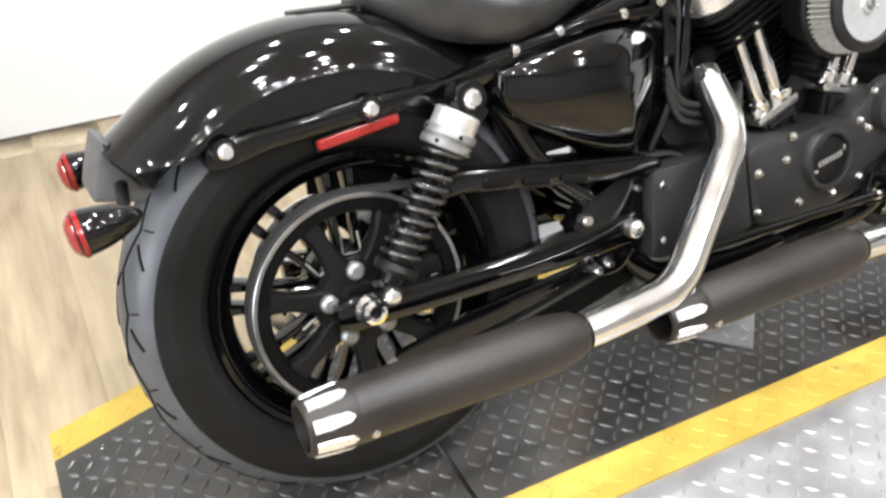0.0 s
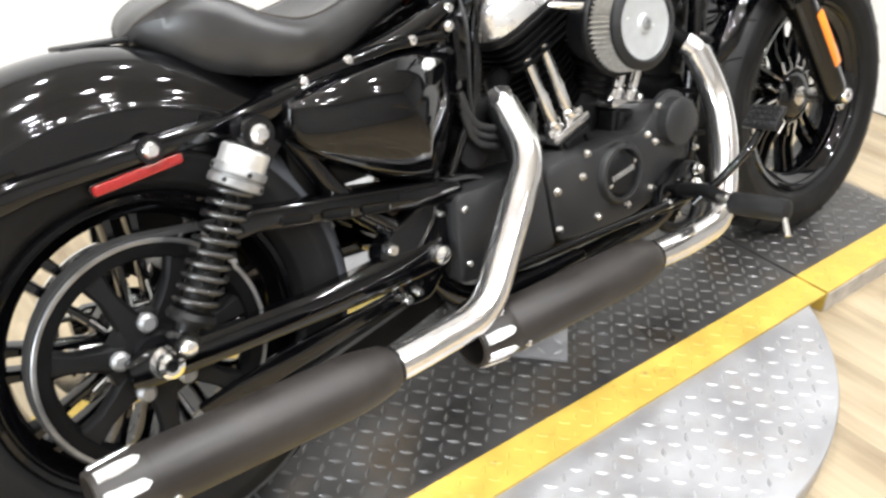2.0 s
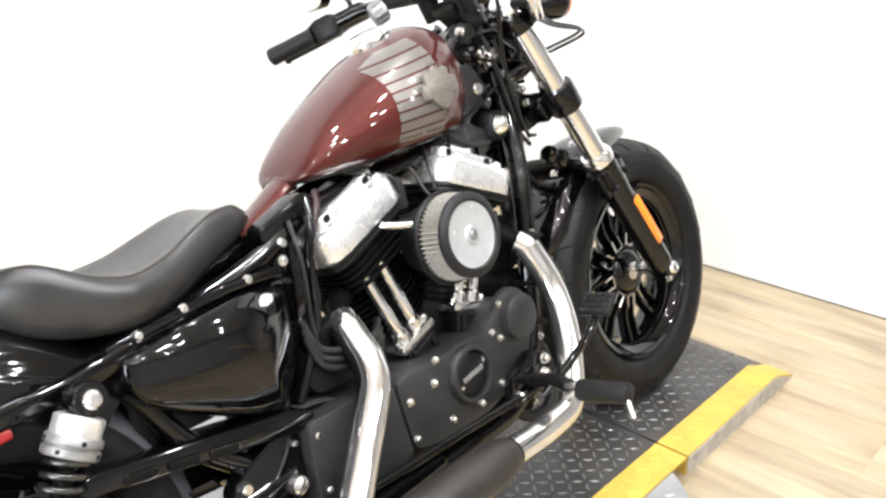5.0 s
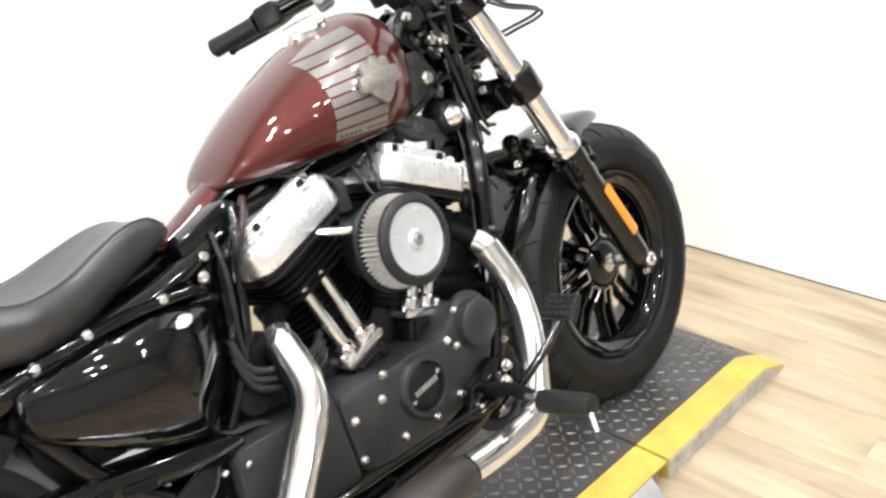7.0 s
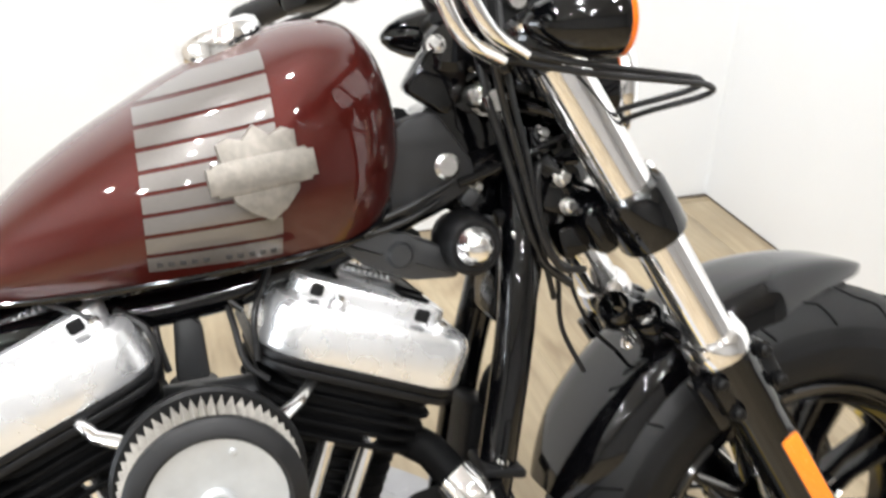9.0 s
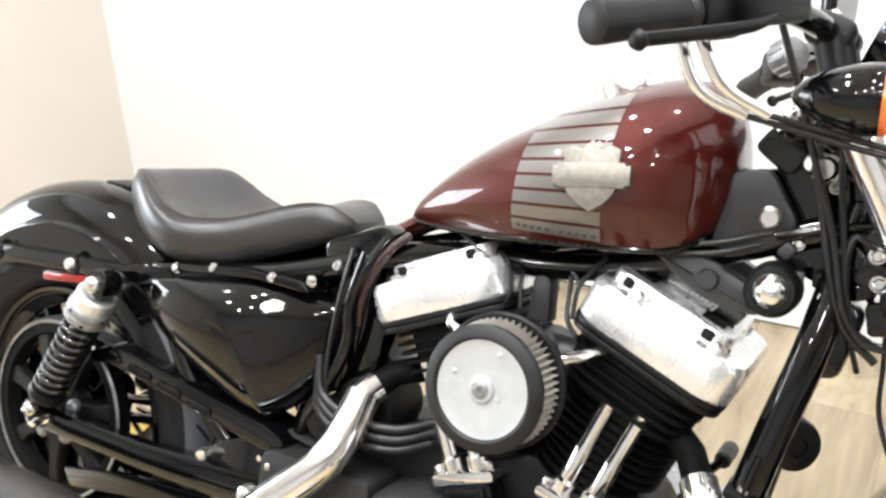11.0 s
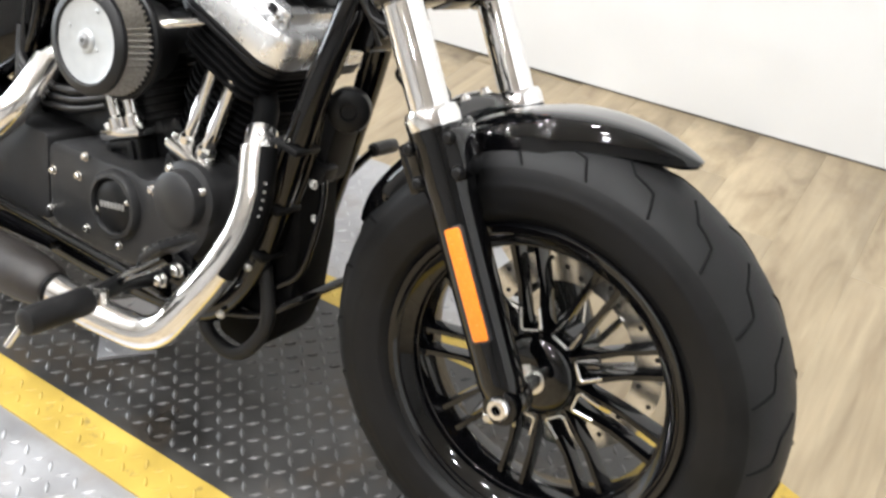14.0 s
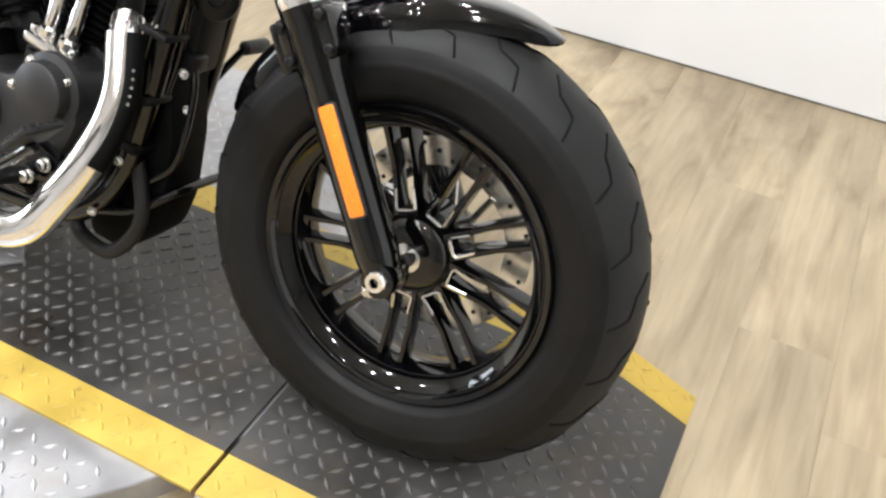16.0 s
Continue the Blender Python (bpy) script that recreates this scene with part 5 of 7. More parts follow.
# connectors, clips and bolts crowded round the steering head
crowd = random.Random(12)
for k in range(16):
    x, z = crowd.uniform(1.085, 1.185), crowd.uniform(0.735, 0.905)
    x = max(x, 1.12 - 0.1 * (z - 0.8)) if z > 0.79 else x
    y = crowd.uniform(-0.066, -0.036)
    m = pose(x, y, z, crowd.uniform(-25, 25), crowd.uniform(-60, 60), crowd.uniform(-20, 20))
    if k % 2:
        clip = part("wire_connector", Geo().block((crowd.uniform(0.014, 0.026), 0.014, crowd.uniform(0.010, 0.018)), m, 0.002, 0.003), crowd.choice((M_SATIN, M_GREYPLASTIC, M_GLOSS)), bike, "black wire connector")
    else:
        part("clip_bolt", Geo().bolt(m @ Vector((0, 0, 0)), (0.2, -1, 0.1), crowd.uniform(0.0045, 0.0075), 0.007), M_STEEL, bike, "bright small bolt")
for a, b in (((1.150, -0.050, 0.905), (1.190, -0.072, 0.862)), ((1.140, -0.045, 0.862), (1.215, -0.070, 0.835)), ((1.135, -0.045, 0.800), (1.205, -0.070, 0.800)), ((1.165, -0.055, 0.790), (1.185, -0.045, 0.735))):
    part("stay", Geo().tube([a, b], 0.0042, 8), M_GLOSS, bike, "thin black stay")


# key switch block on the steering head
lock = part("key_switch", Geo().lathe([(1e-5, 0.030), (0.020, 0.030), (0.027, 0.024), (0.029, 0.010), (0.029, -0.030), (0.020, -0.036)], (1.098, -0.022, 0.905), (-0.25, -0.85, 0.45), 24), M_GLOSS, bike, "gloss black key switch housing")
part("switch_bracket", Geo().prism(round_corners([(1.078, 0.930), (1.130, 0.945), (1.142, 0.880), (1.128, 0.820), (1.098, 0.836), (1.100, 0.880)], 0.008), -0.030, -0.004, 0.004), M_GLOSS, lock)
part("switch_bolt", Geo().bolt((1.076, -0.046, 0.918), (-0.3, -0.9, 0.2), 0.007, 0.010), M_STEEL, lock, "bright bolt")
part("lock_knob", Geo().lathe([(1e-5, 0.016), (0.008, 0.016), (0.011, 0.012), (0.011, 0.0)], (1.108, -0.052, 0.868), (-0.1, -1, 0.1), 18), M_STEEL, lock, "bright lock barrel")
part("cable_guide", Geo().block((0.034, 0.030, 0.022), pose(1.170, -0.050, 0.775, 0, 35, 0), 0.003, 0.005).block((0.026, 0.030, 0.018), pose(1.176, -0.044, 0.745, 0, -20, 0), 0.003, 0.005), M_GLOSS, bike, "gloss black cable guide")

part("switch_mount", Geo().block((0.050, 0.026, 0.046), pose(1.076, -0.034, 0.884, 0, 35, 0), 0.003, 0.008), M_GLOSS, lock)
for o, p in ((0.0, 0.0),):
    part("wire_harness", Geo().tube(smooth_path([(1.106 + o, -0.072 + p, 0.915), (1.114 + o, -0.076 + p, 0.863), (1.128 + o, -0.076 + p, 0.815), (1.145 + o * 0.6, -0.074 + p, 0.755), (1.166 + o * 0.5, -0.066 + p, 0.705), (1.200, -0.058 + p, 0.675)]), 0.0046, 10), M_CABLE, bike, "black wire harness sheath")
part("harness_stay", Geo().tube([(1.084, -0.064, 0.790), (1.184, -0.066, 0.818)], 0.0050, 10), M_GLOSS, bike, "thin black stay")
junction = part("brake_line_junction", Geo().block((0.050, 0.036, 0.030), pose(1.192, -0.056, 0.763, 0, 20, 0), 0.003, 0.006).block((0.044, 0.036, 0.034), pose(1.206, -0.054, 0.724, 0, -15, 0), 0.003, 0.006), M_GLOSS, bike, "gloss black brake line junction")
for p in ((1.184, -0.076, 0.786), (1.208, -0.076, 0.748), (1.190, -0.076, 0.758)):
    part("junction_bolt", Geo().bolt(p, (0.1, -1, 0.1), 0.0065, 0.009), M_STEEL, junction, "bright banjo bolt")
part("junction_pipe", Geo().tube(smooth_path([(1.184, -0.072, 0.790), (1.160, -0.078, 0.800), (1.160, -0.078, 0.750), (1.180, -0.074, 0.700), (1.212, -0.066, 0.690)]), 0.0038, 8), M_CABLE, junction)
for p in ((1.139, -0.062, 0.733), (1.143, -0.062, 0.717), (1.147, -0.062, 0.700)):
    part("clip_bolt", Geo().bolt(p, (0, -1, 0.1), 0.0055, 0.007), M_STEEL, bike, "bright small bolt")


# ---- engine
CRANK = Vector((0.837, 0, 0.309))


def lean_pose(angle, up):
    """A pose on a cylinder's axis: z along the axis, x along the motorcycle."""
    return Matrix.Translation(CRANK) @ Matrix.Rotation(radians(angle), 4, "Y") @ Matrix.Translation((0, 0, up))


case_out = round_corners([(0.47, 0.275), (0.50, 0.430), (0.60, 0.455), (0.70, 0.450), (0.78, 0.470), (0.90, 0.470), (0.985, 0.440), (1.015, 0.380), (1.000, 0.300), (0.93, 0.235), (0.80, 0.205), (0.60, 0.210), (0.49, 0.240)], 0.03)
engine = part("crankcase", Geo().prism(case_out, 0.105, -0.052, 0.012, both=True), M_SATIN, bike, "black crankcase of the V-twin engine")
g = Geo().prism(round_corners([(0.462, 0.262), (0.470, 0.392), (0.485, 0.400), (0.648, 0.400), (0.660, 0.262), (0.60, 0.250)], 0.010), -0.048, -0.1335, 0.004)
sprocket = part("sprocket_cover", g, M_CASE, engine, "satin black sprocket cover")
cam_out = round_corners([(0.662, 0.262), (0.650, 0.390), (0.690, 0.398), (0.765, 0.396), (0.830, 0.402), (0.885, 0.396), (0.922, 0.436), (0.985, 0.428), (1.012, 0.370), (0.985, 0.312), (0.930, 0.275), (0.860, 0.254), (0.760, 0.250)], 0.022)
cam_cover = part("cam_cover", Geo().prism(cam_out, -0.048, -0.136, 0.011), M_CASE, engine, "satin black gearcase cover")
part("timer_ring", Geo().lathe([(0.040, -0.010), (0.055, -0.008), (0.053, 0.004), (0.049, 0.009), (0.043, 0.010), (0.041, 0.006), (0.041, -0.002), (1e-5, -0.002)], (0.818, -0.138, 0.340), (0, -1, 0), 40), M_CASE, engine)
timer = part("timer_cover", Geo().lathe([(1e-5, 0.006), (0.034, 0.006), (0.039, 0.003), (0.040, -0.004)], (0.818, -0.138, 0.340), (0, -1, 0), 36), M_SATIN, engine, "satin black round timer cover")
for k in range(7):
    m = pose(0.7945 + 0.0078 * k, -0.1445, 0.3365 + 0.0014 * k, 0, -10, 0)
    part("cover_mark", Geo().block((0.0056, 0.0012, 0.0095), m, 0.0003, 0.0008), M_ENGRAVE, timer, "pale raised lettering bar")
for a in (25, 205):
    part("cover_screw", Geo().bolt((0.818 + 0.034 * math.cos(radians(a)), -0.1435, 0.340 + 0.034 * math.sin(radians(a))), (0, -1, 0), 0.0035, 0.003), M_STEEL, timer)
nose = part("cam_nose", Geo().lathe([(1e-5, 0.026), (0.037, 0.026), (0.041, 0.023), (0.042, 0.004), (0.052, 0.0), (0.053, -0.01)], (0.958, -0.134, 0.397), (0, -1, 0), 40), M_CASE, engine, "satin black round nose cap")
for x, z in ((0.745, 0.393), (0.731, 0.358), (0.671, 0.349), (0.756, 0.281), (0.831, 0.279), (0.893, 0.388), (0.968, 0.318), (0.892, 0.292), (0.668, 0.285), (0.925, 0.430), (0.992, 0.418), (0.912, 0.372)):
    part("case_bolt", Geo().bolt((x, -0.137 if x < 0.93 else -0.139, z), (0, -1, 0), 0.0055, 0.006), M_STEEL, engine, "bright hex socket bolt")
for x, z in ((0.480, 0.290), (0.484, 0.376)):
    part("case_bolt", Geo().bolt((x, -0.1325, z), (0, -1, 0), 0.0055, 0.006), M_STEEL, engine)


def build_cylinder(name, angle, label):
    m = lean_pose(angle, 0)
    barrel = part(name, Geo().lathe([(0.060, 0.13), (0.060, 0.275), (0.055, 0.275)], (0, 0, 0), (0, 0, 1), 32).moved(m), M_SATIN, engine, label)
    turn = Matrix(((1, 0, 0, 0), (0, 0, 1, 0), (0, 1, 0, 0), (0, 0, 0, 1)))
    for k in range(11):
        up = 0.150 + 0.0115 * k
        w = 0.176 if k > 3 else 0.150
        g = Geo().prism(rounded(w - 0.006, 0.126, 0.052, 6), up - 0.0018, up + 0.0018, 0.0008, m @ turn, True)
        part("cooling_fin", g, M_FIN, barrel)
    return barrel


build_cylinder("rear_cylinder", -22.5, "black finned rear cylinder")
build_cylinder("front_cylinder", 22.5, "black finned front cylinder")


def build_head(name, angle, flip, label):
    """Cylinder head, rocker base and polished rocker cover; flip turns the stepped end round."""
    m = lean_pose(angle, 0)
    turn = Matrix(((1, 0, 0, 0), (0, 0, 1, 0), (0, 1, 0, 0), (0, 0, 0, 1)))
    head = part(name, Geo().prism(rounded(0.135, 0.165, 0.03, 4), 0.272, 0.345, 0.003, m @ turn, True), M_MATT, engine, label)
    for k in range(5):
        up = 0.282 + 0.0125 * k
        part("cooling_fin", Geo().prism(rounded(0.170 - 0.006 * abs(k - 3), 0.188, 0.028, 5), up - 0.0022, up + 0.0022, 0.001, m @ turn, True), M_FIN, head)
    for up, w in ((0.341, 0.196), (0.3495, 0.199)):
        part("gasket_layer", Geo().prism(rounded(w, 0.214, 0.034, 5), up - 0.0036, up + 0.0036, 0.001, m @ turn, True), M_SATIN, head)
    lower = [rounded(0.197, 0.214, 0.036, 4), rounded(0.200, 0.217, 0.036, 4), rounded(0.199, 0.216, 0.035, 4), rounded(0.191, 0.208, 0.033, 4), rounded(0.160, 0.182, 0.026, 4)]
    rings = []
    for ol, up in zip(lower, (0.3535, 0.357, 0.394, 0.4015, 0.404)):
        rings.append([m @ Vector((x, y, up)) for x, y in ol])
    box = part("rocker_cover", Geo().rings(rings), M_ALU, head, "polished aluminium rocker cover", sharp=30)
    rings = []
    for (w, d, r), up in zip(((0.152, 0.168, 0.018), (0.152, 0.168, 0.018), (0.149, 0.165, 0.017), (0.138, 0.154, 0.014)), (0.403, 0.417, 0.4205, 0.422)):
        rings.append([m @ Vector((x - 0.008 * flip, y, up)) for x, y in rounded(w, d, r, 5)])
    lid = part("rocker_lid", Geo().rings(rings), M_ALU, head, "polished upper rocker lid with dark patches", sharp=25)
    # dark matt patches and a ribbed pad on the lid
    for x, y, w, d in ((-0.046, -0.052, 0.026, 0.020), (0.046, -0.052, 0.028, 0.026), (0.050, 0.010, 0.030, 0.080), (-0.052, 0.004, 0.016, 0.052)):
        part("lid_patch", Geo().block((w, d, 0.003), m @ pose(x - 0.008 * flip, y, 0.4222), 0.001, 0.004), M_MATT, lid, "dark matt patch on the lid")
    # dark patches on the lid's long side and its bolts on bosses
    for x, w in ((-0.054, 0.012), (0.050, 0.014)):
        part("side_patch", Geo().block((w, 0.006, 0.012), m @ pose(x - 0.008 * flip, -0.0835, 0.4125), 0.0015, 0.003), M_MATT, lid, "dark matt patch on the lid's side")
    for x in (-0.034, 0.066):
        at = m @ Vector((x - 0.008 * flip, -0.092, 0.404))
        up_axis = m.to_3x3() @ Vector((0, 0, 1))
        part("lid_boss", Geo().lathe([(0.0090, -0.002), (0.0086, 0.004), (0.0075, 0.006), (1e-5, 0.006)], at, up_axis, 18), M_ALU, lid)
        part("boss_bolt", Geo().bolt(at + up_axis * 0.006, up_axis, 0.0050, 0.004), M_STEEL, lid, "bright lid bolt")
    part("lid_pad", Geo().block((0.062, 0.050, 0.010), m @ pose(-0.008 * flip, -0.012, 0.4245), 0.003, 0.006), M_ALU, lid)
    for k in range(9):
        part("lid_rib", Geo().block((0.0032, 0.044, 0.005), m @ pose(-0.024 + 0.006 * k - 0.008 * flip, -0.012, 0.4305), 0.001), M_ALU, lid)
    for x in (-0.066, 0.066):
        for y in (-0.078, 0.078):
            part("cover_bolt", Geo().bolt(m @ Vector((x, y, 0.404)), m.to_3x3() @ Vector((0, 0, 1)), 0.006, 0.007), M_STEEL, head)
    return head


build_head("rear_head", -22.5, -1, "black finned rear cylinder head")
build_head("front_head", 22.5, 1, "black finned front cylinder head")


def build_pushrods(base, tops, tilt):
    b = Vector(base)
    turn = Matrix.Rotation(radians(tilt), 4, "Y")
    block = part("lifter_block", Geo().block((0.090, 0.042, 0.016), Matrix.Translation(b) @ turn, 0.003, 0.006), M_CHROME, engine, "chrome lifter block cap")
    dn = turn.to_3x3() @ Vector((0, 0, -1))
    ax = turn.to_3x3() @ Vector((1, 0, 0))
    body = part("lifter_body", Geo().block((0.074, 0.036, 0.062), Matrix.Translation(b + dn * 0.040) @ turn, 0.004, 0.006), M_SATIN, block, "black lifter body")
    part("body_rib", Geo().block((0.012, 0.010, 0.056), Matrix.Translation(b + dn * 0.040 + ax * -0.024 + Vector((0, -0.020, 0))) @ turn, 0.002, 0.003)
         .block((0.012, 0.010, 0.056), Matrix.Translation(b + dn * 0.040 + ax * 0.024 + Vector((0, -0.020, 0))) @ turn, 0.002, 0.003)
         .block((0.040, 0.010, 0.010), Matrix.Translation(b + dn * 0.018 + Vector((0, -0.020, 0))) @ turn, 0.002, 0.003), M_SATIN, body)
    for k, top in zip((-1, 1), tops):
        t = Vector(top)
        s = b + ax * (0.019 * k) - dn * 0.006
        d = (t - s).normalized()
        ln = (t - s).length
        part("pushrod_tube", Geo().lathe([(0.0150, 0.0), (0.0155, 0.004), (0.0150, 0.018), (0.0112, 0.022), (0.0108, ln * 0.5), (0.0094, ln * 0.52), (0.0094, ln), (1e-5, ln)], s, d, 18), M_CHROME, block, "chrome pushrod tube")
    for k in (-1, 1):
        part("block_bolt", Geo().bolt(b + ax * (0.037 * k) + Vector((0, -0.008, 0)) - dn * 0.008, -dn, 0.0065, 0.010), M_STEEL, block)


build_pushrods((0.762, -0.072, 0.428), ((0.684, -0.080, 0.564), (0.723, -0.080, 0.577)), -20)
build_pushrods((0.905, -0.072, 0.435), ((0.936, -0.080, 0.574), (0.976, -0.080, 0.566)), 14)


# ---- air cleaner
def build_air_cleaner():
    axis = Vector((0.014, -1, 0.035)).normalized()
    m = Matrix.Translation((0.821, 0, 0.580)) @ Vector((0, -1, 0)).rotation_difference(axis).to_matrix().to_4x4()

    def turned(profile, n, at=(0, 0, 0)):
        return Geo().lathe(profile, at, (0, -1, 0), n).moved(m)

    back = part("air_cleaner", turned([(1e-5, 0.085), (0.055, 0.092), (0.066, 0.125), (0.078, 0.144), (0.080, 0.148), (0.080, 0.154), (0.077, 0.157), (0.05, 0.157)], 48), M_SATIN, bike, "round open air cleaner with pleated element")
    n = 56
    rings = []
    for h, grow in ((0.155, 0.0035), (0.176, 0.0015), (0.197, 0.0)):
        rings.append([m @ Vector(((r + grow) * math.cos(math.pi * k / n), -h, (r + grow) * math.sin(math.pi * k / n))) for k in range(2 * n) for r in ((0.0712, 0.0612)[k % 2],)])
    part("filter_pleats", Geo().rings(rings), M_PLEAT, back, "pale grey pleated gauze element", sharp=10)
    part("front_ring", turned([(0.055, 0.196), (0.0700, 0.1955), (0.0718, 0.1975), (0.0718, 0.2035), (0.0690, 0.2065), (0.0585, 0.2085), (0.0553, 0.2060), (0.0553, 0.198)], 56), M_RUBBER, back, "dark rubber end ring")
    part("face_plate", turned([(1e-5, 0.2065), (0.015, 0.2065), (0.016, 0.2040), (0.048, 0.2040), (0.0550, 0.2055), (0.0560, 0.199)], 48), M_SILVER, back, "silver grey face plate")
    part("centre_washer", turned([(0.0060, 0.2088), (0.0130, 0.2082), (0.0145, 0.2066)], 24), M_SILVER, back)
    part("centre_bolt", turned([(1e-5, 0.2085), (0.0030, 0.2085), (0.0036, 0.2112), (0.0058, 0.2112), (0.0066, 0.2095), (0.0105, 0.2085), (0.0105, 0.2070)], 18), M_DULL, back, "hex centre bolt")
    for a, far in ((69, 0.045), (160, 0.038), (-20, 0.021)):
        p = Vector((far * math.cos(radians(a)), -0.2042, far * math.sin(radians(a))))
        part("plate_screw", Geo().bolt(p, (0, -1, 0), 0.0030, 0.0018).moved(m), M_SILVER, back)
    for ends in ([(0.876, -0.142, 0.618), (0.902, -0.126, 0.626), (0.922, -0.095, 0.632)], [(0.768, -0.144, 0.624), (0.740, -0.130, 0.630), (0.722, -0.095, 0.636)]):
        part("breather_arm", Geo().tube(ends, 0.0065, 12), M_CHROME, back, "chrome breather arm")
    # intake body between the heads
    part("intake_manifold", Geo().tube([(0.745, -0.02, 0.600), (0.925, -0.02, 0.595)], 0.026, 20).tube([(0.824, -0.088, 0.594), (0.824, 0.02, 0.594)], 0.030, 20), M_GREYPLASTIC, back)
    part("map_sensor", Geo().prism(round_corners([(0.808, 0.640), (0.838, 0.640), (0.836, 0.690), (0.826, 0.700), (0.812, 0.698)], 0.005), -0.035, -0.062, 0.004), M_GREYPLASTIC, back, "grey plastic sensor housing")


build_air_cleaner()


# ---- side cover and the dark parts behind
def build_side_cover(s):
    """A shield whose side face turns inwards to the front along a soft ridge."""
    edge = [(0.234, 0.130, 0.594), (0.300, 0.133, 0.606), (0.370, 0.130, 0.614), (0.430, 0.119, 0.618), (0.492, 0.097, 0.615), (0.552, 0.070, 0.604), (0.559, 0.066, 0.575), (0.542, 0.074, 0.520),
            (0.506, 0.090, 0.468), (0.461, 0.107, 0.434), (0.436, 0.109, 0.430), (0.385, 0.117, 0.450), (0.305, 0.125, 0.490), (0.248, 0.130, 0.528), (0.230, 0.131, 0.560)]
    loop = smooth_path([*edge, edge[0]], 4)[:-1]
    c = Vector((0.405, 0.116, 0.546))
    out = Vector((0.22, 0.975, 0.0))
    rings = [[Vector((p.x - 0.012, s * (p.y - 0.040), p.z)) for p in loop], [Vector((p.x, s * (p.y - 0.004), p.z)) for p in loop]]
    for f in (0.985, 0.95, 0.88, 0.76, 0.60, 0.42, 0.22, 0.02):
        ring = []
        for p in loop:
            q = c + (p - c) * f + out * (0.036 * (1 - f * f) ** 0.75)
            ring.append(Vector((q.x, s * q.y, q.z)))
        rings.append(ring)
    cover = part("side_cover", Geo().rings(rings), M_GLOSS, bike, "gloss black shield-shaped side cover", sharp=50)
    part("cover_trim", Geo().prism(round_corners([(0.50, 0.636), (0.40, 0.637), (0.30, 0.626), (0.22, 0.614), (0.22, 0.603), (0.42, 0.624), (0.515, 0.622)], 0.006), s * 0.070, s * 0.118, 0.003), M_GLOSS, cover)
    for x, z in ((0.515, 0.640), (0.340, 0.626), (0.448, 0.632), (0.268, 0.614)):
        part("cover_bolt", Geo().bolt((x, s * 0.116, z), (0, s, 0), 0.006, 0.006), M_CHROME, cover)


build_side_cover(-1)


def build_shoulder_patch():
    """A wrinkled silvery patch on the shoulder of the side cover."""
    rnd = random.Random(7)
    c, along, across = Vector((0.447, -0.128, 0.5995)), Vector((0.985, 0.16, 0.03)), Vector((0.06, -0.62, -0.78))
    out = along.cross(across).normalized() * -1
    if out.z < 0:
        out = -out
    top, low = [], []
    for i in range(13):
        u = -1 + i / 6
        half = 0.0125 * (1 - 0.55 * abs(u) ** 3) * rnd.uniform(0.86, 1.1)
        row = [c + along * (0.030 * u) + across * (half * v) + out * (0.0022 - 0.004 * v * v - 0.002 * u * u + rnd.uniform(-0.0010, 0.0010)) for v in (-1, -0.6, -0.2, 0.2, 0.6, 1)]
        top.append(row + [q - out * 0.0012 for q in reversed(row)])
    part("shoulder_patch", Geo().rings(top), M_SILVERY, bike, "wrinkled silvery patch", sharp=15)


build_shoulder_patch()
build_side_cover(1)
part("seat_post_cover", Geo().prism(round_corners([(0.505, 0.690), (0.600, 0.728), (0.625, 0.715), (0.575, 0.665), (0.520, 0.640)], 0.015), -0.050, -0.084, 0.006), M_GLOSS, bike, "gloss black frame cover")
part("cover_knob", Geo().lathe([(1e-5, 0.012), (0.006, 0.011), (0.009, 0.007), (0.009, 0.0)], (0.538, -0.084, 0.662), (0, -1, 0), 14), M_CHROME, bike, "chrome seat bolt")
part("oil_tank", Geo().prism(round_corners([(0.500, 0.660), (0.590, 0.690), (0.612, 0.640), (0.600, 0.520), (0.560, 0.470), (0.490, 0.480)], 0.02), -0.062, 0.075, 0.012, both=True), M_GLOSS, bike, "black oil tank behind the rear cylinder")
part("starter_body", Geo().tube([(0.60, 0.0, 0.475), (0.60, -0.085, 0.475)], 0.045, 24).tube([(0.545, -0.02, 0.450), (0.545, -0.10, 0.450)], 0.030, 20), M_SATIN, bike, "black starter body")
part("battery_tray", Geo().block((0.26, 0.17, 0.15), pose(0.37, 0, 0.53), 0.006, 0.01), M_SATIN, bike, "black battery tray")
part("breather_hose", Geo().tube(smooth_path([(0.610, -0.075, 0.715), (0.592, -0.096, 0.672), (0.572, -0.100, 0.624), (0.570, -0.098, 0.574), (0.556, -0.098, 0.524), (0.526, -0.096, 0.468), (0.498, -0.090, 0.420)]), 0.0085, 12), M_GLOSS, bike, "gloss black breather hose")
part("loom_tape", Geo().tube(smooth_path([(0.636, -0.072, 0.718), (0.620, -0.088, 0.700), (0.600, -0.094, 0.668), (0.584, -0.092, 0.630), (0.578, -0.086, 0.590)]), 0.0065, 12), M_BROWNHOSE, bike, "brown taped wiring loom")
part("thin_wire", Geo().tube(smooth_path([(0.585, -0.100, 0.690), (0.575, -0.108, 0.640), (0.566, -0.104, 0.600), (0.570, -0.096, 0.560), (0.556, -0.092, 0.500)]), 0.0034, 8), M_GLOSS, bike, "thin black wire")
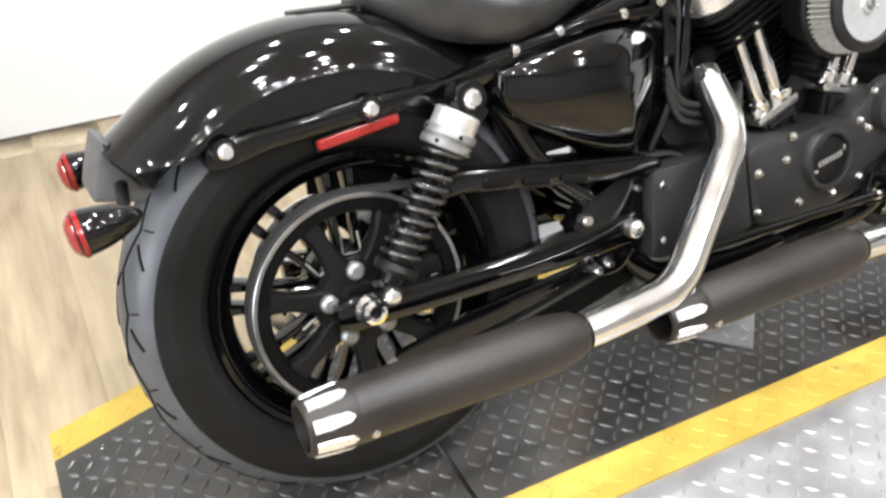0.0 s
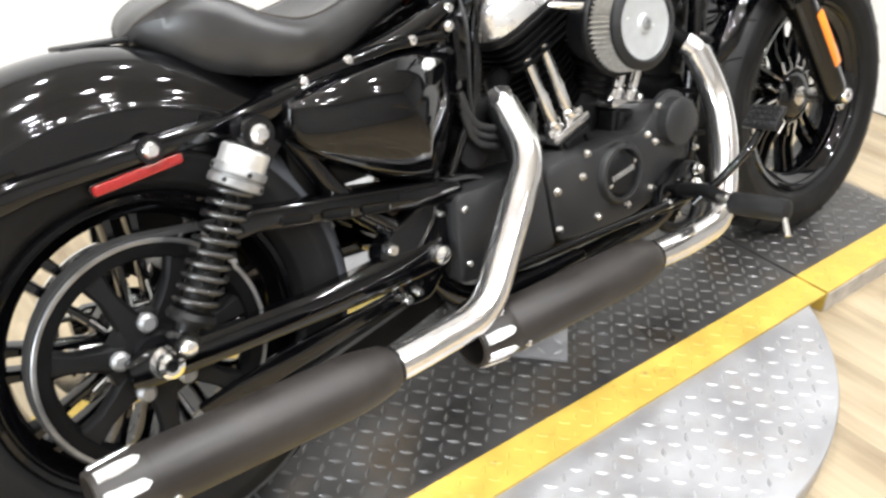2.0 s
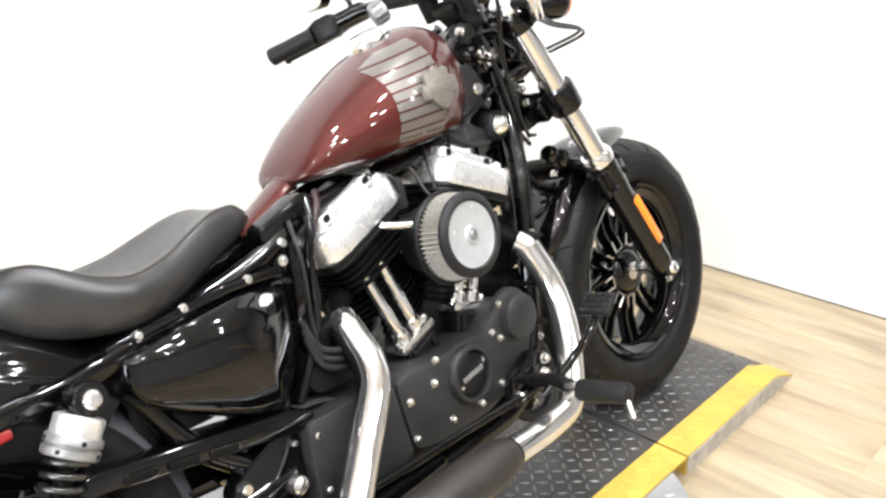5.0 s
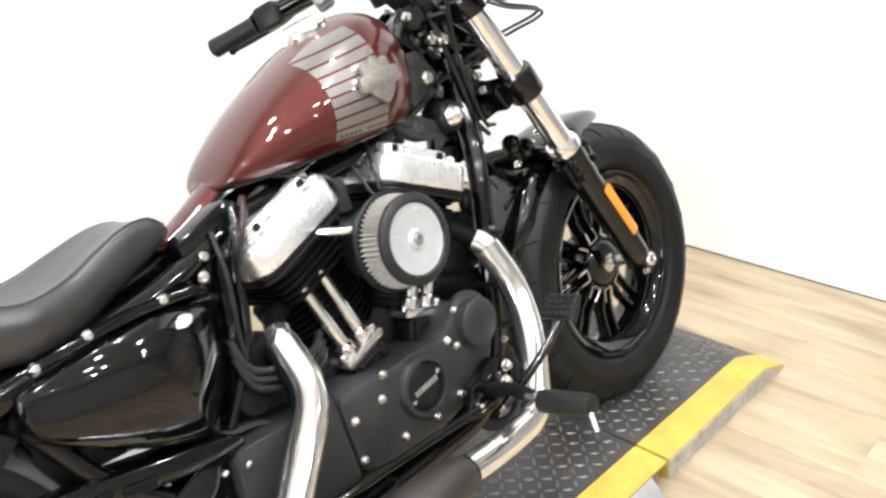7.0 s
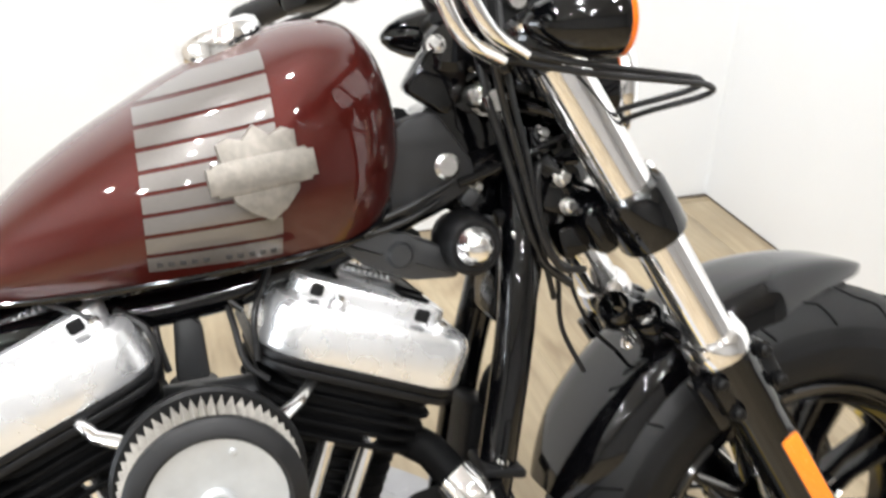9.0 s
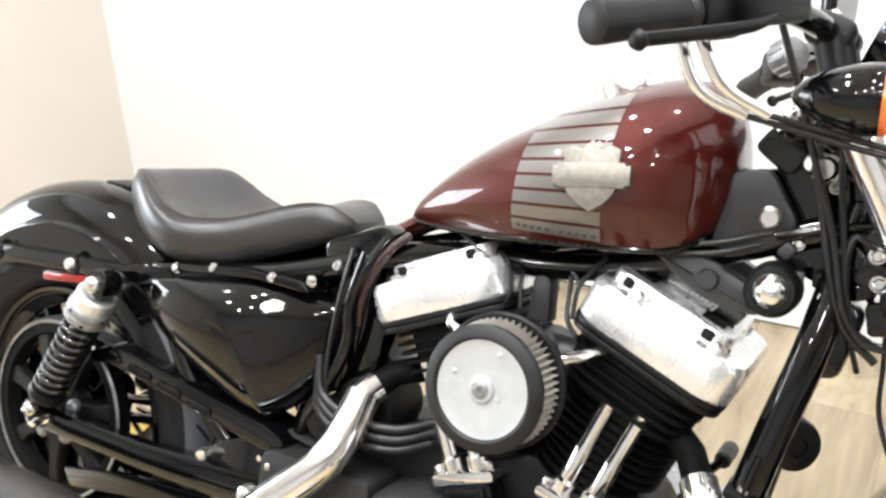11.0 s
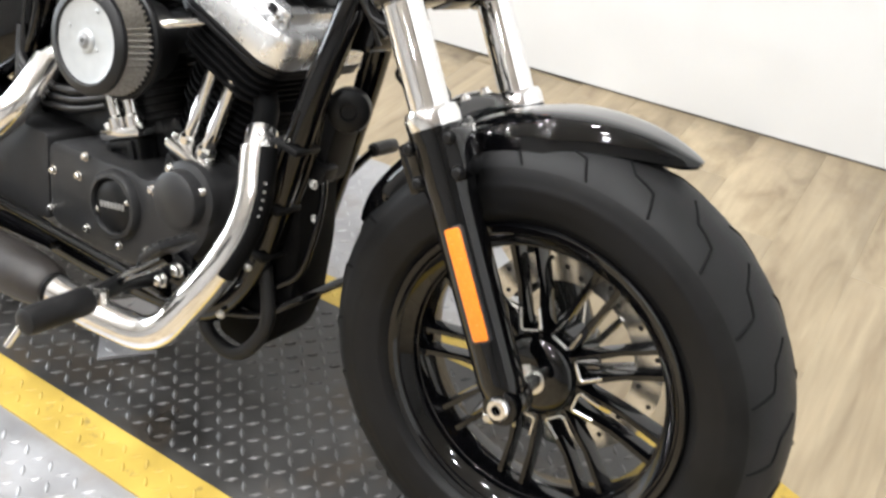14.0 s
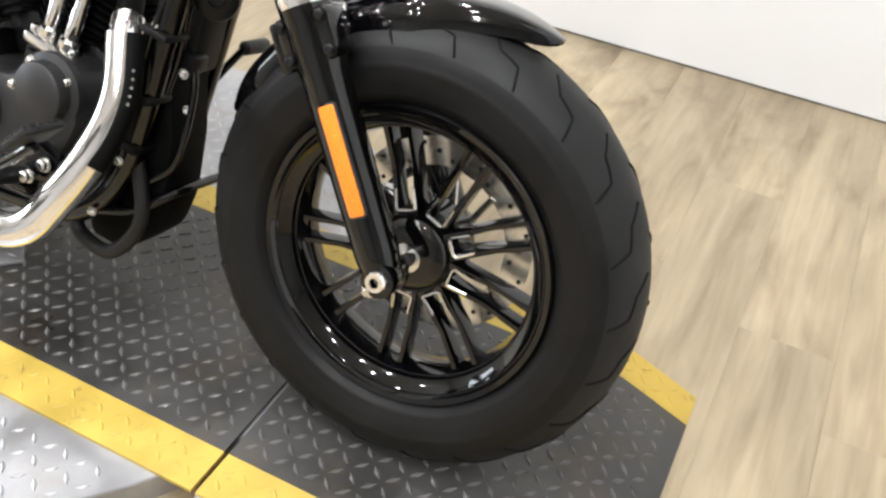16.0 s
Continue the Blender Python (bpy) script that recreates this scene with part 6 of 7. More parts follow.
for z in (0.452, 0.466, 0.480):
    part("oil_hose", Geo().tube(smooth_path([(0.530, -0.100, z + 0.06), (0.545, -0.108, z + 0.01), (0.60, -0.110, z - 0.01), (0.66, -0.100, z - 0.012), (0.70, -0.07, z)]), 0.0065, 10), M_CABLE, bike, "black rubber oil hose")
lug = part("frame_lug", Geo().prism(round_corners([(0.335, 0.345), (0.37, 0.375), (0.43, 0.400), (0.47, 0.390), (0.465, 0.300), (0.42, 0.250), (0.375, 0.250), (0.355, 0.30)], 0.015), -0.080, -0.112, 0.006), M_GLOSS, bike, "gloss black swingarm casting")
for x, y, z, r in ((0.353, -0.125, 0.353, 0.010), (0.370, -0.118, 0.267, 0.008), (0.392, -0.118, 0.272, 0.007), (0.455, -0.114, 0.375, 0.006)):
    part("lug_bolt", Geo().lathe([(1e-5, 0.012), (r * 0.7, 0.012), (r, 0.008), (r, -0.006)], (x, y + 0.006, z), (0, -1, 0), 14), M_CHROME, lug, "chrome bolt")


# ---- exhaust
def pipe(name, points, radius, label, shield, back):
    mouth = Vector(points[1]).lerp(Vector(points[2]), 0.6)
    p = part(name, Geo().tube(fillet_path([mouth, *points[2:]], 0.045, 8), radius, 26), M_PIPE, bike, label)
    part("port_stub", Geo().tube([points[0], points[1], mouth], radius - 0.004, 22), M_FIN, p, "black exhaust port")
    cut = fillet_path(points[shield[0]:shield[1]], 0.045, 8)
    part("heat_shield", Geo().tube(cut, radius + 0.0035, 26, caps=False), M_PIPE, p, "chrome heat shield")
    # black slotted back edge of the shield
    away = Vector(back)
    strip = fillet_path([Vector(q) + away for q in points[2:5]], 0.045, 8)
    part("slotted_edge", Geo().tube(strip, 0.0155, 14), M_FIN, p, "black slotted shield edge")
    out = (away.normalized() + Vector((0, -0.75, 0.1))).normalized()
    for k in range(1, len(strip) * 3 // 5, max(1, len(strip) // 22)):
        part("edge_slot", Geo().lathe([(1e-5, 0.0010), (0.0020, 0.0008), (0.0024, 0.0)], strip[k] + out * 0.0152, out, 8), M_STEEL, p)
    return p


REAR_PIPE = [(0.690, -0.035, 0.548), (0.632, -0.062, 0.530), (0.609, -0.102, 0.503), (0.606, -0.157, 0.430), (0.423, -0.231, 0.254), (0.285, -0.238, 0.246), (0.240, -0.240, 0.246)]
FRONT_PIPE = [(0.985, -0.030, 0.560), (1.035, -0.075, 0.535), (1.062, -0.112, 0.500), (1.085, -0.136, 0.415), (1.062, -0.168, 0.330), (0.992, -0.204, 0.212), (0.870, -0.214, 0.208), (0.760, -0.216, 0.214)]
pipe("rear_exhaust_pipe", REAR_PIPE, 0.0215, "chrome rear exhaust pipe with heat stain", (2, 7), (-0.014, 0.004, -0.004))
pipe("front_exhaust_pipe", FRONT_PIPE, 0.0215, "chrome front exhaust pipe with heat stain", (2, 8), (0.015, -0.002, 0.004))


def muffler(front, rear, r, label):
    f, b = Vector(front), Vector(rear)
    d = (b - f).normalized()
    ln = (b - f).length
    body = part("muffler", Geo().lathe([(0.0225, 0.0), (0.025, 0.0), (0.0275, 0.003), (0.0325, 0.012), (r * 0.915, 0.036), (r * 0.985, 0.060), (r, 0.082), (r, ln - 0.070), (r * 0.985, ln - 0.068), (r * 0.985, ln - 0.064)], f, d, 40), M_MUFFLER, bike, label)
    part("front_band", Geo().lathe([(0.0245, -0.004), (0.0262, -0.004), (0.0268, 0.004), (0.0262, 0.006)], f, d, 36), M_SATIN, body)
    tip = part("muffler_tip", Geo().lathe([(r * 0.985, ln - 0.064), (r * 1.0, ln - 0.062), (r * 0.99, ln - 0.045), (r * 0.90, ln - 0.008), (r * 0.86, ln), (r * 0.74, ln + 0.001), (r * 0.72, ln - 0.01), (r * 0.70, ln - 0.10), (1e-5, ln - 0.11)], f, d, 40), M_MUFFLER, body, "black slotted muffler tip")
    u = Vector((0, -1, 0))
    w = d.cross(u).normalized()
    for k in range(8):
        a = 2 * math.pi * (k + 0.5) / 8
        o = math.cos(a) * u + math.sin(a) * w
        t = -math.sin(a) * u + math.cos(a) * w
        rings = []
        for h, rr, wd in ((ln - 0.056, r * 0.985, 0.0015), (ln - 0.050, r * 0.975, 0.0075), (ln - 0.030, r * 0.940, 0.0095), (ln - 0.006, r * 0.885, 0.0086)):
            p = f + d * h + o * rr
            rings.append([p - t * wd - o * 0.002, p + t * wd - o * 0.002, p + t * wd * 0.8 + o * 0.0018, p - t * wd * 0.8 + o * 0.0018])
        part("tip_flute", Geo().rings(rings), M_ALU, tip, "bright machined flute")
    part("tip_bolt", Geo().bolt(f + d * (ln - 0.078) + (u * 0.9 - w * 0.43) * r, u, 0.0045, 0.004), M_STEEL, body)
    return body


muffler((0.250, -0.240, 0.246), (-0.150, -0.244, 0.252), 0.0405, "heat resistant black slip-on rear muffler")
muffler((0.790, -0.218, 0.214), (0.395, -0.220, 0.212), 0.0405, "heat resistant black slip-on front muffler")
part("exhaust_bracket", Geo().prism(round_corners([(0.33, 0.20), (0.46, 0.24), (0.70, 0.245), (0.70, 0.228), (0.46, 0.215), (0.34, 0.18)], 0.006), -0.140, -0.160, 0.003), M_GLOSS, bike, "black exhaust support bracket")
part("brake_rod", Geo().tube([(0.50, -0.150, 0.262), (0.96, -0.165, 0.262)], 0.0075, 12), M_GLOSS, bike, "gloss black brake rod")
part("oil_filter", Geo().lathe([(1e-5, 0.075), (0.030, 0.075), (0.036, 0.068), (0.037, 0.0), (0.03, -0.01)], (1.015, 0.0, 0.270), (1, 0, 0.1), 28), M_GLOSS, bike, "black oil filter")
box = part("electrics_box", Geo().prism(round_corners([(1.030, 0.440), (1.100, 0.452), (1.112, 0.360), (1.108, 0.262), (1.090, 0.205), (1.040, 0.160), (0.975, 0.168), (0.968, 0.215), (1.012, 0.330)], 0.016), -0.062, 0.024, 0.009, both=True), M_FIN, bike, "black box between the frame down tubes")
for k in range(5):
    part("box_rib", Geo().block((0.070 - 0.004 * k, 0.006, 0.006), pose(1.058 - 0.008 * k, -0.063, 0.400 - 0.042 * k, 0, 0, 0), 0.0015, 0.002), M_GLOSS, box)
for x, z in ((1.086, 0.425), (1.096, 0.300), (1.052, 0.182)):
    part("box_bolt", Geo().bolt((x, -0.062, z), (0, -1, 0), 0.0055, 0.006), M_STEEL, box, "bright small bolt")
# hoses, clips and bolts on the down tubes
for pts, r in (([(1.128, -0.060, 0.640), (1.120, -0.062, 0.560), (1.108, -0.058, 0.480), (1.096, -0.064, 0.420)], 0.0060),
               ([(1.110, -0.098, 0.560), (1.095, -0.104, 0.500), (1.074, -0.102, 0.420), (1.062, -0.100, 0.350), (1.050, -0.092, 0.300)], 0.0042),
               ([(1.120, -0.040, 0.470), (1.132, -0.050, 0.430), (1.128, -0.055, 0.370), (1.116, -0.060, 0.320), (1.085, -0.070, 0.290)], 0.0055)):
    part("wiring", Geo().tube(smooth_path(pts), r, 10), M_GLOSS, bike, "black wiring sheath on the down tube")
for x, z, turn in ((1.101, 0.510, 12), (1.082, 0.420, 12), (1.066, 0.345, 12)):
    part("hose_clip", Geo().block((0.044, 0.050, 0.010), pose(x, -0.083, z, 0, turn, 0), 0.002, 0.004), M_MATT, bike, "black hose clip")
for x, y, z in ((1.122, -0.066, 0.600), (1.118, -0.058, 0.455), (1.125, -0.052, 0.405), (1.100, -0.100, 0.520), (1.058, -0.104, 0.320), (1.020, -0.108, 0.232), (1.090, -0.078, 0.262)):
    part("clip_bolt", Geo().bolt((x, y, z), (0.3, -0.95, 0.1), 0.0050, 0.006), M_STEEL, bike, "bright small bolt")
part("relay", Geo().block((0.034, 0.030, 0.026), pose(1.112, -0.036, 0.470, 0, 10, 0), 0.003, 0.005), M_SATIN, bike, "black relay block")
part("frame_web", Geo().prism(round_corners([(1.118, 0.640), (1.168, 0.645), (1.185, 0.720), (1.130, 0.745)], 0.012), -0.045, 0.036, 0.006, both=True), M_GLOSS, bike, "black gusset plate between the down tubes")
part("lower_web", Geo().prism(round_corners([(1.070, 0.440), (1.115, 0.450), (1.130, 0.545), (1.095, 0.560)], 0.010), -0.040, 0.020, 0.005, both=True), M_MATT, bike, "black bracket between the down tubes")
horn = part("horn", Geo().lathe([(1e-5, 0.006), (0.010, 0.006), (0.012, 0.010), (0.020, 0.010), (0.029, 0.006), (0.031, 0.0), (0.031, -0.012), (0.02, -0.016)], (1.136, -0.026, 0.560), (0.55, -0.83, 0), 30), M_SATIN, bike, "flat black horn disc")
part("lower_bar", Geo().tube(fillet_path([(0.99, -0.095, 0.222), (1.075, -0.080, 0.242), (1.125, -0.060, 0.285), (1.128, 0.060, 0.285)], 0.03), 0.007, 10), M_GLOSS, bike, "gloss black lower guard bar")
part("lower_hose", Geo().tube(smooth_path([(1.06, -0.075, 0.34), (1.09, -0.085, 0.24), (1.05, -0.095, 0.175), (0.98, -0.090, 0.185), (0.96, -0.080, 0.25)]), 0.011, 14), M_RUBBER, bike, "black looped rubber hose")


# ---- foot controls
peg = part("foot_peg", Geo().lathe([(0.012, 0.0), (0.0185, 0.002), (0.0195, 0.010), (0.0190, 0.085), (0.0175, 0.098), (0.012, 0.101), (1e-5, 0.101)], (0.934, -0.270, 0.272), (0.04, -1, 0), 24), M_RUBBER, bike, "black rubber rider foot peg")
part("peg_feeler", Geo().tube([(0.930, -0.368, 0.262), (0.921, -0.380, 0.236)], 0.0045, 10), M_CHROME, peg, "bright peg feeler bolt")
part("peg_mount", Geo().tube([(0.945, -0.145, 0.275), (0.938, -0.215, 0.285), (0.934, -0.272, 0.272)], 0.013, 14).tube([(0.945, -0.11, 0.30), (0.945, -0.15, 0.275)], 0.016, 14), M_SATIN, peg)
part("peg_clevis", Geo().block((0.030, 0.030, 0.024), pose(0.934, -0.262, 0.275), 0.004, 0.006), M_CHROME, peg, "bright peg clevis")
pedal = part("brake_pedal", Geo().tube(fillet_path([(0.925, -0.200, 0.262), (0.950, -0.235, 0.300), (1.020, -0.250, 0.345), (1.054, -0.250, 0.372)], 0.04), 0.0075, 12), M_GLOSS, bike, "gloss black brake pedal lever")
pad = part("pedal_pad", Geo().block((0.046, 0.064, 0.010), pose(1.056, -0.252, 0.387, 0, -42, 0), 0.002, 0.003), M_RUBBER, pedal, "ribbed black rubber pedal pad")
mm = pose(1.056, -0.252, 0.387, 0, -42, 0)
for i in range(4):
    for j in range(5):
        part("pad_rib", Geo().block((0.0075, 0.0085, 0.004), mm @ Matrix.Translation((-0.0165 + 0.011 * i, -0.024 + 0.012 * j, 0.0065)), 0.0012), M_RUBBER, pedal)
for k, (x, y, z) in enumerate(((0.965, -0.175, 0.285), (0.905, -0.160, 0.262), (0.985, -0.165, 0.305))):
    part("linkage_bolt", Geo().bolt((x, y, z), (0, -1, 0), 0.008, 0.010), M_STEEL, pedal)
part("pedal_bracket", Geo().prism(round_corners([(0.88, 0.245), (0.90, 0.300), (0.96, 0.330), (1.01, 0.310), (1.00, 0.265), (0.95, 0.240)], 0.012), -0.140, -0.158, 0.004), M_GLOSS, pedal)
shifter = part("gear_lever", Geo().tube(fillet_path([(0.92, 0.150, 0.300), (0.960, 0.180, 0.330), (1.008, 0.205, 0.410), (1.032, 0.206, 0.440)], 0.03), 0.007, 10), M_GLOSS, bike, "gloss black gear lever")
part("lever_peg", Geo().lathe([(1e-5, -0.004), (0.008, -0.004), (0.012, 0.0), (0.0125, 0.03), (0.0125, 0.058), (0.009, 0.063), (1e-5, 0.063)], (1.032, 0.205, 0.440), (0, 1, 0), 18), M_RUBBER, shifter, "black rubber toe peg")
part("side_stand", Geo().tube([(0.62, 0.11, 0.20), (0.66, 0.20, 0.075)], 0.011, 14), M_SATIN, bike, "black side stand leg")


# ---- fork
def build_fork(s):
    y = s * (FORK_Y if s < 0 else FORK_Y - 0.024)
    low, top = fork_point(y, -0.012), fork_point(y, 0.705)
    ln = 0.340
    slider = part("fork_slider", Geo().lathe([(1e-5, 0.0), (0.020, 0.001), (0.026, 0.008), (0.0285, 0.030), (0.0290, 0.12), (0.0295, 0.25), (0.0315, 0.262), (0.0315, ln - 0.03), (0.0325, ln - 0.026), (0.0325, ln - 0.004), (0.029, ln)], low, FORK_UP, 32), M_GLOSS, bike, "gloss black fork slider")
    part("fork_tube", Geo().tube([fork_point(y, 0.30), top], 0.0245, 32), M_CHROME, slider, "thick chrome fork tube")
    part("slider_collar", Geo().lathe([(0.0246, 0.330), (0.0325, 0.330), (0.0330, 0.334), (0.0330, 0.345), (0.0300, 0.352), (0.0246, 0.353)], low, FORK_UP, 32), M_CHROME, slider, "chrome slider collar")
    out = Vector((0, s, 0))
    m = Matrix.Translation(fork_point(y, 0.137) + out * 0.0275 + FORK_FWD * 0.006) @ Matrix.Rotation(-RAKE, 4, "Y")
    part("fork_reflector", Geo().block((0.0215, 0.007, 0.134), m, 0.002, 0.004), M_ORANGE, slider, "long orange side reflector")
    m2 = Matrix.Translation(fork_point(y, 0.137) + out * 0.0255 + FORK_FWD * 0.006) @ Matrix.Rotation(-RAKE, 4, "Y")
    part("reflector_frame", Geo().block((0.0245, 0.007, 0.138), m2, 0.001, 0.004), M_GREYPLASTIC, slider)
    # axle lug and nut
    ax = Vector((AXLE_F.x, y, AXLE_F.z))
    part("axle_lug", Geo().lathe([(0.012, -0.024), (0.022, -0.023), (0.024, -0.018), (0.024, 0.018), (0.022, 0.023), (0.012, 0.024)], ax, (0, 1, 0), 24), M_GLOSS, slider)
    part("axle_nut", Geo().lathe([(0.0055, 0.028), (0.0065, 0.031), (0.012, 0.031), (0.0145, 0.028), (0.0150, 0.018)], ax, out, 16), M_CHROME, slider, "chrome axle end")
    part("pinch_bolt", Geo().bolt(ax + Vector((-0.012, s * 0.016, -0.020)), out, 0.007, 0.008), M_STEEL, slider)
    # fender bracket on the slider
    br = Geo().block((0.074, 0.046, 0.064), Matrix.Translation(fork_point(y, 0.283, 0.002)) @ Matrix.Rotation(-RAKE, 4, "Y"), 0.006, 0.014)
    part("fender_bracket", br, M_GLOSS, slider)
    for u in (0.262, 0.302):
        for f in (-0.026, 0.030):
            part("bracket_bolt", Geo().bolt(fork_point(y, u, f) + out * 0.024, out, 0.0065, 0.006), M_SATIN, slider)
    pillar = Matrix.Rotation(-RAKE, 4, "Y")
    part("bracket_pillar", Geo().block((0.022, 0.026, 0.072), Matrix.Translation(fork_point(y - s * 0.040, 0.286, 0.012)) @ pillar, 0.004, 0.006), M_GLOSS, slider)
    part("bracket_pillar", Geo().block((0.016, 0.020, 0.060), Matrix.Translation(fork_point(y + s * 0.006, 0.280, -0.040)) @ pillar, 0.003, 0.005), M_GLOSS, slider)
    part("bracket_nut", Geo().bolt(fork_point(y - s * 0.040, 0.306, 0.024), FORK_FWD, 0.0060, 0.006), M_STEEL, slider, "bright bracket nut")
    # lower clamp collar
    cl = Geo().lathe([(0.0246, 0.474), (0.0320, 0.474), (0.0340, 0.478), (0.0340, 0.526), (0.0320, 0.530), (0.0246, 0.530)], low, FORK_UP, 32)
    clamp = part("clamp_collar", cl, M_GLOSS, bike, "gloss black lower triple clamp collar")
    part("clamp_web", Geo().block((0.050, 0.090, 0.052), Matrix.Translation(fork_point(y * 0.48, 0.490, -0.022)) @ Matrix.Rotation(-RAKE, 4, "Y"), 0.006, 0.012), M_GLOSS, clamp)
    part("clamp_lug", Geo().block((0.034, 0.036, 0.056), Matrix.Translation(fork_point(y * 0.80, 0.497, 0.017)) @ Matrix.Rotation(-RAKE, 4, "Y"), 0.004, 0.008), M_GLOSS, clamp)
    for u in (0.486, 0.510):
        part("clamp_bolt", Geo().bolt(fork_point(y * 0.80, u, 0.0342), FORK_FWD, 0.0085, 0.009), M_STEEL, clamp, "bright pinch bolt")
    # upper clamp
    up = Geo().lathe([(0.0246, 0.672), (0.034, 0.672), (0.035, 0.676), (0.035, 0.706), (0.031, 0.712), (0.022, 0.713), (1e-5, 0.713)], low, FORK_UP, 32)
    upper = part("upper_clamp", up, M_GLOSS, bike, "gloss black upper triple clamp end")
    part("clamp_bridge", Geo().block((0.055, 0.100, 0.028), Matrix.Translation(fork_point(y * 0.50, 0.682, -0.018)) @ Matrix.Rotation(-RAKE, 4, "Y"), 0.005, 0.01), M_GLOSS, upper)
    return slider


build_fork(-1)
build_fork(1)
part("front_axle", Geo().tube([(AXLE_F.x, -0.135, AXLE_F.z), (AXLE_F.x, 0.135, AXLE_F.z)], 0.0105, 16), M_STEEL, bike, "steel front axle")
part("brake_caliper", Geo().prism(round_corners([(1.400, 0.360), (1.385, 0.420), (1.405, 0.470), (1.450, 0.470), (1.455, 0.430), (1.430, 0.380)], 0.015), 0.045, 0.105, 0.008, both=True), M_SATIN, bike, "black front brake caliper")


# ---- front fender
def build_front_fender():
    rings = []
    for k in range(49):
        a = radians(161 - 91 * k / 48)
        e = min(1.0, 0.55 + 0.45 * math.sin(math.pi / 2 * min(1, k / 8)), 0.12 + 0.88 * min(1, (48 - k) / 16) ** 0.66)
        lift = -0.003 * max(0, (k - 40) / 8) ** 2
        half = [(0.0, 0.3405), (0.026, 0.3403), (0.047, 0.3390), (0.0605, 0.3345), (0.0685, 0.3255), (0.0722, 0.3110), (0.0730, 0.2960)]
        outer = [(y * e, 0.332 + lift - (0.342 - r) * min(1, e * 1.1)) for y, r in half]
        inner = [(max(0, y - 0.0028), r - 0.0028) for y, r in outer]
        loop = [(-y, r) for y, r in reversed(outer)] + outer[1:] + list(reversed(inner)) + [(-y, r) for y, r in inner[1:]]
        rings.append([AXLE_F + Vector((r * math.cos(a), y, r * math.sin(a))) for y, r in loop])
    fender = part("front_fender", Geo().rings(rings), M_GLOSS, bike, "gloss black short front fender", sharp=40)
    # brace arch over the tyre between the sliders
    arch = [fork_point(-FORK_Y + 0.01, 0.300, 0.0), fork_point(-0.080, 0.322, -0.01), fork_point(-0.03, 0.334, -0.012), fork_point(0.03, 0.334, -0.012), fork_point(0.080, 0.322, -0.01), fork_point(FORK_Y - 0.01, 0.300, 0.0)]
    part("fork_brace", Geo().tube(smooth_path(arch), 0.011, 14, squash=1.6), M_GLOSS, fender)
    for px, pz, pr in ((1.248, 0.640, 0.016), (1.284, 0.624, 0.017)):
        part("brace_ring", Geo().lathe([(pr * 0.72, -0.014), (pr, -0.014), (pr * 1.15, -0.010), (pr * 1.15, 0.010), (pr, 0.014), (pr * 0.72, 0.014), (pr * 0.72, -0.014)], (px, -0.062, pz), (-0.45, -0.55, 0.70), 24), M_GLOSS, fender)
    for f in (-0.045, -0.015, 0.015, 0.045):
        part("brace_bolt", Geo().bolt(fork_point(-0.050, 0.343, f - 0.01), FORK_UP, 0.006, 0.006), M_CHROME, fender)
    return fender


build_front_fender()


# ---- headlight
def build_headlight():
    c = Vector((1.2505, 0.003, 0.874))
    d = Vector((1, 0, 0.05))
    shell = part("headlight", Geo().lathe([(1e-5, -0.105), (0.022, -0.103), (0.044, -0.090), (0.060, -0.064), (0.069, -0.030), (0.073, -0.004), (0.074, 0.004), (0.066, 0.004), (0.058, -0.03), (0.040, -0.062), (1e-5, -0.075)], c, d, 48), M_GLOSS, bike, "gloss black round headlight shell")
    part("trim_ring", Geo().lathe([(0.066, 0.002), (0.074, 0.002), (0.0765, 0.006), (0.0765, 0.015), (0.073, 0.022), (0.067, 0.024), (0.066, 0.018)], c, d, 48), M_CHROME, shell, "chrome headlight ring")
    part("reflector_bowl", Geo().lathe([(0.066, 0.006), (0.055, -0.022), (0.036, -0.045), (0.014, -0.055), (1e-5, -0.055)], c, d, 40), M_RAWALU, shell, "silver reflector bowl")
    part("bulb_shield", Geo().lathe([(1e-5, 0.006), (0.010, 0.004), (0.012, -0.01), (0.009, -0.05)], c, d, 20), M_STEEL, shell)
    lens = part("headlight_lens", Geo().lathe([(0.0675, 0.012), (0.060, 0.019), (0.040, 0.026), (0.02, 0.029), (1e-5, 0.030), (1e-5, 0.026), (0.02, 0.025), (0.04, 0.022), (0.060, 0.015), (0.0665, 0.009)], c, d, 48), M_LENS, shell, "clear glass headlight lens")
    lens.visible_shadow = False
    part("visor_mount", Geo().prism(round_corners([(1.18, 0.93), (1.24, 0.955), (1.26, 0.945), (1.20, 0.90)], 0.008), -0.025, 0.025, 0.004), M_GLOSS, shell)


build_headlight()


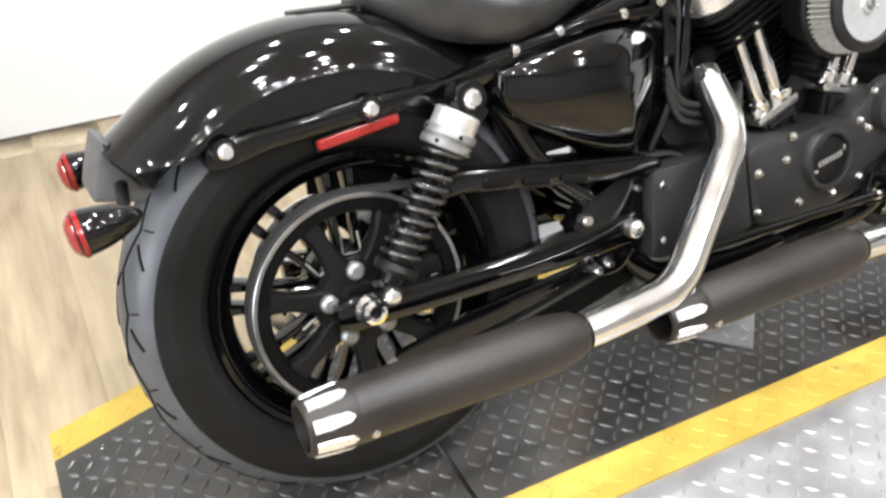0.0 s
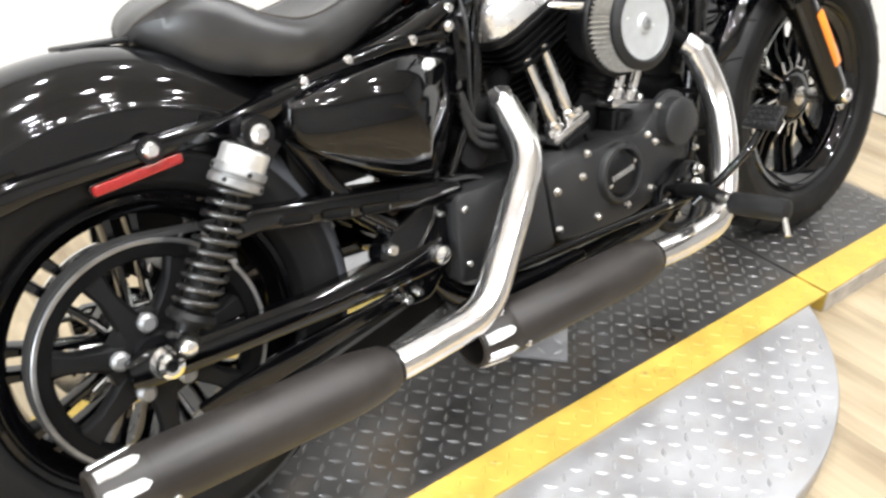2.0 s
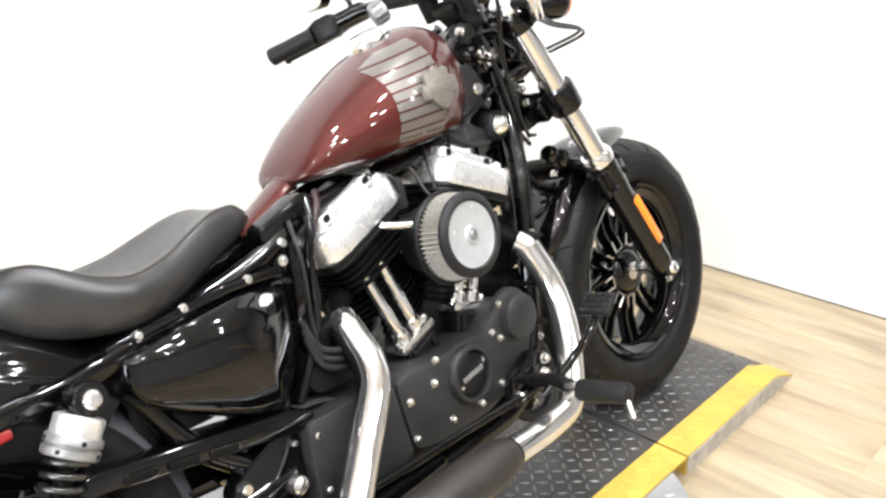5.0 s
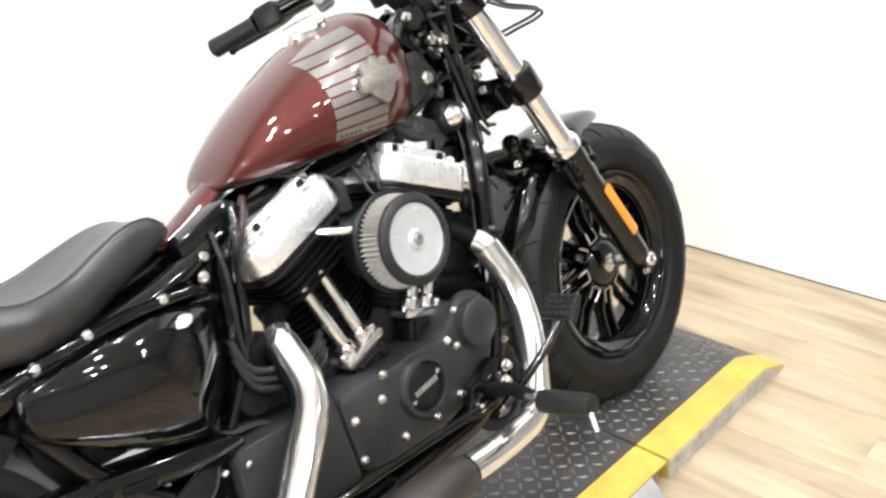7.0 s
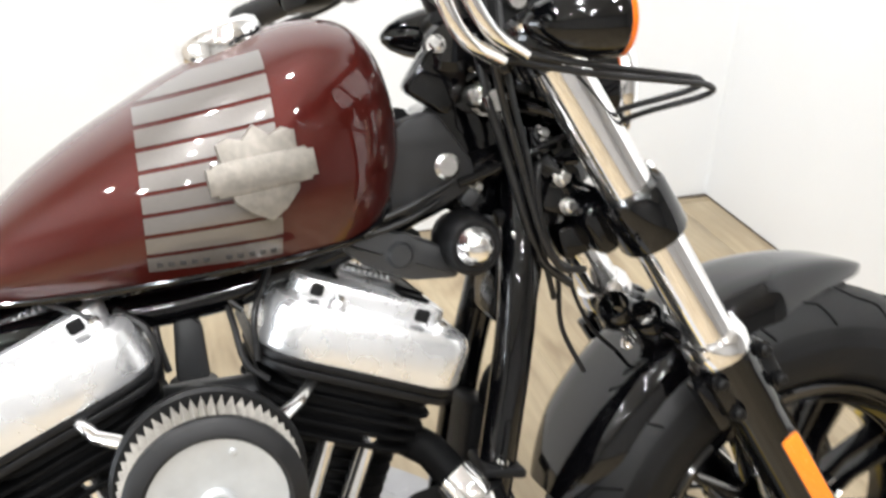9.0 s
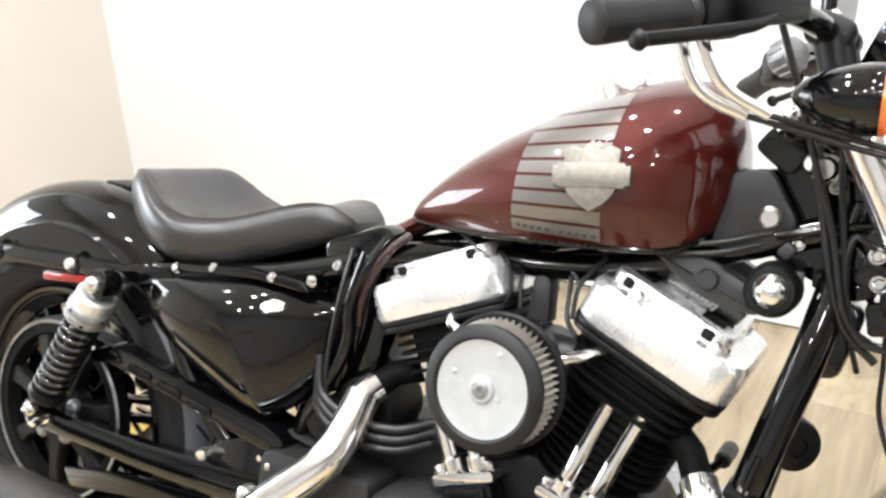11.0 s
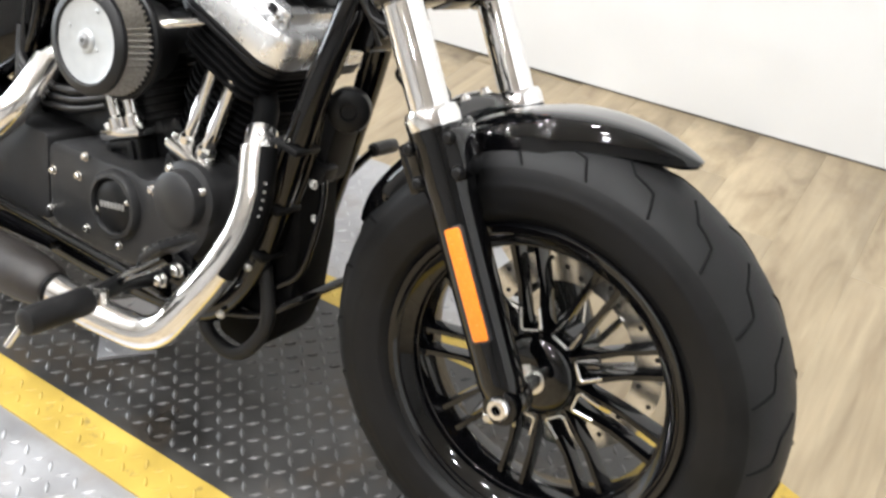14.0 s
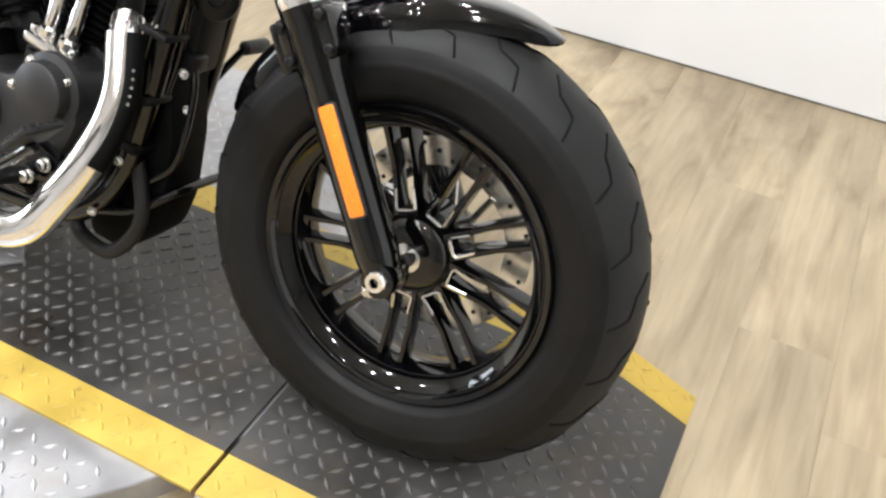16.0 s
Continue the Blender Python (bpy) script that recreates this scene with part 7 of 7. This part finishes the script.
# ---- bars, gauge, signals, controls
BAR = [(0.951, -0.366, 0.962), (1.008, -0.262, 0.987), (1.062, -0.170, 1.012), (1.098, -0.075, 1.004), (1.100, 0.0, 1.002)]
half = fillet_path(BAR, 0.05)
full = half + [Vector((p.x, -p.y, p.z)) for p in reversed(half[:-1])]
bar = part("handlebar", Geo().tube(full, 0.0125, 18), M_GLOSS, bike, "gloss black low handlebar")
for s in (-1, 1):
    a, b = Vector((0.951, 0.368 * s, 0.962)), Vector((1.003, 0.273 * s, 0.985))
    d = (b - a).normalized()
    ln = (b - a).length
    grip = part("grip", Geo().lathe([(1e-5, 0.0), (0.014, 0.0), (0.0185, 0.003), (0.0190, 0.010), (0.0178, 0.04), (0.0180, ln - 0.008), (0.0215, ln - 0.004), (0.0215, ln)], a, d, 26), M_RUBBER, bar, "black rubber hand grip")
    c = b + d * 0.030
    m = Matrix.Translation(c) @ d.to_track_quat("X", "Z").to_matrix().to_4x4()
    part("switch_housing", Geo().block((0.052, 0.046, 0.048), m, 0.006, 0.012), M_SATIN, bar)
    part("switch_button", Geo().block((0.020, 0.012, 0.010), m @ Matrix.Translation((0.0, s * 0.018, 0.020)), 0.002, 0.003), M_GREYPLASTIC, bar)
    mc = Matrix.Translation(b + d * 0.062 + Vector((0.030, 0, 0.006))) @ d.to_track_quat("X", "Z").to_matrix().to_4x4()
    part("master_cylinder", Geo().block((0.075, 0.040, 0.036), mc, 0.006, 0.010), M_SATIN, bar)
    lever = [b + d * 0.040 + Vector((0.048, 0.0, -0.004)), b + d * 0.0 + Vector((0.056, 0, -0.008)), a + d * 0.05 + Vector((0.052, 0, -0.010)), a + d * 0.004 + Vector((0.040, 0, -0.012))]
    lv = part("lever", Geo().tube(smooth_path(lever), 0.0078, 12, squash=0.6), M_SATIN, bar, "satin black hand lever")
    part("lever_ball", Geo().lathe([(1e-5, -0.009), (0.006, -0.0065), (0.009, 0.0), (0.006, 0.0065), (1e-5, 0.009)], lever[-1], d, 14), M_SATIN, bar)
    # risers
    part("riser", Geo().tube([(1.118, 0.045 * s, 0.955), (1.102, 0.045 * s, 1.000)], [0.019, 0.020], 18), M_SATIN, bar)
    part("riser_clamp", Geo().block((0.050, 0.034, 0.036), pose(1.100, 0.045 * s, 1.004, 0, 20, 0), 0.006, 0.012), M_SATIN, bar)
    part("clamp_screw", Geo().bolt((1.100, 0.045 * s, 1.022), (-0.3, 0, 0.95), 0.006, 0.005), M_STEEL, bar)
    sig = bullet("front_signal", (1.170, 0.205 * s, 0.930), (-1, 0, -0.02), 0.078, 0.0300, M_AMBER, "gloss black bullet front turn signal", "amber signal lens")
    part("stem", Geo().tube([(1.145, 0.190 * s, 0.935), (1.140, 0.130 * s, 0.945)], 0.009, 12), M_SATIN, sig)
    part("lens_edge", Geo().lathe([(0.0296, -0.004), (0.0310, -0.003), (0.0310, 0.006), (0.0296, 0.007)], (1.170, 0.205 * s, 0.930), (-1, 0, -0.02), 28), M_AMBER, sig)
gc, gd = Vector((1.165, 0.0, 0.994)), Vector((-0.93, 0, 0.37)).normalized()
gauge = part("speedometer", Geo().lathe([(1e-5, -0.048), (0.024, -0.047), (0.039, -0.038), (0.0425, -0.028), (0.0425, -0.010), (0.046, -0.008), (0.046, 0.018), (0.043, 0.024), (0.040, 0.022), (0.040, 0.016), (1e-5, 0.016)], gc, gd, 40), M_GLOSS, bike, "round black speedometer pod")
part("gauge_bracket", Geo().prism(round_corners([(1.105, 0.985), (1.15, 0.955), (1.20, 0.950), (1.19, 0.935), (1.13, 0.930), (1.09, 0.965)], 0.006), -0.028, 0.028, 0.003), M_SATIN, gauge)
for s in (-1, 1):
    part("bracket_knob", Geo().lathe([(1e-5, 0.006), (0.009, 0.006), (0.011, 0.003), (0.011, 0)], (1.165, -0.030 * s, 0.955), (0, -s, 0), 16), M_STEEL, gauge)
# ribbed clutch adjuster beside the bar clamp
knob = part("clutch_adjuster", Geo().lathe([(1e-5, -0.016), (0.019, -0.016), (0.022, -0.012), (0.022, 0.012), (0.019, 0.016), (1e-5, 0.017)], (1.039, 0.115, 0.9925), (0.75, -0.55, 0.35), 24), M_DULL, bar, "dull metal ribbed adjuster")
knob_axis = Vector((0.75, -0.55, 0.35)).normalized()
knob_u = knob_axis.orthogonal().normalized()
knob_w = knob_axis.cross(knob_u)
for k in range(12):
    o = math.cos(math.pi * k / 6) * knob_u + math.sin(math.pi * k / 6) * knob_w
    at = Vector((1.039, 0.115, 0.9925)) + o * 0.022
    part("knob_rib", Geo().tube([at - knob_axis * 0.011, at + knob_axis * 0.011], 0.0024, 6), M_DULL, knob)
# mirror on the clutch side
stalk = [(1.045, 0.215, 1.000), (1.060, 0.212, 1.020), (1.072, 0.235, 1.046), (1.066, 0.275, 1.066), (1.062, 0.318, 1.078)]
mirror_stem = part("mirror", Geo().tube(smooth_path(stalk), 0.0055, 12), M_GLOSS, bike, "black handlebar mirror on a thin stalk")
face = Matrix.Translation((1.060, 0.330, 1.080)) @ Matrix.Rotation(radians(-8), 4, "Z") @ Matrix.Rotation(radians(90), 4, "Z")
oval = [(x * (1.0 + 0.10 * z / 0.04), z) for x, z in rounded(0.120, 0.080, 0.030, 5)]
part("mirror_shell", Geo().prism(oval, -0.018, 0.004, 0.012, face), M_GLOSS, mirror_stem)
part("mirror_glass", Geo().prism([(x * 0.95, z * 0.95) for x, z in oval], 0.003, 0.0055, 0.0005, face), M_MIRROR, mirror_stem, "clear mirror glass")
# cables
cables = (
    ([(0.995, -0.270, 0.978), (1.020, -0.262, 0.925), (1.060, -0.235, 0.905)], 0.006, M_CHROME, "silver throttle cable elbow"),
    ([(1.010, -0.268, 0.982), (1.040, -0.258, 0.930), (1.080, -0.232, 0.908)], 0.006, M_CHROME, "silver throttle cable elbow"),
    ([(1.058, -0.236, 0.906), (1.150, -0.205, 0.888), (1.230, -0.192, 0.876), (1.276, -0.178, 0.868), (1.281, -0.160, 0.858), (1.240, -0.100, 0.838), (1.190, -0.050, 0.800)], 0.0029, M_CABLE, "black throttle cable"),
    ([(1.078, -0.233, 0.908), (1.160, -0.200, 0.893), (1.224, -0.190, 0.882), (1.266, -0.178, 0.874), (1.269, -0.158, 0.864), (1.230, -0.095, 0.845), (1.185, -0.045, 0.815)], 0.0029, M_CABLE, "black throttle cable"),
    ([(1.170, 0.000, 1.035), (1.205, 0.005, 1.045), (1.245, 0.012, 1.010), (1.240, 0.015, 0.955), (1.215, 0.015, 0.930)], 0.0045, M_CABLE, "black gauge cable"),
    ([(1.060, -0.150, 1.010), (1.085, -0.140, 0.950), (1.110, -0.110, 0.880), (1.140, -0.085, 0.800), (1.165, -0.080, 0.720), (1.200, -0.060, 0.690)], 0.0036, M_CABLE, "black brake hose"),
    ([(1.205, -0.020, 0.705), (1.209, -0.012, 0.660), (1.214, -0.008, 0.610), (1.235, -0.015, 0.560)], 0.0028, M_CABLE, "thin black sensor wire"),
    ([(1.196, -0.020, 0.700), (1.220, -0.012, 0.690), (1.232, 0.0, 0.650), (1.252, 0.0, 0.605), (1.282, 0.0, 0.572)], 0.0024, M_CABLE, "thin black front brake pipe"),
)
for pts, r, mat, label in cables:
    part("cable", Geo().tube(smooth_path(pts), r, 10), mat, bike, label)


# the drawing is brought to its built size; the wheels are at size already
for ob in bike.children_recursive:
    if ob.type == "MESH" and ob not in (rear_wheel, front_wheel) and ob.parent not in (rear_wheel, front_wheel):
        ob.data.transform(DRAW)

# ---------------------------------------------------------------- build the place
floor_body = build_room()
build_stage()
build_downlights()
lay_planks(floor_body)
